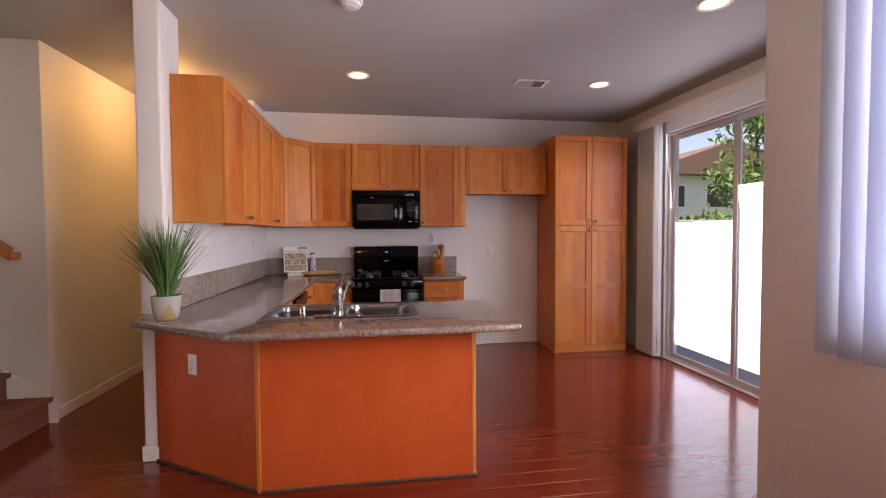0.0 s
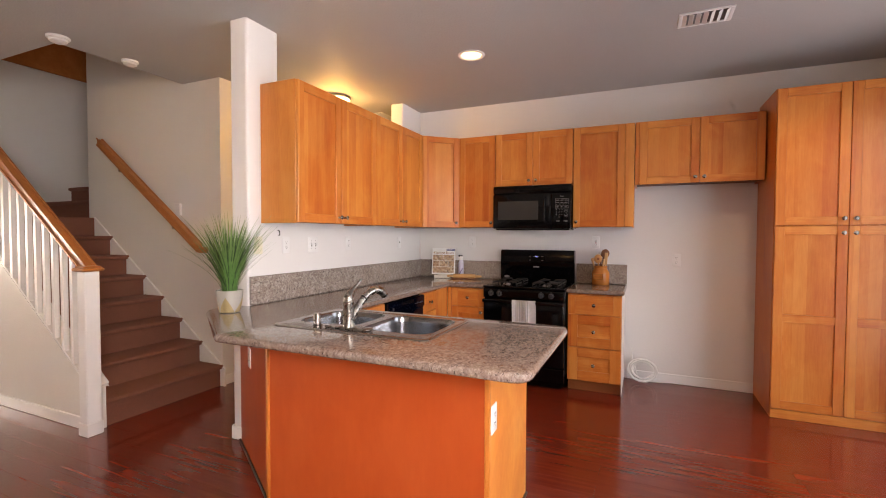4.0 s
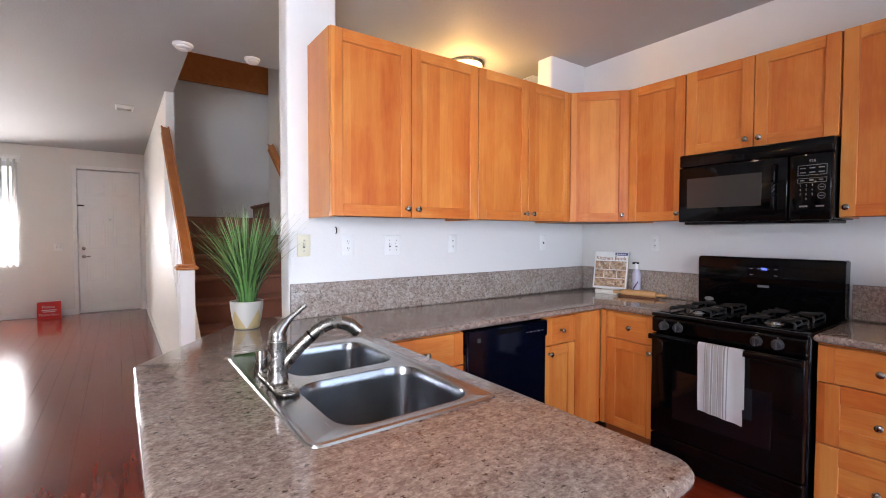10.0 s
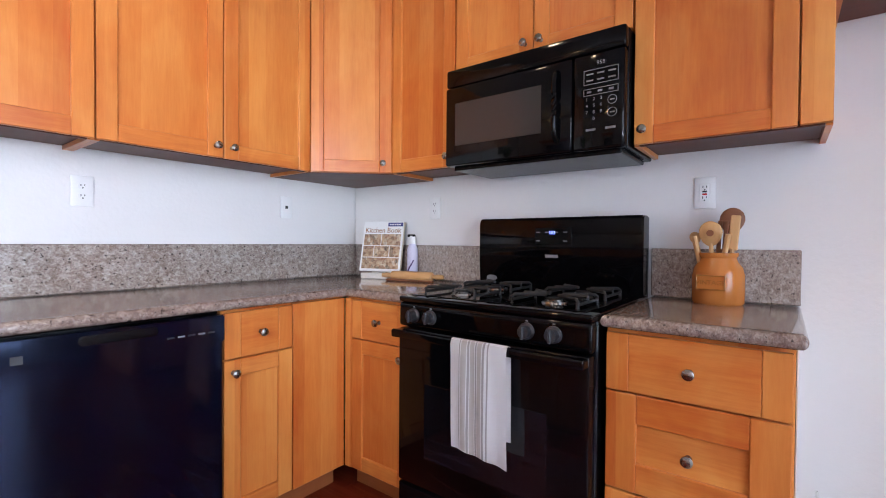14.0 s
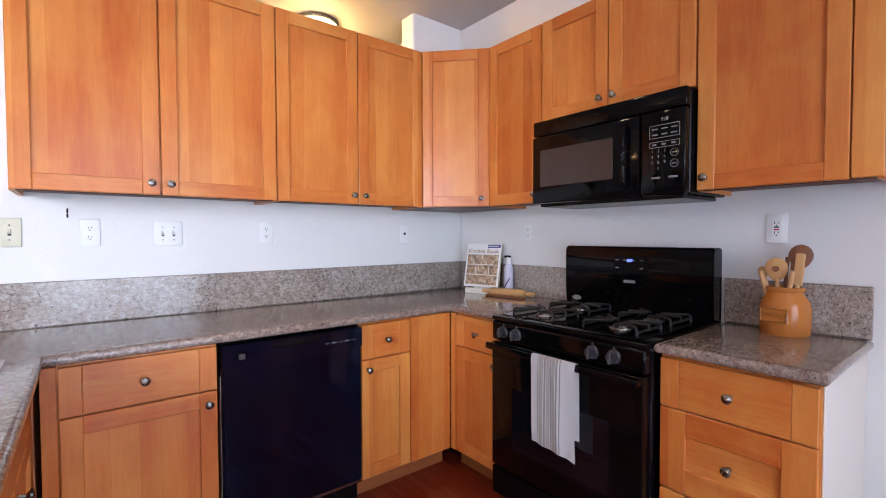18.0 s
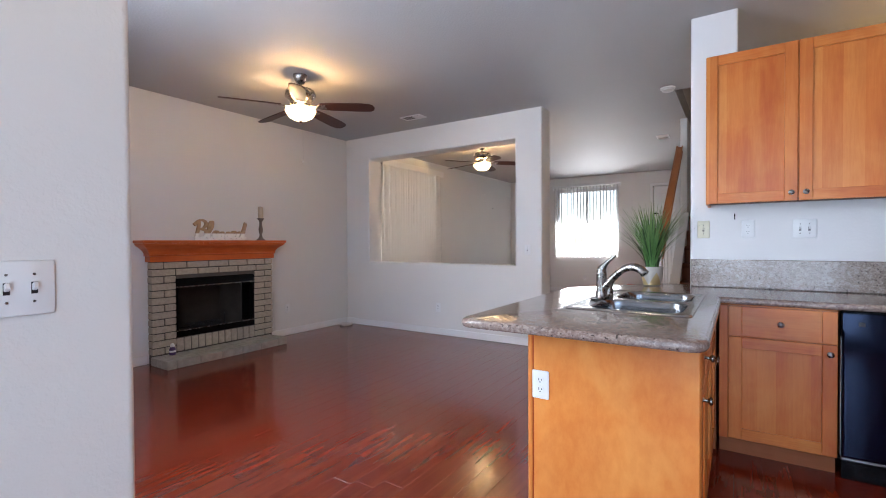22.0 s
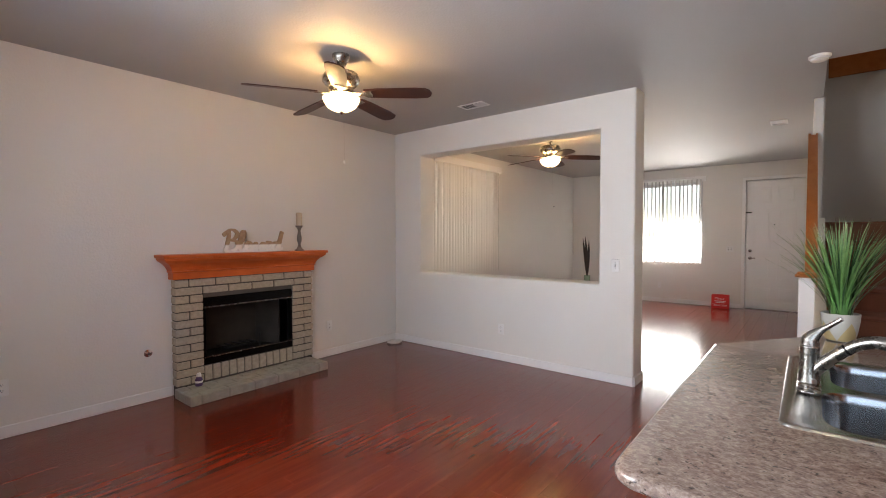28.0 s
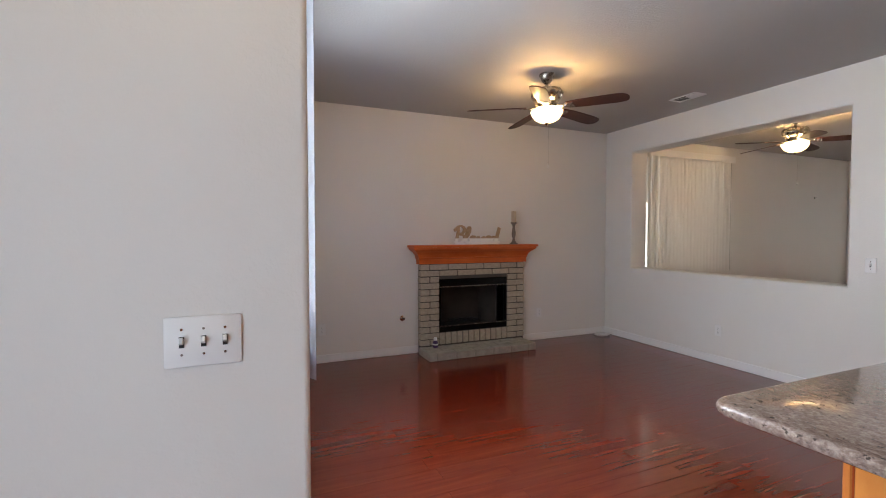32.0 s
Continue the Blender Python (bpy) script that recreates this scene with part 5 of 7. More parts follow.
edges = [deck.edges.get((loops[-1][i], loops[-1][(i + 1) % n])) for i in range(n)]
bowls = [(-0.345, 0.030, 2.975, 3.352, 0.19), (0.085, 0.468, 2.945, 3.352, 0.20)]
for x0, x1, y0, y1, dep in bowls:
    pl = rounded_rect(x0, x1, y0, y1, 0.095, 8)
    h0 = [deck.verts.new((x, y, 0.004)) for x, y in pl]
    m = len(pl)
    edges += [deck.edges.get((h0[i], h0[(i + 1) % m])) or deck.edges.new((h0[i], h0[(i + 1) % m])) for i in range(m)]
bmesh.ops.triangle_fill(deck, edges=edges, use_beauty=True)
part("rim", deck, STEEL, sink, smooth=True)
for x0, x1, y0, y1, dep in bowls:
    bm = bmesh.new()
    pl = rounded_rect(x0, x1, y0, y1, 0.095, 8)
    prof = [(0.0, 0.004), (0.004, -0.004), (0.008, -0.03), (0.012, -dep + 0.03), (0.024, -dep + 0.008), (0.05, -dep), (0.13, -dep - 0.004)]
    lp = [[bm.verts.new((x, y, z)) for x, y in inset(pl, d)] for d, z in prof]
    m = len(pl)
    for a, b in zip(lp, lp[1:]):
        for i in range(m):
            j = (i + 1) % m
            bm.faces.new((a[i], a[j], b[j], b[i]))
    bm.faces.new(lp[-1])
    bw = part("bowl", bm, BOWLST, sink, smooth=True)
    part("drain", moved(lathe([(0.043, 0), (0.043, 0.003), (0.034, 0.004), (0.030, 0.0), (0.0, -0.002)], 20), pose((x0 + x1) / 2, (y0 + y1) / 2, -dep - 0.003)), CHROME, bw, smooth=True)
tap = thing("kitchen_tap", pose(0.050, 2.915, CT1 + 0.006, 0, 0, 0), "brushed nickel single-lever pull-out kitchen tap", "tap")
part("deck_plate", moved(slab(rounded_rect(-0.135, 0.135, -0.032, 0.032, 0.031), 0.0, 0.012, 0.005), pose(0, 0, 0)), NICKEL, tap, smooth=True)
part("body", lathe([(0.032, 0.012), (0.030, 0.020), (0.0285, 0.045), (0.0275, 0.126), (0.0285, 0.130), (0.0285, 0.134), (0.026, 0.137), (0.0, 0.138)], 24), NICKEL, tap, smooth=True)
swing = pose(0, 0, 0, 0, 0, -15)


def drawn(ctrl, radii, n=5, seg=16):
    """A tube through control points, its radius given at each of them."""
    pts = curve_points(ctrl, n)
    return tube(pts, 0.01, seg, [float(q) for q in np.interp([i / n for i in range(len(pts))], range(len(radii)), radii)])


part("lever", moved(drawn([(0, 0, 0.138), (0, 0.002, 0.156), (0, 0.013, 0.174), (0, 0.032, 0.194), (0, 0.056, 0.214), (0, 0.084, 0.238)], [0.0268, 0.0258, 0.0190, 0.0110, 0.0080, 0.0075]), swing), NICKEL, tap, smooth=True)
part("spout", moved(drawn([(0, 0.002, 0.036), (0, 0.036, 0.078), (0, 0.080, 0.124), (0, 0.128, 0.162), (0, 0.176, 0.177), (0, 0.218, 0.166), (0, 0.246, 0.142)], [0.021, 0.021, 0.0195, 0.019, 0.0205, 0.0225, 0.021]), swing), NICKEL, tap, smooth=True)
part("spray_collar", moved(tube([(0, 0.096, 0.1385), (0, 0.1005, 0.142)], 0.0200, 16), swing), BLACKM, tap)
soap = thing("soap_cap", pose(-0.142, 2.915, CT1 + 0.004), "brushed nickel air-gap cap on the sink", "cap")
part("cap", lathe([(0.024, 0), (0.024, 0.006), (0.020, 0.008), (0.020, 0.060), (0.018, 0.066), (0.0, 0.067)], 20), NICKEL, soap, smooth=True)

# ---- range ----
rg = thing("gas_range", pose(0.003, 5.115, 0), "black freestanding gas range with a striped towel on its handle", "range")
RW = 0.752
part("body", box(0, RW, 0.035, 0.655, 0.06, 0.895, 0.006), BLACK, rg)
part("cooktop", join(box(-0.001, RW + 0.001, -0.012, 0.63, 0.893, 0.916, 0.008, seg=2), box(0.03, RW - 0.03, 0.03, 0.60, 0.916, 0.919, 0.002)), BLACK, rg, smooth=True)
part("control_panel", box(0.0, RW, -0.012, 0.035, 0.800, 0.892, 0.012, seg=3), BLACK, rg, smooth=True)
for i, x in enumerate((0.078, 0.158, 0.545, 0.635)):
    kb = part("burner_knob", moved(lathe([(0.027, 0), (0.027, 0.006), (0.021, 0.010), (0.019, 0.030), (0.0, 0.031)], 18), pose(x, -0.012, 0.846, 90)), GREYK, rg, "dark grey burner knob", smooth=True)
    part("grip", box(x - 0.005, x + 0.005, -0.052, -0.040, 0.824, 0.868, 0.003), GREYK, kb)
    part("dial_mark", box(x - 0.004, x + 0.004, -0.0135, -0.0115, 0.876, 0.880, 0), PRINT, kb)
od = part("oven_door", box(0.004, RW - 0.004, -0.018, 0.034, 0.205, 0.795, 0.010, seg=2), BLACK, rg, smooth=True)
part("oven_window", box(0.135, RW - 0.135, -0.0195, -0.015, 0.32, 0.60, 0.001), BLACKG, od)
part("handle", join(box(0.006, RW - 0.006, -0.064, -0.046, 0.764, 0.796, 0.008, seg=2), box(0.008, 0.045, -0.050, -0.016, 0.762, 0.792, 0.006), box(RW - 0.045, RW - 0.008, -0.050, -0.016, 0.762, 0.792, 0.006)), BLACK, od, "flat black bar handle", smooth=True)
part("storage_drawer", box(0.004, RW - 0.004, -0.014, 0.034, 0.065, 0.198, 0.008, seg=2), BLACK, rg)
part("foot_plinth", box(0.03, RW - 0.03, 0.06, 0.60, 0.0, 0.062), BLACKM, rg)
bk = bmesh.new()
bprof = [(0.575, 0.917), (0.575, 0.985), (0.560, 1.015), (0.560, 1.215), (0.570, 1.236), (0.655, 1.236), (0.655, 0.90), (0.575, 0.90)]
a = [bk.verts.new((0.0, y, z)) for y, z in bprof]
b = [bk.verts.new((RW, y, z)) for y, z in bprof]
for i in range(8):
    bk.faces.new((a[i], a[(i + 1) % 8], b[(i + 1) % 8], b[i]))
bk.faces.new(a), bk.faces.new(b)
bmesh.ops.bevel(bk, geom=bk.edges[:], offset=0.006, segments=2, affect='EDGES')
bp = part("back_panel", bk, BLACK, rg, smooth=True)
disp = part("display", box(0.295, 0.465, 0.5565, 0.562, 1.118, 1.190, 0.001), BLACKM, bp)
lettering("503", 0.020, 0.0008, pose(0.378, 0.5555, 1.168, 90), CLOCK, disp, "clock_digits")
for r in range(2):
    for i in range(4):
        if not (r == 0 and 1 <= i <= 2):
            part("button", box(0.303 + 0.042 * i, 0.321 + 0.042 * i, 0.5550, 0.5566, 1.130 + 0.038 * r, 1.134 + 0.038 * r, 0), PRINT, disp)
part("badge", box(0.345, 0.405, 0.5585, 0.5605, 1.058, 1.072, 0.001), PRINT, bp)
part("oval_badge", moved(lathe([(0.022, 0), (0.022, 0.002), (0, 0.0022)], 16), pose(0.065, 0.575, 0.955, 90) @ Matrix.Diagonal((1.3, 0.6, 1, 1))), PRINT, bp)


def burner(cx, cy, size=0.108):
    bz = 0.919

    def at(deg, r, z):
        return (cx + r * 1.12 * math.cos(radians(deg)), cy + r * math.sin(radians(deg)), bz + z)
    r = size * 0.98
    arms = []
    for dx in (-1, 1):
        for dy in (-1, 1):
            x, y = cx + dx * r * 1.08, cy + dy * r * 0.86
            arms.append(tube([(x, y, bz), (x, y, bz + 0.022), (x - dx * 0.006, y - dy * 0.005, bz + 0.029), (cx + dx * 0.024, cy + dy * 0.020, bz + 0.029)], 0.0064, 4))
        arms.append(tube([(cx + dx * r * 1.08, cy - r * 0.86, bz + 0.012), (cx + dx * r * 1.08, cy + r * 0.86, bz + 0.012)], 0.0055, 4))
        arms.append(tube([(cx + dx * r * 1.08, cy, bz + 0.010), (cx + dx * r * 1.08, cy, bz + 0.029), (cx + dx * 0.028, cy, bz + 0.029)], 0.006, 4))
    g = part("grate", join(*arms), IRON, rg, "square cast iron pan grate")
    part("burner_base", moved(lathe([(0.045, 0), (0.043, 0.006), (0.032, 0.009), (0.032, 0.012), (0.0, 0.0125)], 18), pose(cx, cy, bz)), NICKEL, g, smooth=True)
    part("burner_cap", moved(lathe([(0.027, 0.0), (0.029, 0.003), (0.026, 0.006), (0.0, 0.007)], 18), pose(cx, cy, bz + 0.0125)), IRON, g, smooth=True)


for cx in (0.185, 0.565):
    for cy in (0.155, 0.425):
        burner(cx, cy)
# towel folded over the handle
tw = bmesh.new()
cols, path = 14, [(-0.073, 0.395), (-0.076, 0.46), (-0.075, 0.58), (-0.074, 0.70), (-0.073, 0.742), (-0.068, 0.756), (-0.058, 0.761), (-0.048, 0.755), (-0.044, 0.735), (-0.042, 0.62), (-0.040, 0.45)]
grid = []
for i in range(cols + 1):
    x = 0.293 + 0.215 * i / cols
    col = []
    for k, (y, z) in enumerate(path):
        w = 0.004 * math.sin(i * 1.25 + k * 0.25) * (1 if z < 0.72 else 0.2)
        col.append(tw.verts.new((x + (0.008 if k < 4 else 0.0) * (0.742 - z) / 0.38, y + w * (1 if k < 6 else 0.3), z - (0.018 * i / cols if k == 0 else 0))))
    grid.append(col)
for c0, c1 in zip(grid, grid[1:]):
    for k in range(len(path) - 1):
        tw.faces.new((c0[k], c1[k], c1[k + 1], c0[k + 1]))
bmesh.ops.solidify(tw, geom=tw.faces[:], thickness=0.004)
towel = part("dish_towel", tw, TOWEL, None, smooth=True)
towel.matrix_world = pose(0.003, 5.113, 0.040)
tagged(towel, "white dish towel with grey stripes over the oven handle", "towel")

# ---- microwave ----
mw = thing("microwave", pose(0.002, 5.405, 1.452), "black over-the-range microwave with a keypad", "microwave")
MH = 0.416
part("case", box(0, 0.754, 0.03, 0.38, 0.004, MH, 0.004), BLACKM, mw)
part("vent_grille", box(0.0, 0.754, -0.004, 0.03, MH - 0.075, MH, 0.008, seg=2), BLACK, mw, smooth=True)
md = part("door", box(0.0, 0.570, -0.010, 0.03, 0.0, MH - 0.079, 0.010, seg=2), BLACK, mw, smooth=True)
part("window", box(0.052, 0.450, -0.0115, -0.008, 0.085, 0.266, 0.001), MWGLASS, md)
part("handle", tube(curve_points([(0.515, -0.012, 0.045), (0.515, -0.040, 0.075), (0.515, -0.044, 0.17), (0.515, -0.040, 0.27), (0.515, -0.012, 0.295)], 5), 0.011, 10), BLACK, md, "curved black door handle", smooth=True)
kp = part("control_panel", box(0.574, 0.754, -0.010, 0.03, 0.0, MH - 0.079, 0.010, seg=2), BLACK, mw, smooth=True)
lettering("958", 0.020, 0.0005, pose(0.672, -0.0105, 0.300, 90), PRINT, kp, "clock_digits")


def outline(x0, x1, z0, z1, t=0.0022):
    return join(box(x0, x1, -0.0115, -0.0095, z0, z0 + t), box(x0, x1, -0.0115, -0.0095, z1 - t, z1), box(x0, x0 + t, -0.0115, -0.0095, z0, z1), box(x1 - t, x1, -0.0115, -0.0095, z0, z1))


part("key_outline", outline(0.612, 0.732, 0.228, 0.280), PRINT, kp)
part("key_outline", outline(0.612, 0.732, 0.190, 0.214), PRINT, kp)
for r in range(2):
    for i in range(3):
        part("key", box(0.622 + 0.038 * i, 0.646 + 0.038 * i, -0.0115, -0.0095, 0.240 + 0.022 * r, 0.245 + 0.022 * r), PRINT, kp)
for i in range(3):
    part("key", box(0.624 + 0.038 * i, 0.640 + 0.038 * i, -0.0115, -0.0095, 0.199, 0.206), PRINT, kp)
for r in range(4):
    for i in range(3):
        d = "123456789 0 "[(3 - r) * 3 + i] if r else " 0 "[i]
        if d != " ":
            lettering(d, 0.016, 0.0004, pose(0.624 + 0.025 * i, -0.0105, 0.108 + 0.023 * r, 90), PRINT, kp, "key_digit")
for z in (0.165, 0.122):
    part("round_key", moved(join(tube([(0.015 * math.cos(k * math.pi / 8), 0.015 * math.sin(k * math.pi / 8), 0) for k in range(17)], 0.0012, 5)), pose(0.712, -0.0105, z, 90)), PRINT, kp)
    part("key", box(0.704, 0.720, -0.0115, -0.0095, z - 0.002, z + 0.002), PRINT, kp)
for x in (0.622, 0.690):
    part("key", box(x, x + 0.034, -0.0115, -0.0095, 0.066, 0.074), PRINT, kp)
part("underside", box(0.02, 0.734, 0.03, 0.34, -0.014, 0.003, 0.003), BLACKM, mw)

# ---- wall plates ----


def outlet(m, label="white duplex outlet plate on the wall", gfci=False, plate=PLATE, blank=False):
    """Faces local -y, centred on its origin."""
    o = thing("outlet", m, label, "outlet")
    part("plate", box(-0.037, 0.037, -0.007, 0, -0.060, 0.060, 0.004, seg=2), plate, o, smooth=True)
    if blank:
        part("jack", box(-0.008, 0.008, -0.009, -0.006, -0.008, 0.008, 0.001), SLOT, o)
        return o
    if gfci:
        part("face", box(-0.018, 0.018, -0.009, -0.006, -0.036, 0.036, 0.002), plate, o)
        part("test_button", box(-0.008, 0.008, -0.0105, -0.008, 0.002, 0.008, 0.001), SLOT, o)
        part("reset_button", box(-0.008, 0.008, -0.0105, -0.008, -0.008, -0.002, 0.001), RED, o)
    for z in (0.020, -0.020):
        if not gfci:
            part("socket", moved(lathe([(0.0165, 0), (0.0165, 0.002), (0, 0.0022)], 16), pose(0, -0.007, z, 90)), plate, o)
        for x, h in ((-0.006, 0.009), (0.006, 0.007)):
            part("slot", box(x - 0.0013, x + 0.0013, -0.0102, -0.0085, z - h / 2 + 0.003, z + h / 2 + 0.003), SLOT, o)
        part("ground_hole", moved(lathe([(0.0027, 0), (0.0027, 0.001)], 8), pose(0, -0.0092, z - 0.008, 90)), SLOT, o)
    return o


def switch_plate(m, gangs, label, plate=PLATE):
    o = thing("light_switch", m, label, "light switch")
    w = 0.037 + 0.023 * (gangs - 1)
    part("plate", box(-w, w, -0.007, 0, -0.060, 0.060, 0.004, seg=2), plate, o, smooth=True)
    for g in range(gangs):
        x = (g - (gangs - 1) / 2) * 0.046
        tg = part("toggle", moved(box(-0.0045, 0.0045, -0.013, 0.004, -0.007, 0.007, 0.0015), pose(x, -0.009, 0.002, -25)), plate, o)
        part("toggle_slot", box(x - 0.0055, x + 0.0055, -0.0085, -0.0065, -0.013, 0.013), GREYK, o)
        for z in (0.030, -0.030):
            part("screw", moved(lathe([(0.003, 0), (0.003, 0.0012)], 8), pose(x, -0.0068, z, 90)), NICKEL, o)
    return o


wface = lambda y, z: pose(WX, y, z, 0, 0, 90)
switch_plate(wface(3.352, 1.312), 1, "ivory single switch plate on the column", IVORY)
outlet(wface(3.610, 1.311))
switch_plate(wface(3.908, 1.308), 2, "white double switch plate above the worktop")
outlet(wface(4.370, 1.312))
outlet(wface(5.275, 1.308), "white phone jack plate on the wall", blank=True)
tagged(part("wall_hook", tube(curve_points([(WX, 3.535, 1.415), (WX + 0.015, 3.535, 1.41), (WX + 0.018, 3.535, 1.385), (WX + 0.008, 3.535, 1.378)], 4), 0.0035, 6), BLACKM), "small dark hook on the wall", "hook")
outlet(pose(-0.36, NY, 1.312))
outlet(pose(0.946, NY, 1.318), "white safety outlet with red and black buttons", gfci=True)
outlet(pose(1.66, NY, 1.16), "white outlet plate in the fridge space")
outlet(pose(PE + 0.018, 2.853, 0.626, 0, 0, 90), "white outlet on the peninsula end panel")
ox, oy = wend[0] + (bend[0] - wend[0]) * 0.40, wend[1] + (bend[1] - wend[1]) * 0.40
outlet(pose(ox, oy, 0.640, 0, 0, ang), "white outlet on the angled peninsula panel")
switch_plate(pose(2.352, PY, 1.138, 0, 0, 180), 3, "white triple switch plate with screws on textured wall")
outlet(pose(-1.25, SY, 0.36, 0, 0, 180))
outlet(pose(1.55, SY, 0.36, 0, 0, 180))
outlet(pose(DX, 0.20, 0.36, 0, 0, 90))
switch_plate(pose(DX, 1.475, 1.14, 0, 0, 90), 1, "white single switch plate on the dividing wall")
switch_plate(pose(FX, 1.72, 1.15, 0, 0, 90), 2, "white double switch plate beside the entrance")
outlet(pose(FX, 0.45, 0.36, 0, 0, 90))
thermo = thing("thermostat", pose(-2.70, 4.0, 1.62), "beige thermostat on the stair wall", "thermostat")
part("case", box(-0.05, 0.05, -0.025, 0, -0.06, 0.06, 0.006, seg=2), WALL, thermo)
valve = thing("gas_valve", pose(0.640, SY, 0.420, 0, 0, 180), "round chrome gas key plate on the wall", "valve")
part("plate", moved(lathe([(0.034, 0), (0.032, 0.005), (0.015, 0.009), (0.012, 0.02), (0, 0.021)], 20), pose(0, 0, 0, 90)), CHROME, valve, smooth=True)
part("key_hole", moved(lathe([(0.010, 0), (0.010, 0.003), (0, 0.003)], 12), pose(0, -0.0205, 0, 90)), SLOT, valve)


# ---- ceiling fittings ----
def can_light(x, y, watts):
    c = thing("recessed_light", pose(x, y, H), "lit recessed ceiling downlight with white trim", "downlight", "recessed ceiling lights")
    part("trim_ring", lathe([(0.105, -0.0005), (0.104, -0.006), (0.088, -0.010), (0.078, -0.002), (0.078, -0.0005)], 28, cap=False), TRIM, c, smooth=True)
    part("lamp_face", lathe([(0.077, -0.003), (0.05, -0.0075), (0.0, -0.009)], 24), CANL, c, smooth=True)
    lamp("downlight_lamp", 'SPOT', watts, WARM, look((x, y, H - 0.02), (x, y, 0)), 0.06, spot=130)


for x, y, watts in ((0.12, 4.44, 9.5), (2.385, 4.40, 17.0), (2.345, 2.87, 14.0)):
    can_light(x, y, watts)


def register(x, y, rz, w, d, label, slats=7, split=False):
    r = thing("ceiling_vent", pose(x, y, H, 0, 0, rz), label, "air vent")
    part("frame", join(box(-w, w, -d, -d + 0.022, -0.008, -0.0005, 0.002), box(-w, w, d - 0.022, d, -0.008, -0.0005, 0.002), box(-w, -w + 0.022, -d + 0.022, d - 0.022, -0.008, -0.0005, 0.002), box(w - 0.022, w, -d + 0.022, d - 0.022, -0.008, -0.0005, 0.002)), TRIM, r)
    part("backing", box(-w + 0.02, w - 0.02, -d + 0.02, d - 0.02, -0.0018, -0.0008), DUCT, r)
    for i in range(slats):
        x0 = -w + 0.032 + (2 * w - 0.064) * i / (slats - 1)
        part("slat", moved(box(-0.015, 0.015, -d + 0.022, d - 0.022, -0.001, 0.001), pose(x0, 0, -0.0075, 0, 28 if i < slats / 2 else -35)), TRIM, r)
    return r


register(1.72, 4.46, 0, 0.155, 0.105, "white ceiling air vent in the kitchen")
register(-1.89, 0.15, 90, 0.155, 0.085, "white ceiling air vent in the living room")
register(-4.83, 2.61, 0, 0.12, 0.085, "small white ceiling air vent near the stairs", 6)
register(-1.55, 5.72, 0, 0.16, 0.16, "square white return vent in the back passage", 8)


def detector(x, y, r, label):
    d = thing("smoke_detector", pose(x, y, H), label, "smoke detector")
    part("base", lathe([(r, -0.0005), (r, -0.012), (r * 0.96, -0.016), (r * 0.8, -0.018)], 28), TRIM, d, smooth=True)
    part("cover", lathe([(r * 0.8, -0.018), (r * 0.78, -0.032), (r * 0.6, -0.040), (0, -0.042)], 28), PLATE, d, smooth=True)
    part("vent_ring", lathe([(r * 0.45, -0.0405), (r * 0.43, -0.044), (0.0, -0.0445)], 20), PLATE, d, smooth=True)


detector(0.13, 3.14, 0.075, "round white smoke detector on the kitchen ceiling")
detector(-2.49, 2.95, 0.07, "round white smoke detector near the stairs")
detector(-2.48, 3.44, 0.06, "round white detector at the stairwell edge")
hl = thing("ceiling_light", pose(-1.53, 4.90, H), "lit frosted flush-mount light in the back passage", "ceiling light")
part("base", lathe([(0.15, -0.0005), (0.15, -0.02), (0.14, -0.025)], 28), NICKEL, hl, smooth=True)
part("shade", lathe([(0.138, -0.025), (0.13, -0.055), (0.09, -0.085), (0.03, -0.098), (0, -0.099)], 28), HALLG, hl, smooth=True)
lamp("passage_lamp", 'POINT', 10, (1.0, 0.56, 0.16), pose(-1.53, 4.90, H - 0.16), 0.08)


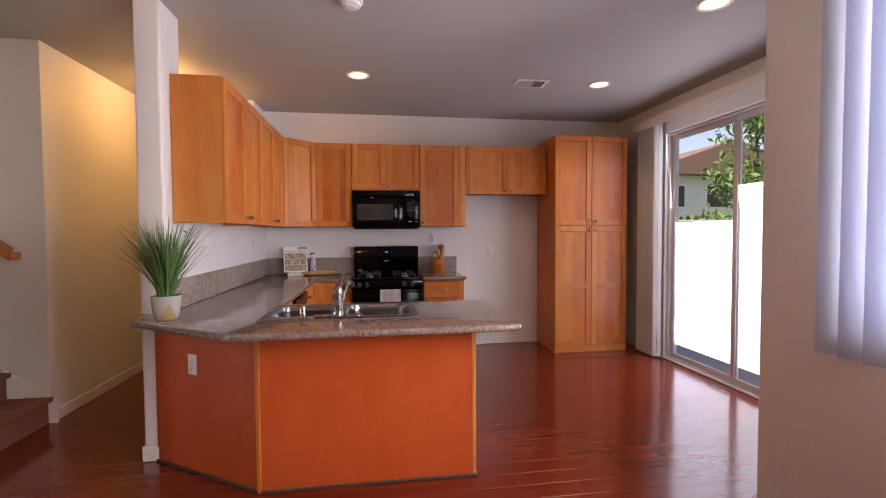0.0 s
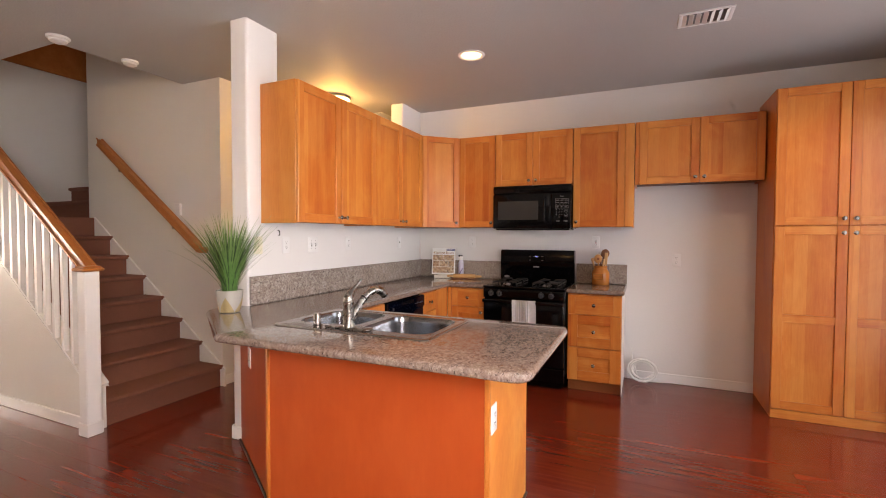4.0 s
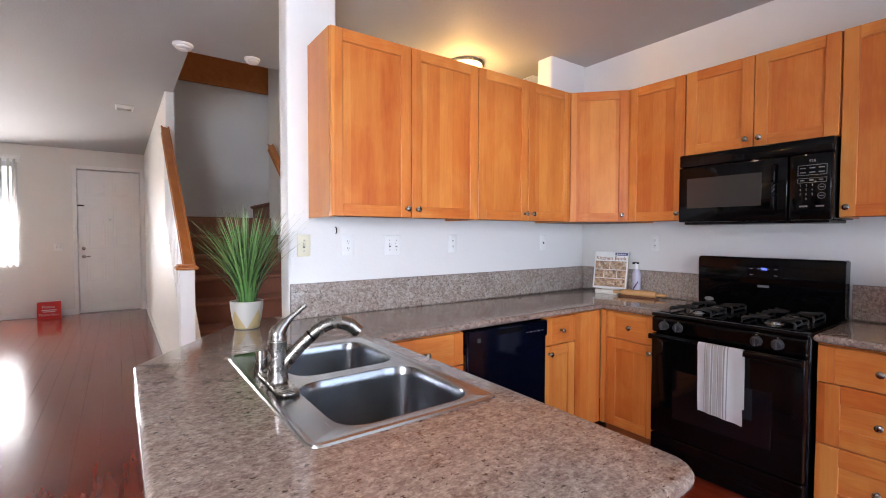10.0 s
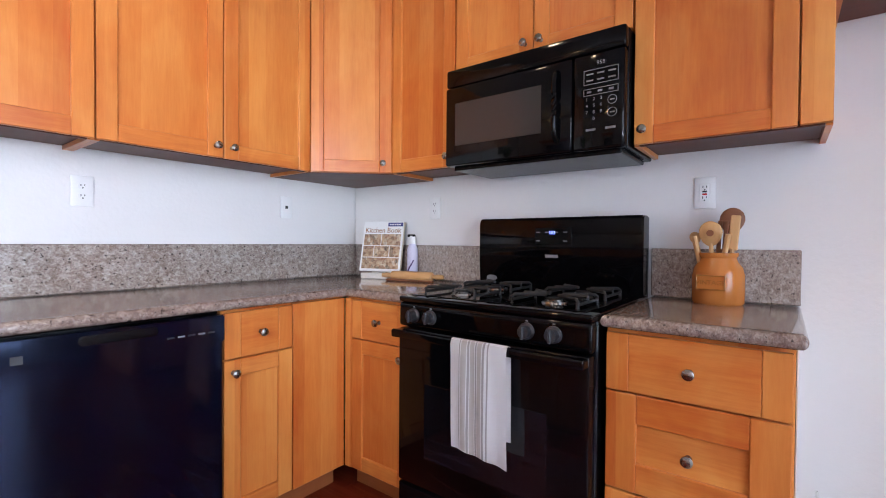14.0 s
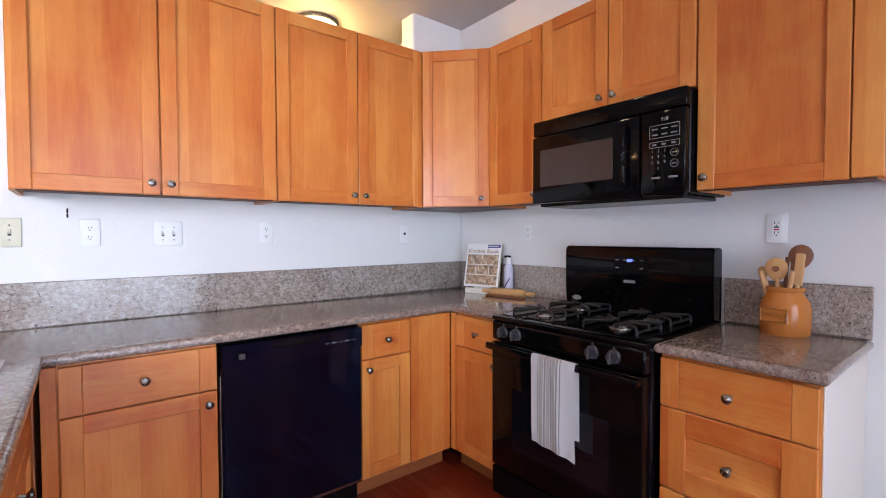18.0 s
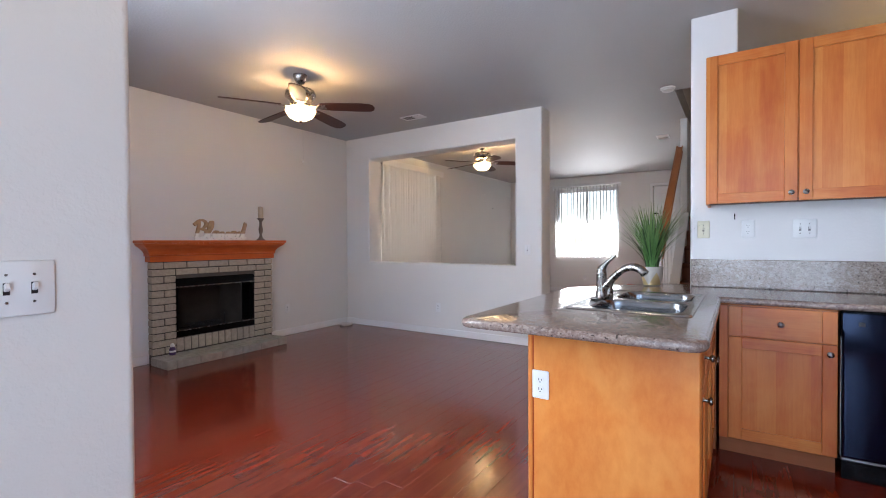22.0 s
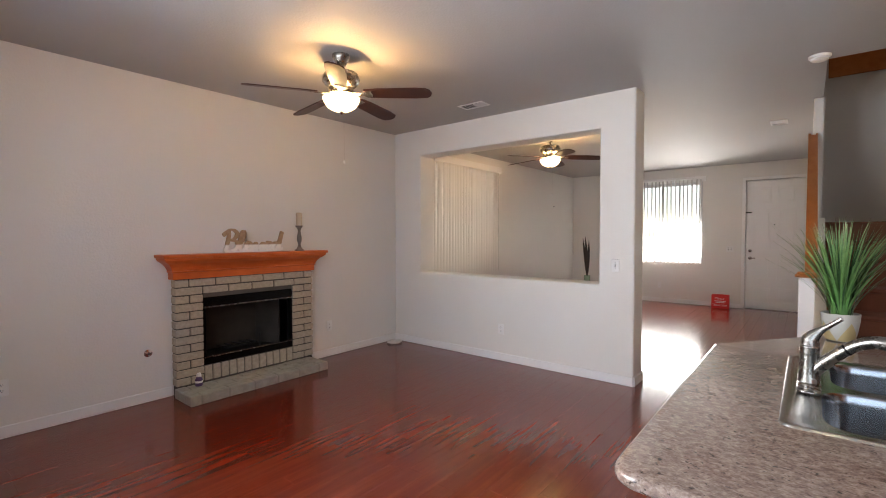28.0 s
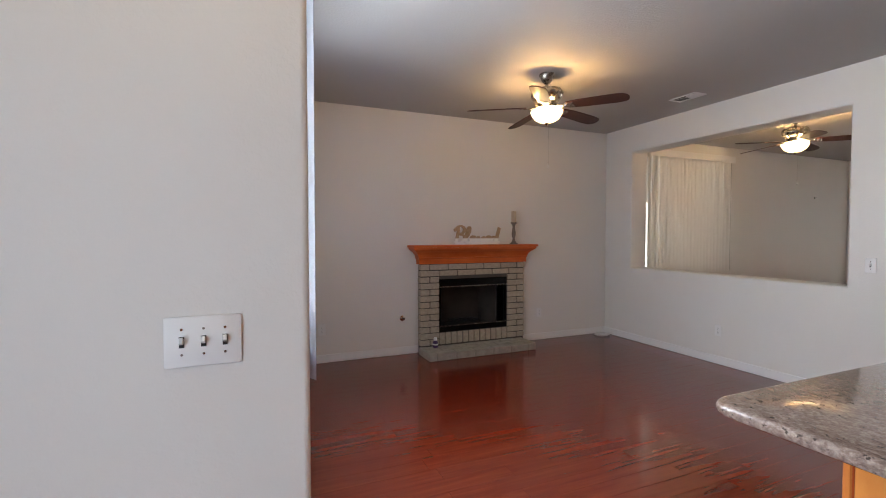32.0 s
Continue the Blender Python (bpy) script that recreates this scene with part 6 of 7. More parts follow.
def ceiling_fan(x, y, rz, label, watts):
    f = thing("ceiling_fan", pose(x, y, H, 0, 0, rz), label, "ceiling fan", "ceiling fans with lights")
    part("canopy", lathe([(0.066, -0.0005), (0.067, -0.014), (0.058, -0.036), (0.036, -0.078), (0.022, -0.086)], 24), NICKEL, f, smooth=True)
    part("downrod", lathe([(0.013, -0.08), (0.013, -0.13)], 12), NICKEL, f, smooth=True)
    part("motor_housing", lathe([(0.03, -0.118), (0.07, -0.124), (0.125, -0.142), (0.142, -0.172), (0.140, -0.205), (0.118, -0.232), (0.095, -0.250), (0.095, -0.272), (0.05, -0.280)], 28), NICKEL, f, smooth=True)
    pl_ = [(0.19, -0.052), (0.32, -0.064), (0.58, -0.070), (0.66, -0.062), (0.690, -0.036), (0.70, 0.0), (0.690, 0.036), (0.66, 0.062), (0.58, 0.070), (0.32, 0.064), (0.19, 0.052)]
    for k in range(5):
        turn = pose(0, 0, -0.288, 0, 0, 72 * k) @ pose(0, 0, 0, -13, 2.6)
        b = part("blade", moved(prism(pl_, -0.004, 0.004), turn), BLADE, f, "dark cherry fan blade")
        part("blade_iron", moved(join(box(0.085, 0.21, -0.018, 0.018, -0.012, -0.005, 0.003), box(0.18, 0.245, -0.04, 0.04, -0.010, -0.0045, 0.003)), turn), NICKEL, b)
    part("light_fitter", lathe([(0.055, -0.275), (0.085, -0.285), (0.10, -0.300), (0.05, -0.304)], 24), NICKEL, f, smooth=True)
    part("glass_bowl", lathe([(0.137, -0.322), (0.140, -0.330), (0.130, -0.356), (0.106, -0.392), (0.062, -0.417), (0.014, -0.424)], 28, cap=False), BULB, f, "lit frosted glass bowl", smooth=True)
    part("finial", lathe([(0.014, -0.420), (0.017, -0.432), (0.010, -0.444), (0.0, -0.450)], 12), NICKEL, f, smooth=True)
    ch = part("pull_chain", tube([(0.03, 0.02, -0.415), (0.03, 0.02, -0.80)], 0.0004, 4), NICKEL, f)
    part("pull_knob", moved(lathe([(0.0, -0.825), (0.010, -0.816), (0.010, -0.804), (0.0, -0.796)], 8), pose(0.03, 0.02, 0)), WHITE, ch, smooth=True)
    for q in range(3):
        lamp("fan_lamp", 'POINT', watts, (1.0, 0.58, 0.23), pose(x + 0.115 * math.cos(radians(rz + 36 + 120 * q)), y + 0.115 * math.sin(radians(rz + 36 + 120 * q)), H - 0.325), 0.03)


ceiling_fan(-0.17, 0.128, 48, "nickel ceiling fan with five dark blades and a lit bowl", 8.5)
ceiling_fan(-3.78, 0.11, 48, "nickel ceiling fan with a lit bowl in the dining room", 18.0)

# ---- fireplace ----
FY = -1.40
fp = thing("fireplace", pose(0, 0, 0), "grey-beige brick fireplace with a black firebox and stone hearth", "fireplace")
bx0, bx1, bz1 = -0.960, 0.460, 1.044
fx0, fx1, fz0, fz1 = -0.700, 0.217, 0.235, 0.862
part("mortar_bed", join(box(bx0 + 0.016, fx0 - 0.012, SY - 0.001, FY - 0.010, 0.0, bz1, 0), box(fx1 + 0.012, bx1 - 0.016, SY - 0.001, FY - 0.010, 0.0, bz1, 0), box(fx0 - 0.001, fx1 + 0.001, SY - 0.001, FY - 0.010, fz1 + 0.001, bz1, 0), box(fx0 - 0.001, fx1 + 0.001, SY - 0.001, FY - 0.010, 0.0, fz0 - 0.001, 0)), MORTAR, fp)
hearth = part("hearth", box(bx0 + 0.056, 0.472, FY + 0.001, -1.066, 0.0, 0.079, 0.004), HEARTHJ, fp, "low grey brick hearth")
hrng = random.Random(8)
for row in range(3):
    y0 = FY + 0.004 + row * 0.1125
    x = bx0 + 0.05
    first = 0.235 if row % 2 else 0.118
    while x < 0.47:
        w = min(first, 0.478 - x)
        if w > 0.03:
            lift = hrng.uniform(-0.0025, 0.002)
            part("hearth_brick", box(x + 0.003, x + w - 0.003, y0, y0 + 0.1085, 0.0, 0.084 + lift, 0.006), HEARTH, hearth)
        x += w
        first = 0.235

fbx = thing("firebox", pose(0, 0, 0), "open black gas fireplace insert with logs grate", "firebox")
part("shell", join(box(fx0 - 0.02, fx1 + 0.02, SY - 0.50, SY - 0.46, fz0 - 0.02, fz1 + 0.02), box(fx0 - 0.03, fx0, SY - 0.46, SY + 0.02, fz0, fz1), box(fx1, fx1 + 0.03, SY - 0.46, SY + 0.02, fz0, fz1), box(fx0, fx1, SY - 0.46, SY + 0.02, fz1, fz1 + 0.03), box(fx0, fx1, SY - 0.46, SY + 0.02, fz0 - 0.03, fz0)), SOOT, fbx)
part("back_liner", box(fx0 + 0.10, fx1 - 0.10, SY - 0.455, SY - 0.43, fz0 + 0.01, fz1 - 0.12, 0.004), FIREBK, fbx, "sooty refractory liner")
part("side_liner", moved(box(0, 0.30, 0, 0.02, fz0 + 0.01, fz1 - 0.12, 0.003), pose(fx0 + 0.01, SY - 0.14, 0, 0, 0, -66)), FIREBK, fbx)
part("face_frame", join(box(fx0, fx1, FY - 0.06, FY - 0.004, fz1 - 0.085, fz1 - 0.001, 0.003), box(fx0, fx1, FY - 0.06, FY - 0.004, fz0 + 0.001, fz0 + 0.065, 0.003), box(fx0, fx0 + 0.022, FY - 0.06, FY - 0.004, fz0 + 0.065, fz1 - 0.085, 0.003), box(fx1 - 0.022, fx1, FY - 0.06, FY - 0.004, fz0 + 0.065, fz1 - 0.085, 0.003)), BLACKM, fbx)
part("trim_bar", box(fx0 + 0.005, fx1 - 0.005, FY - 0.006, FY + 0.002, fz1 - 0.098, fz1 - 0.086, 0.002), NICKEL, fbx, "thin bright metal bar")
part("trim_bar", box(fx0 + 0.005, fx1 - 0.005, FY - 0.006, FY + 0.002, fz0 + 0.066, fz0 + 0.076, 0.002), NICKEL, fbx)
part("log_grate", join(*[tube([(fx0 + 0.28 + 0.08 * k, SY - 0.14, fz0 + 0.075), (fx0 + 0.28 + 0.08 * k, SY - 0.36, fz0 + 0.06)], 0.008, 6) for k in range(5)], tube([(fx0 + 0.26, SY - 0.16, fz0 + 0.06), (fx0 + 0.64, SY - 0.16, fz0 + 0.06)], 0.008, 6), tube([(fx0 + 0.24, SY - 0.15, fz0 + 0.0), (fx0 + 0.24, SY - 0.15, fz0 + 0.16)], 0.008, 6)), IRON, fbx)
# mantel: stacked crown mouldings under a flat shelf
mt = thing("mantel_shelf", pose(0, 0, 0), "reddish-orange wooden mantel shelf with crown moulding", "mantel")
mcx0, mcx1 = bx0 - 0.012, bx1 + 0.012


def crown(levels, material, nm):
    """Nested outlines that step outward as they rise."""
    bm = bmesh.new()
    rows = []
    for d, z in levels:
        rows.append([bm.verts.new(p) for p in ((mcx0 - d, SY + 0.001, z), (mcx1 + d, SY + 0.001, z), (mcx1 + d, FY + 0.012 + d, z), (mcx0 - d, FY + 0.012 + d, z))])
    for a, b in zip(rows, rows[1:]):
        for i in range(4):
            j = (i + 1) % 4
            bm.faces.new((a[i], a[j], b[j], b[i]))
    bm.faces.new(rows[0]), bm.faces.new(rows[-1])
    return part(nm, bm, material, mt)


crown([(0.0, 1.046), (0.0, 1.104), (0.008, 1.107), (0.013, 1.114), (0.009, 1.121)], MANTEL, "frieze")
crown([(0.010, 1.122), (0.013, 1.136), (0.024, 1.158), (0.046, 1.183), (0.076, 1.204), (0.092, 1.220), (0.094, 1.238)], MANTEL, "crown_moulding")
crown([(0.104, 1.239), (0.108, 1.243), (0.108, 1.262), (0.104, 1.267)], MANTEL, "shelf_board")

sign = thing("word_sign", pose(-0.200, -1.36, 1.2675, 0, 0, 180) @ Matrix.Scale(1.06, 4), "wooden word sign in whitewash and tan letters", "sign")


def stroke(pts, wide, deep=0.0):
    """A pen stroke cut from board: a flat ribbon along a smooth line, in the upright plane."""
    q = curve_points([(x, 0, z) for x, z in pts], 6)
    bm = bmesh.new()
    rows = []
    for i, p in enumerate(q):
        d = (q[min(i + 1, len(q) - 1)] - q[max(i - 1, 0)]).normalized()
        n = Vector((-d.z, 0, d.x)) * wide * (0.72 + 0.5 * abs(d.z))
        lift = deep + 0.00008 * i
        rows.append([bm.verts.new(p + e * n + Vector((0, y, 0))) for e, y in ((-1, -0.011 - lift), (1, -0.011 - lift), (1, 0.011 - lift), (-1, 0.011 - lift))])
    for a, b in zip(rows, rows[1:]):
        for k in range(4):
            bm.faces.new((a[k], a[(k + 1) % 4], b[(k + 1) % 4], b[k]))
    bm.faces.new(rows[0]), bm.faces.new(rows[-1])
    bmesh.ops.recalc_face_normals(bm, faces=bm.faces)
    return bm


LOOP_E = [(0.000, 0.030), (0.030, 0.040), (0.036, 0.062), (0.018, 0.068), (0.006, 0.040), (0.022, 0.014), (0.048, 0.024)]
LOOP_S = [(0.000, 0.024), (0.024, 0.062), (0.030, 0.040), (0.026, 0.014), (0.006, 0.016), (0.046, 0.026)]
letters = [("letter_b", -0.150, [(-0.020, 0.112), (0.006, 0.140), (0.012, 0.100), (0.004, 0.014)]), ("letter_b_bow", -0.150, [(-0.024, 0.118), (0.020, 0.152), (0.058, 0.130), (0.046, 0.092), (0.014, 0.084), (0.060, 0.074), (0.064, 0.034), (0.030, 0.014), (-0.012, 0.024)]), ("letter_l", -0.078, [(0.000, 0.030), (0.032, 0.096), (0.030, 0.142), (0.014, 0.120), (0.014, 0.030), (0.032, 0.016), (0.046, 0.026)]), ("letter_e", -0.036, LOOP_E), ("letter_s", 0.012, LOOP_S), ("letter_s", 0.056, LOOP_S), ("letter_e", 0.100, LOOP_E), ("letter_d", 0.146, [(0.040, 0.056), (0.018, 0.064), (0.002, 0.036), (0.014, 0.014), (0.038, 0.034), (0.058, 0.140), (0.050, 0.060), (0.048, 0.016), (0.076, 0.022)])]
for j, (nm, x, pts) in enumerate(letters):
    part(nm, stroke([(1.5 * (x + px) + 0.2 * pz, 1.38 * pz) for px, pz in pts], 0.0125, 0.004 + 0.006 * (j % 2)), SIGN, sign)
part("ground_stroke", stroke([(-0.225, 0.0125), (-0.08, 0.0115), (0.12, 0.0115), (0.325, 0.0125)], 0.011), SIGN, sign)
cs = thing("candle_holder", pose(-0.775, -1.37, 1.2675), "turned grey wooden candle holder with a cream candle", "candle holder")
part("stand", lathe([(0.050, 0), (0.050, 0.010), (0.032, 0.022), (0.018, 0.045), (0.014, 0.075), (0.022, 0.10), (0.026, 0.135), (0.018, 0.185), (0.014, 0.215), (0.020, 0.24), (0.038, 0.262), (0.042, 0.272), (0.0, 0.273)], 20), PEWTER, cs, smooth=True)
part("candle", lathe([(0.030, 0.273), (0.031, 0.28), (0.031, 0.405), (0.026, 0.411), (0.0, 0.406)], 20), CREAM, cs, smooth=True)
part("wick", tube([(0, 0, 0.405), (0.002, 0, 0.418)], 0.0015, 5), SLOT, cs)
tb = thing("toy_bottle", pose(0.30, -1.325, 0.0855), "small purple and white bottle on the hearth", "bottle")
part("bottle", lathe([(0.028, 0), (0.032, 0.01), (0.032, 0.055), (0.022, 0.075), (0.012, 0.085)], 18), PURPLE, tb, smooth=True)
part("band", lathe([(0.0325, 0.030), (0.0325, 0.048)], 18, cap=False), WHITE, tb)
part("cap", lathe([(0.020, 0.083), (0.022, 0.095), (0.015, 0.115), (0.0, 0.118)], 14), WHITE, tb, smooth=True)


def coil(x, y, z, r, turns, label, seed, tilt=0):
    rng = random.Random(seed)
    pts = []
    for i in range(turns * 14):
        a = 2 * math.pi * i / 14
        rr = r * (1 + 0.17 * math.sin(a * 0.37 + seed) + rng.uniform(-0.025, 0.025))
        pts.append((rr * math.cos(a), rr * 0.85 * math.sin(a), 0.006 + 0.006 * (i // 14) + rng.uniform(0, 0.003)))
    c = part("coiled_cable", tube(pts, 0.0100, 6), CORD, None, smooth=True)
    c.matrix_world = pose(x, y, z, tilt)
    return tagged(c, label, "cable")


coil(-2.20, -1.36, 0.0, 0.085, 4, "white coiled cable on the floor in the corner", 3)
coil(1.39, 5.70, 0.118, 0.108, 3, "white coiled hose leaning on the wall base", 4, 82)
tagged(part("floor_cable", tube(curve_points([(1.29, 5.765, 0.30), (1.295, 5.76, 0.22), (1.32, 5.745, 0.14), (1.36, 5.72, 0.02), (1.45, 5.735, 0.008), (1.60, 5.76, 0.008)], 6), 0.005, 6), CORD), "white hose from the wall to its coil", "cable")

# ---- things on the worktop ----
pl = thing("potted_grass", pose(-0.905, 3.035, CT1), "artificial green grass in a white and gold pot", "plant")
part("pot", lathe([(0.046, 0), (0.055, 0.004), (0.067, 0.05), (0.074, 0.10), (0.0765, 0.135), (0.072, 0.136), (0.070, 0.118), (0.0, 0.117)], 28), POTW, pl, "glazed white pot", smooth=True)
for k in range(4):
    gm = bmesh.new()
    a0 = 2 * math.pi * (k + 0.35) / 4
    vs = []
    for i in range(9):
        t = i / 8
        aa = a0 + (t - 0.5) * 1.5
        z = 0.008 + 0.088 * (1 - abs(2 * t - 1))
        col = []
        for j in range(5):
            zz = 0.005 + (z - 0.005) * j / 4
            rr = 0.0012 + (0.055 + (zz - 0.004) * 0.26 if zz < 0.05 else 0.067 + (zz - 0.05) * 0.14)
            col.append(gm.verts.new((rr * math.cos(aa), rr * math.sin(aa), zz)))
        vs.append(col)
    for p, q in zip(vs, vs[1:]):
        for j in range(4):
            gm.faces.new((p[j], q[j], q[j + 1], p[j + 1]))
    part("glaze_peak", gm, POTG, pl, "gold glazed triangle", smooth=True)
part("soil", lathe([(0.0695, 0.117), (0.0, 0.124)], 20), SOIL, pl)
rng = random.Random(11)


def blades(count, material, nm, lean, height):
    vs, fs = [], []
    for i in range(count):
        a, r0 = rng.uniform(0, 6.283), rng.uniform(0, 0.042)
        l, h = lean * 1.75 * rng.random() ** 0.75, height * rng.uniform(0.62, 1.05)
        w = rng.uniform(0.0030, 0.0052) if count > 20 else 0.002
        d, s = Vector((math.cos(a), math.sin(a), 0)), Vector((-math.sin(a), math.cos(a), 0))
        droop = rng.uniform(0.0, 0.10) * (l / 0.25)
        k = len(vs)
        n = 6
        for j in range(n + 1):
            t = j / n
            p = d * (r0 + l * t ** 1.7) + Vector((0, 0, 0.10 + h * t - droop * h * t ** 3))
            q = s * w * (0.75 + 0.9 * t - 1.55 * t * t) if j < n else s * 0.0004
            vs += [p - q, p + q + Vector((0, 0, 0.0005))]
        for j in range(n):
            b = k + 2 * j
            fs.append((b, b + 1, b + 3, b + 2))
    me = bpy.data.meshes.new(nm)
    me.from_pydata(vs, [], fs)
    me.materials.append(material)
    ob = new(nm, me)
    ob.parent = pl
    return tagged(ob, kind="stuff")


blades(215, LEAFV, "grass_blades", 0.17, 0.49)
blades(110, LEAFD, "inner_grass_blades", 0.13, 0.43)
blades(9, LEAFV, "stray_blades", 0.26, 0.38)

jar = thing("utensil_jar", pose(1.004, 5.682, CT1) @ Matrix.Scale(1.15, 4), "ochre glazed jar holding wooden spoons", "jar")
part("jar", lathe([(0.066, 0), (0.071, 0.006), (0.071, 0.085), (0.066, 0.110), (0.052, 0.130), (0.049, 0.140), (0.054, 0.148), (0.054, 0.156), (0.047, 0.157), (0.044, 0.135), (0.0, 0.12)], 32), OCHRE, jar, smooth=True)
part("relief_label", moved(box(-0.040, 0.040, -0.0735, -0.060, 0.045, 0.090, 0.004), pose(0, 0, 0, 0, 0, -10)), OCHRE, jar, "raised darker label")
lettering("VINTAGE", 0.019, 0.001, pose(0, 0, 0, 0, 0, -10) @ pose(0, -0.0742, 0.067, 90), OCHRED, jar)
part("label_frame", moved(join(box(-0.040, 0.040, -0.0755, -0.072, 0.086, 0.090, 0.001), box(-0.040, 0.040, -0.0755, -0.072, 0.045, 0.049, 0.001), box(-0.040, -0.036, -0.0755, -0.072, 0.049, 0.086, 0.001), box(0.036, 0.040, -0.0755, -0.072, 0.049, 0.086, 0.001)), pose(0, 0, 0, 0, 0, -10)), OCHRED, jar)


def spoon(nm, x, y, ax, ay, l, head, material, slotted=False):
    m = pose(x, y, 0.03, ax, ay)
    bms = [tube([(0, 0, 0), (0, 0, l * 0.72)], 0.006, 8)]
    hd = lathe([(0.0, -head * 1.35), (head * 0.38, -head * 1.15), (head * 0.68, -head * 0.85), (head * 0.9, -head * 0.42), (head, 0), (head * 0.96, head * 0.35), (head * 0.80, head * 0.72), (head * 0.5, head * 1.0), (head * 0.2, head * 1.12), (0, head * 1.15)], 24)
    bms.append(moved(hd, pose(0, 0, l * 0.72 + head) @ Matrix.Diagonal((1, 0.28, 1, 1))))
    s = part(nm, moved(join(*bms), m), material, jar, smooth=True)
    if slotted:
        part("hole", moved(moved(lathe([(0.010, 0), (0.010, 0.004)], 12), pose(0, -head * 0.30, l * 0.72 + head, 90)), m), DARKW, s)


spoon("wooden_spoon", -0.010, -0.014, 2, -3, 0.215, 0.032, BOWLW, True)
spoon("wooden_spoon", 0.016, 0.018, -4, 4, 0.270, 0.034, DARKW)
spoon("wooden_spoon", -0.022, 0.004, -1, -14, 0.225, 0.016, BOWLW)
part("spatula", moved(join(tube([(0, 0, 0), (0, 0, 0.14)], 0.006, 8), box(-0.013, 0.013, -0.003, 0.003, 0.135, 0.240, 0.003)), pose(0.026, -0.016, 0.03, 3, 5)), BOWLW, jar)
part("slotted_turner", moved(join(tube([(0, 0, 0), (0, 0, 0.12)], 0.006, 8), *[box(-0.022 + 0.016 * k, -0.010 + 0.016 * k, -0.003, 0.003, 0.135, 0.225, 0.002) for k in range(3)], box(-0.022, 0.022, -0.003, 0.003, 0.115, 0.138, 0.003)), pose(0.008, 0.002, 0.03, -1, 3)), DARKW, jar)
part("chopstick", moved(tube([(0, 0, 0), (0, 0, 0.185)], 0.006, 8, [0.005, 0.008]), pose(0.000, -0.024, 0.03, 5, 9)), BOWLW, jar)
part("chopstick", moved(tube([(0, 0, 0), (0, 0, 0.180)], 0.006, 8, [0.005, 0.008]), pose(-0.030, -0.010, 0.03, 4, -11)), BOWLW, jar)

bs = thing("cookbook", pose(-0.655, 5.660, CT1, 0, 0, 16), "hardback cookbook standing on a small pale stand", "book")
lean = pose(0, 0, 0.036, -12)
BW2, BH2 = 0.130, 0.292
part("stand", join(box(-0.095, 0.075, -0.060, 0.05, 0.0, 0.012, 0.003), box(-0.095, 0.075, -0.060, -0.032, 0.012, 0.032, 0.003), moved(box(-0.07, 0.07, 0.0, 0.010, 0.0, 0.18, 0.003), pose(0, 0.012, 0.010, -12))), SIGNW, bs)
cv = part("cover", moved(box(-BW2, BW2, -0.022, 0.0, 0.0, BH2, 0.002), lean), WHITE, bs, "white front cover")
part("pages", moved(box(-BW2 + 0.004, BW2 + 0.001, -0.020, -0.002, 0.002, BH2 - 0.004, 0.0005), lean), CREAM, bs)
part("top_label", moved(box(0.030, BW2 - 0.006, -0.0228, -0.0215, 0.262, 0.284, 0), lean), NAVY, cv)
for k in range(5):
    part("label_print", moved(box(0.040 + 0.015 * k, 0.051 + 0.015 * k, -0.0234, -0.0226, 0.269, 0.277, 0), lean), WHITE, cv)
lettering("Kitchen Book", 0.042, 0.0004, lean @ pose(0, -0.0225, 0.238, 90), OCHRED, cv, "title")
for x0, x1, z0, z1 in ((-0.118, -0.008, 0.150, 0.216), (-0.004, 0.118, 0.150, 0.216), (-0.118, -0.050, 0.082, 0.146), (-0.046, 0.050, 0.082, 0.146), (0.054, 0.118, 0.082, 0.146), (-0.118, 0.118, 0.014, 0.078)):
    part("photo", moved(box(x0, x1, -0.0226, -0.0215, z0, z1, 0), lean), PHOTO, cv)
sb = thing("spray_bottle", pose(-0.468, 5.722, CT1) @ Matrix.Scale(1.28, 4), "slim lilac spray bottle with a dark cap", "bottle")
part("bottle", lathe([(0.021, 0), (0.0235, 0.004), (0.0235, 0.130), (0.018, 0.147), (0.012, 0.156)], 20), LILAC, sb, smooth=True)
for k in range(4):
    part("label_swirl", tube([(0.0238 * math.cos(-2.2 + 0.35 * k + 0.12 * j), 0.0238 * math.sin(-2.2 + 0.35 * k + 0.12 * j), 0.018 + 0.014 * k + 0.006 * j) for j in range(5)], 0.003, 6), PURPLE, sb, "purple printed swirl")
part("cap", lathe([(0.0125, 0.155), (0.0125, 0.185), (0.010, 0.190), (0.0, 0.191)], 16), WHITE, sb, smooth=True)
part("nozzle", box(-0.024, 0.012, -0.009, 0.009, 0.184, 0.196, 0.003), BLACKM, sb)
rp = thing("rolling_pin", pose(-0.400, 5.640, CT1 + 0.0255, 0, 90, 12), "pale wooden rolling pin lying on the worktop", "rolling pin")
part("barrel", lathe([(0.010, -0.125), (0.024, -0.120), (0.0255, -0.09), (0.0255, 0.09), (0.024, 0.120), (0.010, 0.125)], 24), BOWLW, rp, smooth=True)
for s in (-1, 1):
    part("handle", lathe([(0.007, s * 0.124), (0.012, s * 0.138), (0.014, s * 0.160), (0.011, s * 0.185), (0.0, s * 0.192)], 16), BOWLW, rp, smooth=True)
tagged(part("wooden_paddle", moved(join(box(-0.10, 0.10, -0.024, 0.024, 0.0, 0.010, 0.004), box(0.10, 0.19, -0.010, 0.010, 0.0, 0.010, 0.004)), pose(-0.42, 5.590, CT1 + 0.0005, 0, 0, 6)), DARKW), "small wooden paddle beside the rolling pin", "utensil")

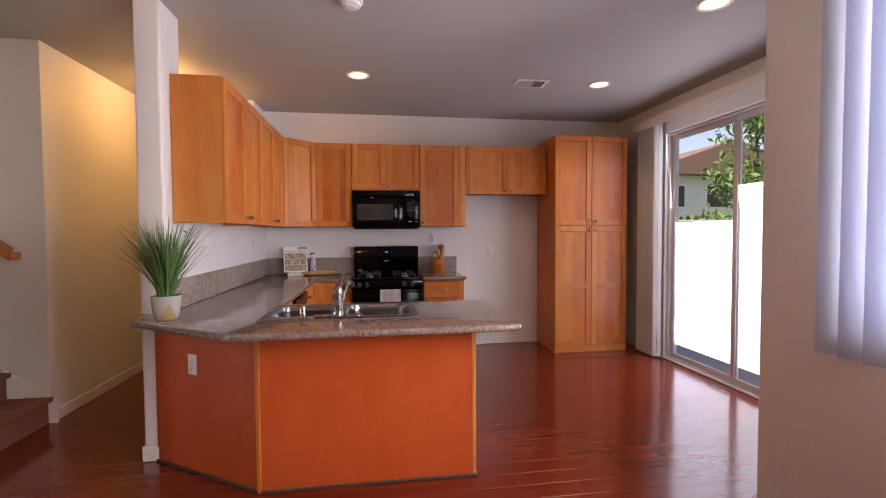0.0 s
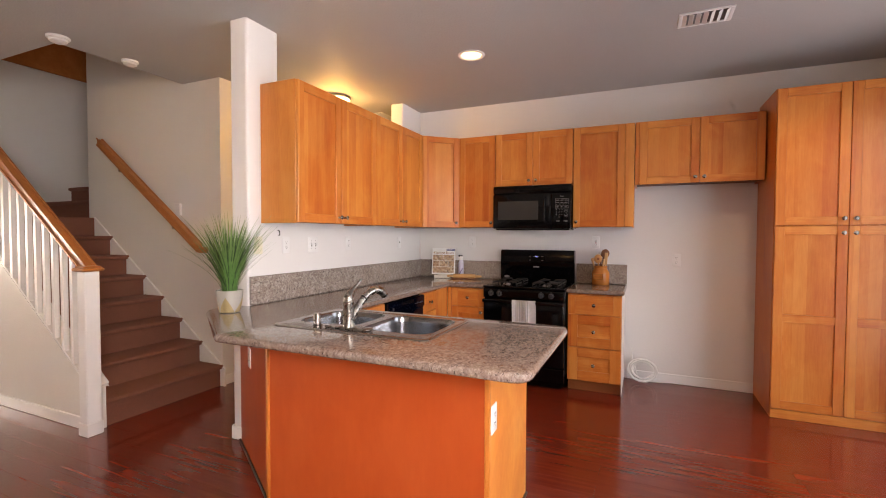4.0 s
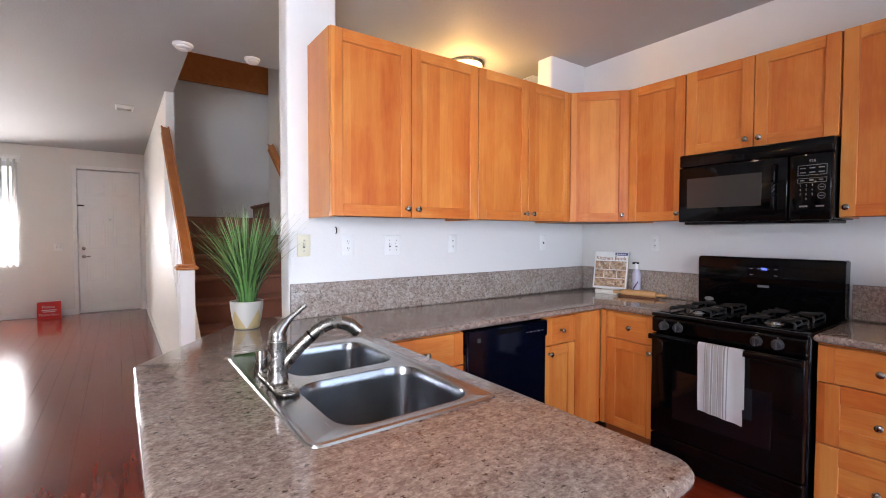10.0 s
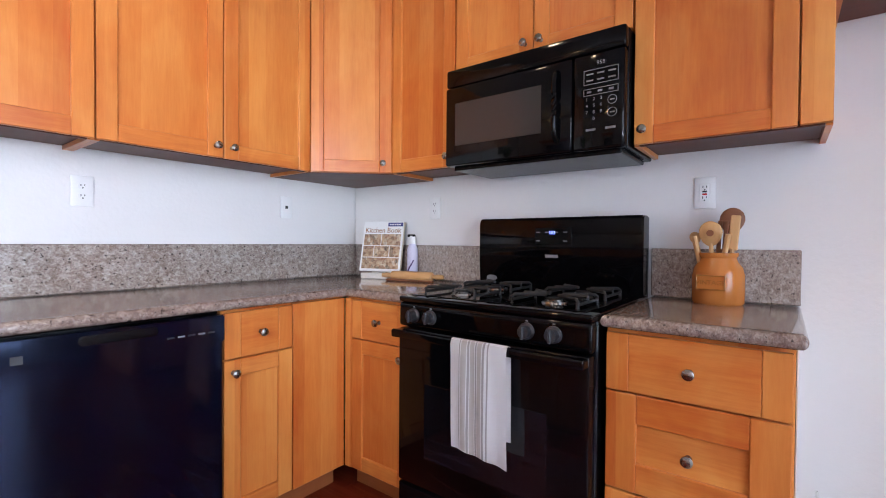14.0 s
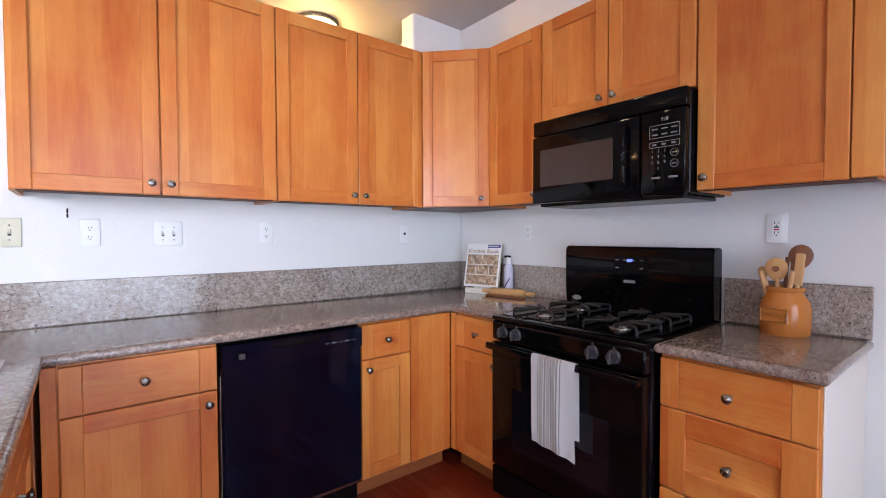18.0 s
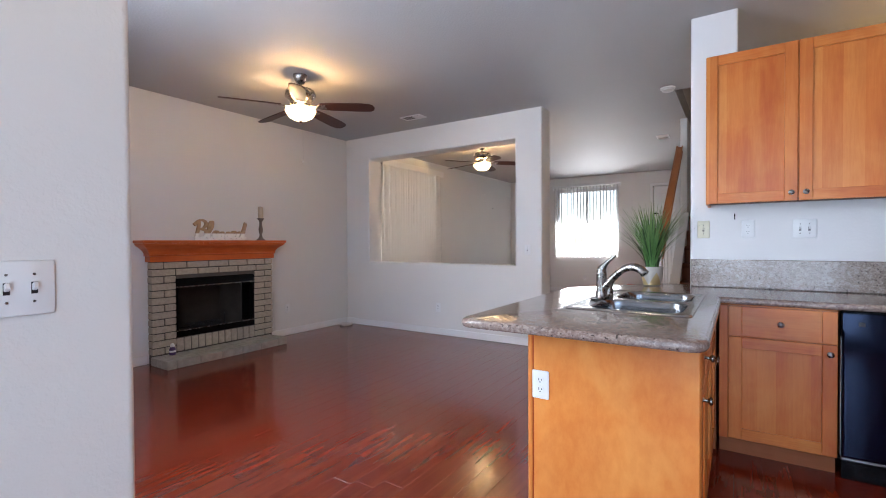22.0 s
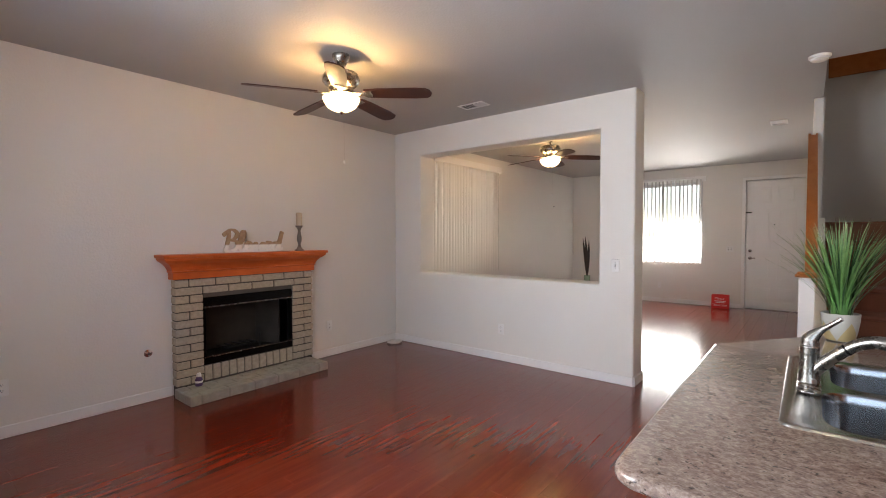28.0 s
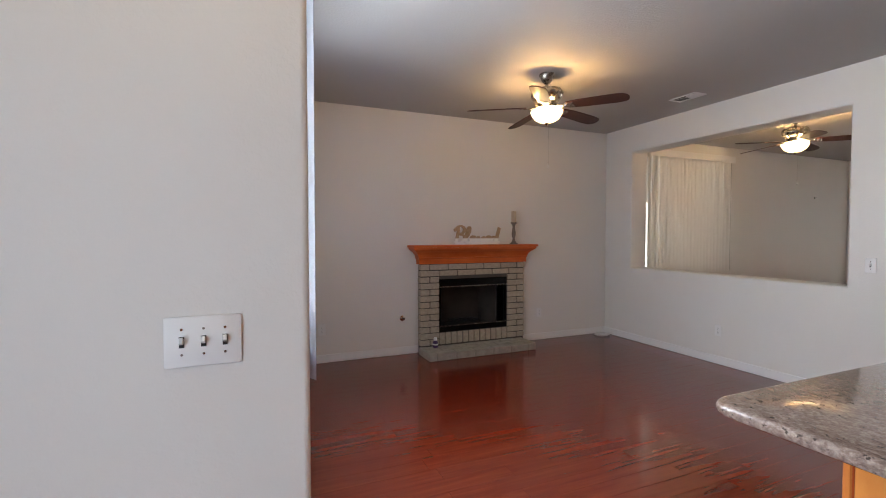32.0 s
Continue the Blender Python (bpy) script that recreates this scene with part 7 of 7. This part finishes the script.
# ---- entry and dining room ----
rb = thing("red_box", pose(-8.20, 1.60, 0, 0, 0, 93) @ Matrix.Scale(0.86, 4), "red card box with white writing on the floor", "box")
part("box", join(box(-0.17, 0.17, -0.10, -0.094, 0, 0.30, 0.002), box(-0.17, 0.17, 0.094, 0.10, 0, 0.30, 0.002), box(-0.17, -0.164, -0.094, 0.094, 0, 0.30, 0.002), box(0.164, 0.17, -0.094, 0.094, 0, 0.30, 0.002), box(-0.164, 0.164, -0.094, 0.094, 0, 0.006)), RED, rb)
lettering("Please", 0.075, 0.0006, pose(-0.01, -0.101, 0.225, 90), WHITE, rb)
for z, w in ((0.165, 0.11), (0.135, 0.085)):
    part("writing_bar", box(-w, w, -0.1015, -0.0995, z - 0.008, z + 0.008), WHITE, rb)
lettering("Thank You", 0.065, 0.0006, pose(-0.01, -0.101, 0.075, 90), WHITE, rb)
vs_ = thing("floor_vase", pose(-6.16, -0.28, 0.0), "pale green vase with tall black plumes", "vase")
part("vase", lathe([(0.09, 0), (0.11, 0.03), (0.12, 0.25), (0.08, 0.50), (0.05, 0.62), (0.06, 0.68), (0.05, 0.68), (0.04, 0.6), (0, 0.58)], 24), TEALG, vs_, smooth=True)
for k in range(9):
    a = 2.4 * k
    sp = 0.3 + 0.08 * k
    part("plume", tube(curve_points([(0, 0, 0.6), (0.02 * math.cos(a), 0.02 * math.sin(a), 0.80), (0.05 + 0.06 * sp * math.cos(a), 0.06 * sp * math.sin(a), 1.02 + 0.02 * k), (0.09 + 0.08 * sp * math.cos(a), 0.08 * sp * math.sin(a), 1.16 + 0.03 * k)], 4), 0.01, 6, [0.004, 0.004, 0.005, 0.009, 0.014, 0.018, 0.020, 0.020, 0.018, 0.015, 0.011, 0.007, 0.002]), PLUME, vs_)

hk = thing("wall_hook", pose(-7.30, SY, 2.06), "small black hook on the dining wall", "hook")
part("plate", moved(lathe([(0.0, 0.0), (0.016, 0.0), (0.014, 0.004), (0.0, 0.005)], 12), pose(0, 0.0005, 0, -90)), BLACKM, hk, smooth=True)
part("hook", tube(curve_points([(0, 0.003, 0), (0, 0.022, -0.002), (0, 0.028, 0.012)], 4), 0.004, 6), BLACKM, hk, smooth=True)

# ---- bricks and floor planks ----
brng = random.Random(21)


def brick_mesh(w, h, d):
    bm = box(-w / 2, w / 2, 0, d, -h / 2, h / 2, 0.005)
    for v in bm.verts:
        v.co += Vector((brng.uniform(-1, 1), brng.uniform(-1, 1), brng.uniform(-1, 1))) * 0.0014
    me = bpy.data.meshes.new("brick")
    bm.to_mesh(me)
    bm.free()
    me.materials.append(BRICK)
    return me


meshes = {}


def lay(x0, x1, z0, z1):
    w, h = round(x1 - x0 - 0.009, 3), round(z1 - z0 - 0.011, 3)
    key = (w, h)
    if key not in meshes:
        meshes[key] = brick_mesh(w, h, 0.092)
    share("brick", meshes[key], fp, pose((x0 + x1) / 2, SY + 0.008 + brng.uniform(-0.002, 0.003), (z0 + z1) / 2, 0, 0, brng.uniform(-0.5, 0.5)))


ch = 0.0735
rows_up = int(round((bz1 - 0.088) / ch))
BL = 0.236
for r in range(rows_up):
    z0 = 0.088 + r * ch
    z1 = z0 + ch
    zc = (z0 + z1) / 2
    if zc < fz0 or zc > fz1:
        if zc < fz0:
            spans = [(bx0, fx0), (fx1, bx1)]
        else:
            spans = [(bx0, bx1)]
    else:
        spans = [(bx0, fx0), (fx1, bx1)]
    for a, b in spans:
        off = 0.0 if r % 2 else BL / 2
        cuts = [a]
        x = a + (off if off else BL)
        while x < b - 0.05:
            cuts.append(x)
            x += BL
        cuts.append(b)
        for p, q in zip(cuts, cuts[1:]):
            lay(p, q, z0, z1)
ns = 12
for i in range(ns):
    w = (fx1 - fx0) / ns
    lay(fx0 + i * w, fx0 + (i + 1) * w, 0.088, fz0 - 0.002)

prng = random.Random(33)
PWD, PL = 0.126, 1.21


def plank_bm(w, l):
    return box(-l / 2, l / 2, -w / 2, w / 2, -0.008, 0.0, 0.0006)


pm = bpy.data.meshes.new("plank")
tb_ = plank_bm(PWD - 0.0006, PL - 0.0006)
tb_.to_mesh(pm)
tb_.free()
pm.materials.append(FLOOR)
cut = {}
rest = []
made = 0
row = 0
y = SY
while y < 7.45:
    w = min(PWD, 7.5 - y)
    x = FX - prng.uniform(0, PL)
    while x < EX:
        x0, x1 = max(x, FX), min(x + PL, EX)
        x += PL
        if x1 - x0 < 0.04:
            continue
        near = x1 > -2.3 and -1.5 <= y < 5.75
        if near and made < 300:
            l = round(x1 - x0, 3)
            if abs(l - PL) < 1e-4 and w == PWD:
                me = pm
            else:
                if l not in cut:
                    t = plank_bm(w - 0.0006, l - 0.0006)
                    cut[l] = bpy.data.meshes.new("plank")
                    t.to_mesh(cut[l])
                    t.free()
                    cut[l].materials.append(FLOOR)
                me = cut[l]
            share("plank", me, floor, pose((x0 + x1) / 2, y + w / 2, prng.uniform(-0.0001, 0.0001)))
            made += 1
        else:
            rest.append((x0, x1, y, y + w))
    y += PWD
vs, fs = [], []
for x0, x1, y0, y1 in rest:
    k = len(vs)
    e = 0.0006
    for z, d in ((-0.003, 0.0003), (-0.0002, 0.0003 + e)):
        vs += [(x0 + d, y0 + d, z), (x1 - d, y0 + d, z), (x1 - d, y1 - d, z), (x0 + d, y1 - d, z)]
    fs.append((k + 4, k + 5, k + 6, k + 7))
    fs += [(k + i, k + (i + 1) % 4, k + 4 + (i + 1) % 4, k + 4 + i) for i in range(4)]
me = bpy.data.meshes.new("far_planks")
me.from_pydata(vs, [], fs)
me.materials.append(FLOOR)
fpk = new("far_planks", me)
fpk.parent = floor
tagged(fpk, kind="stuff")
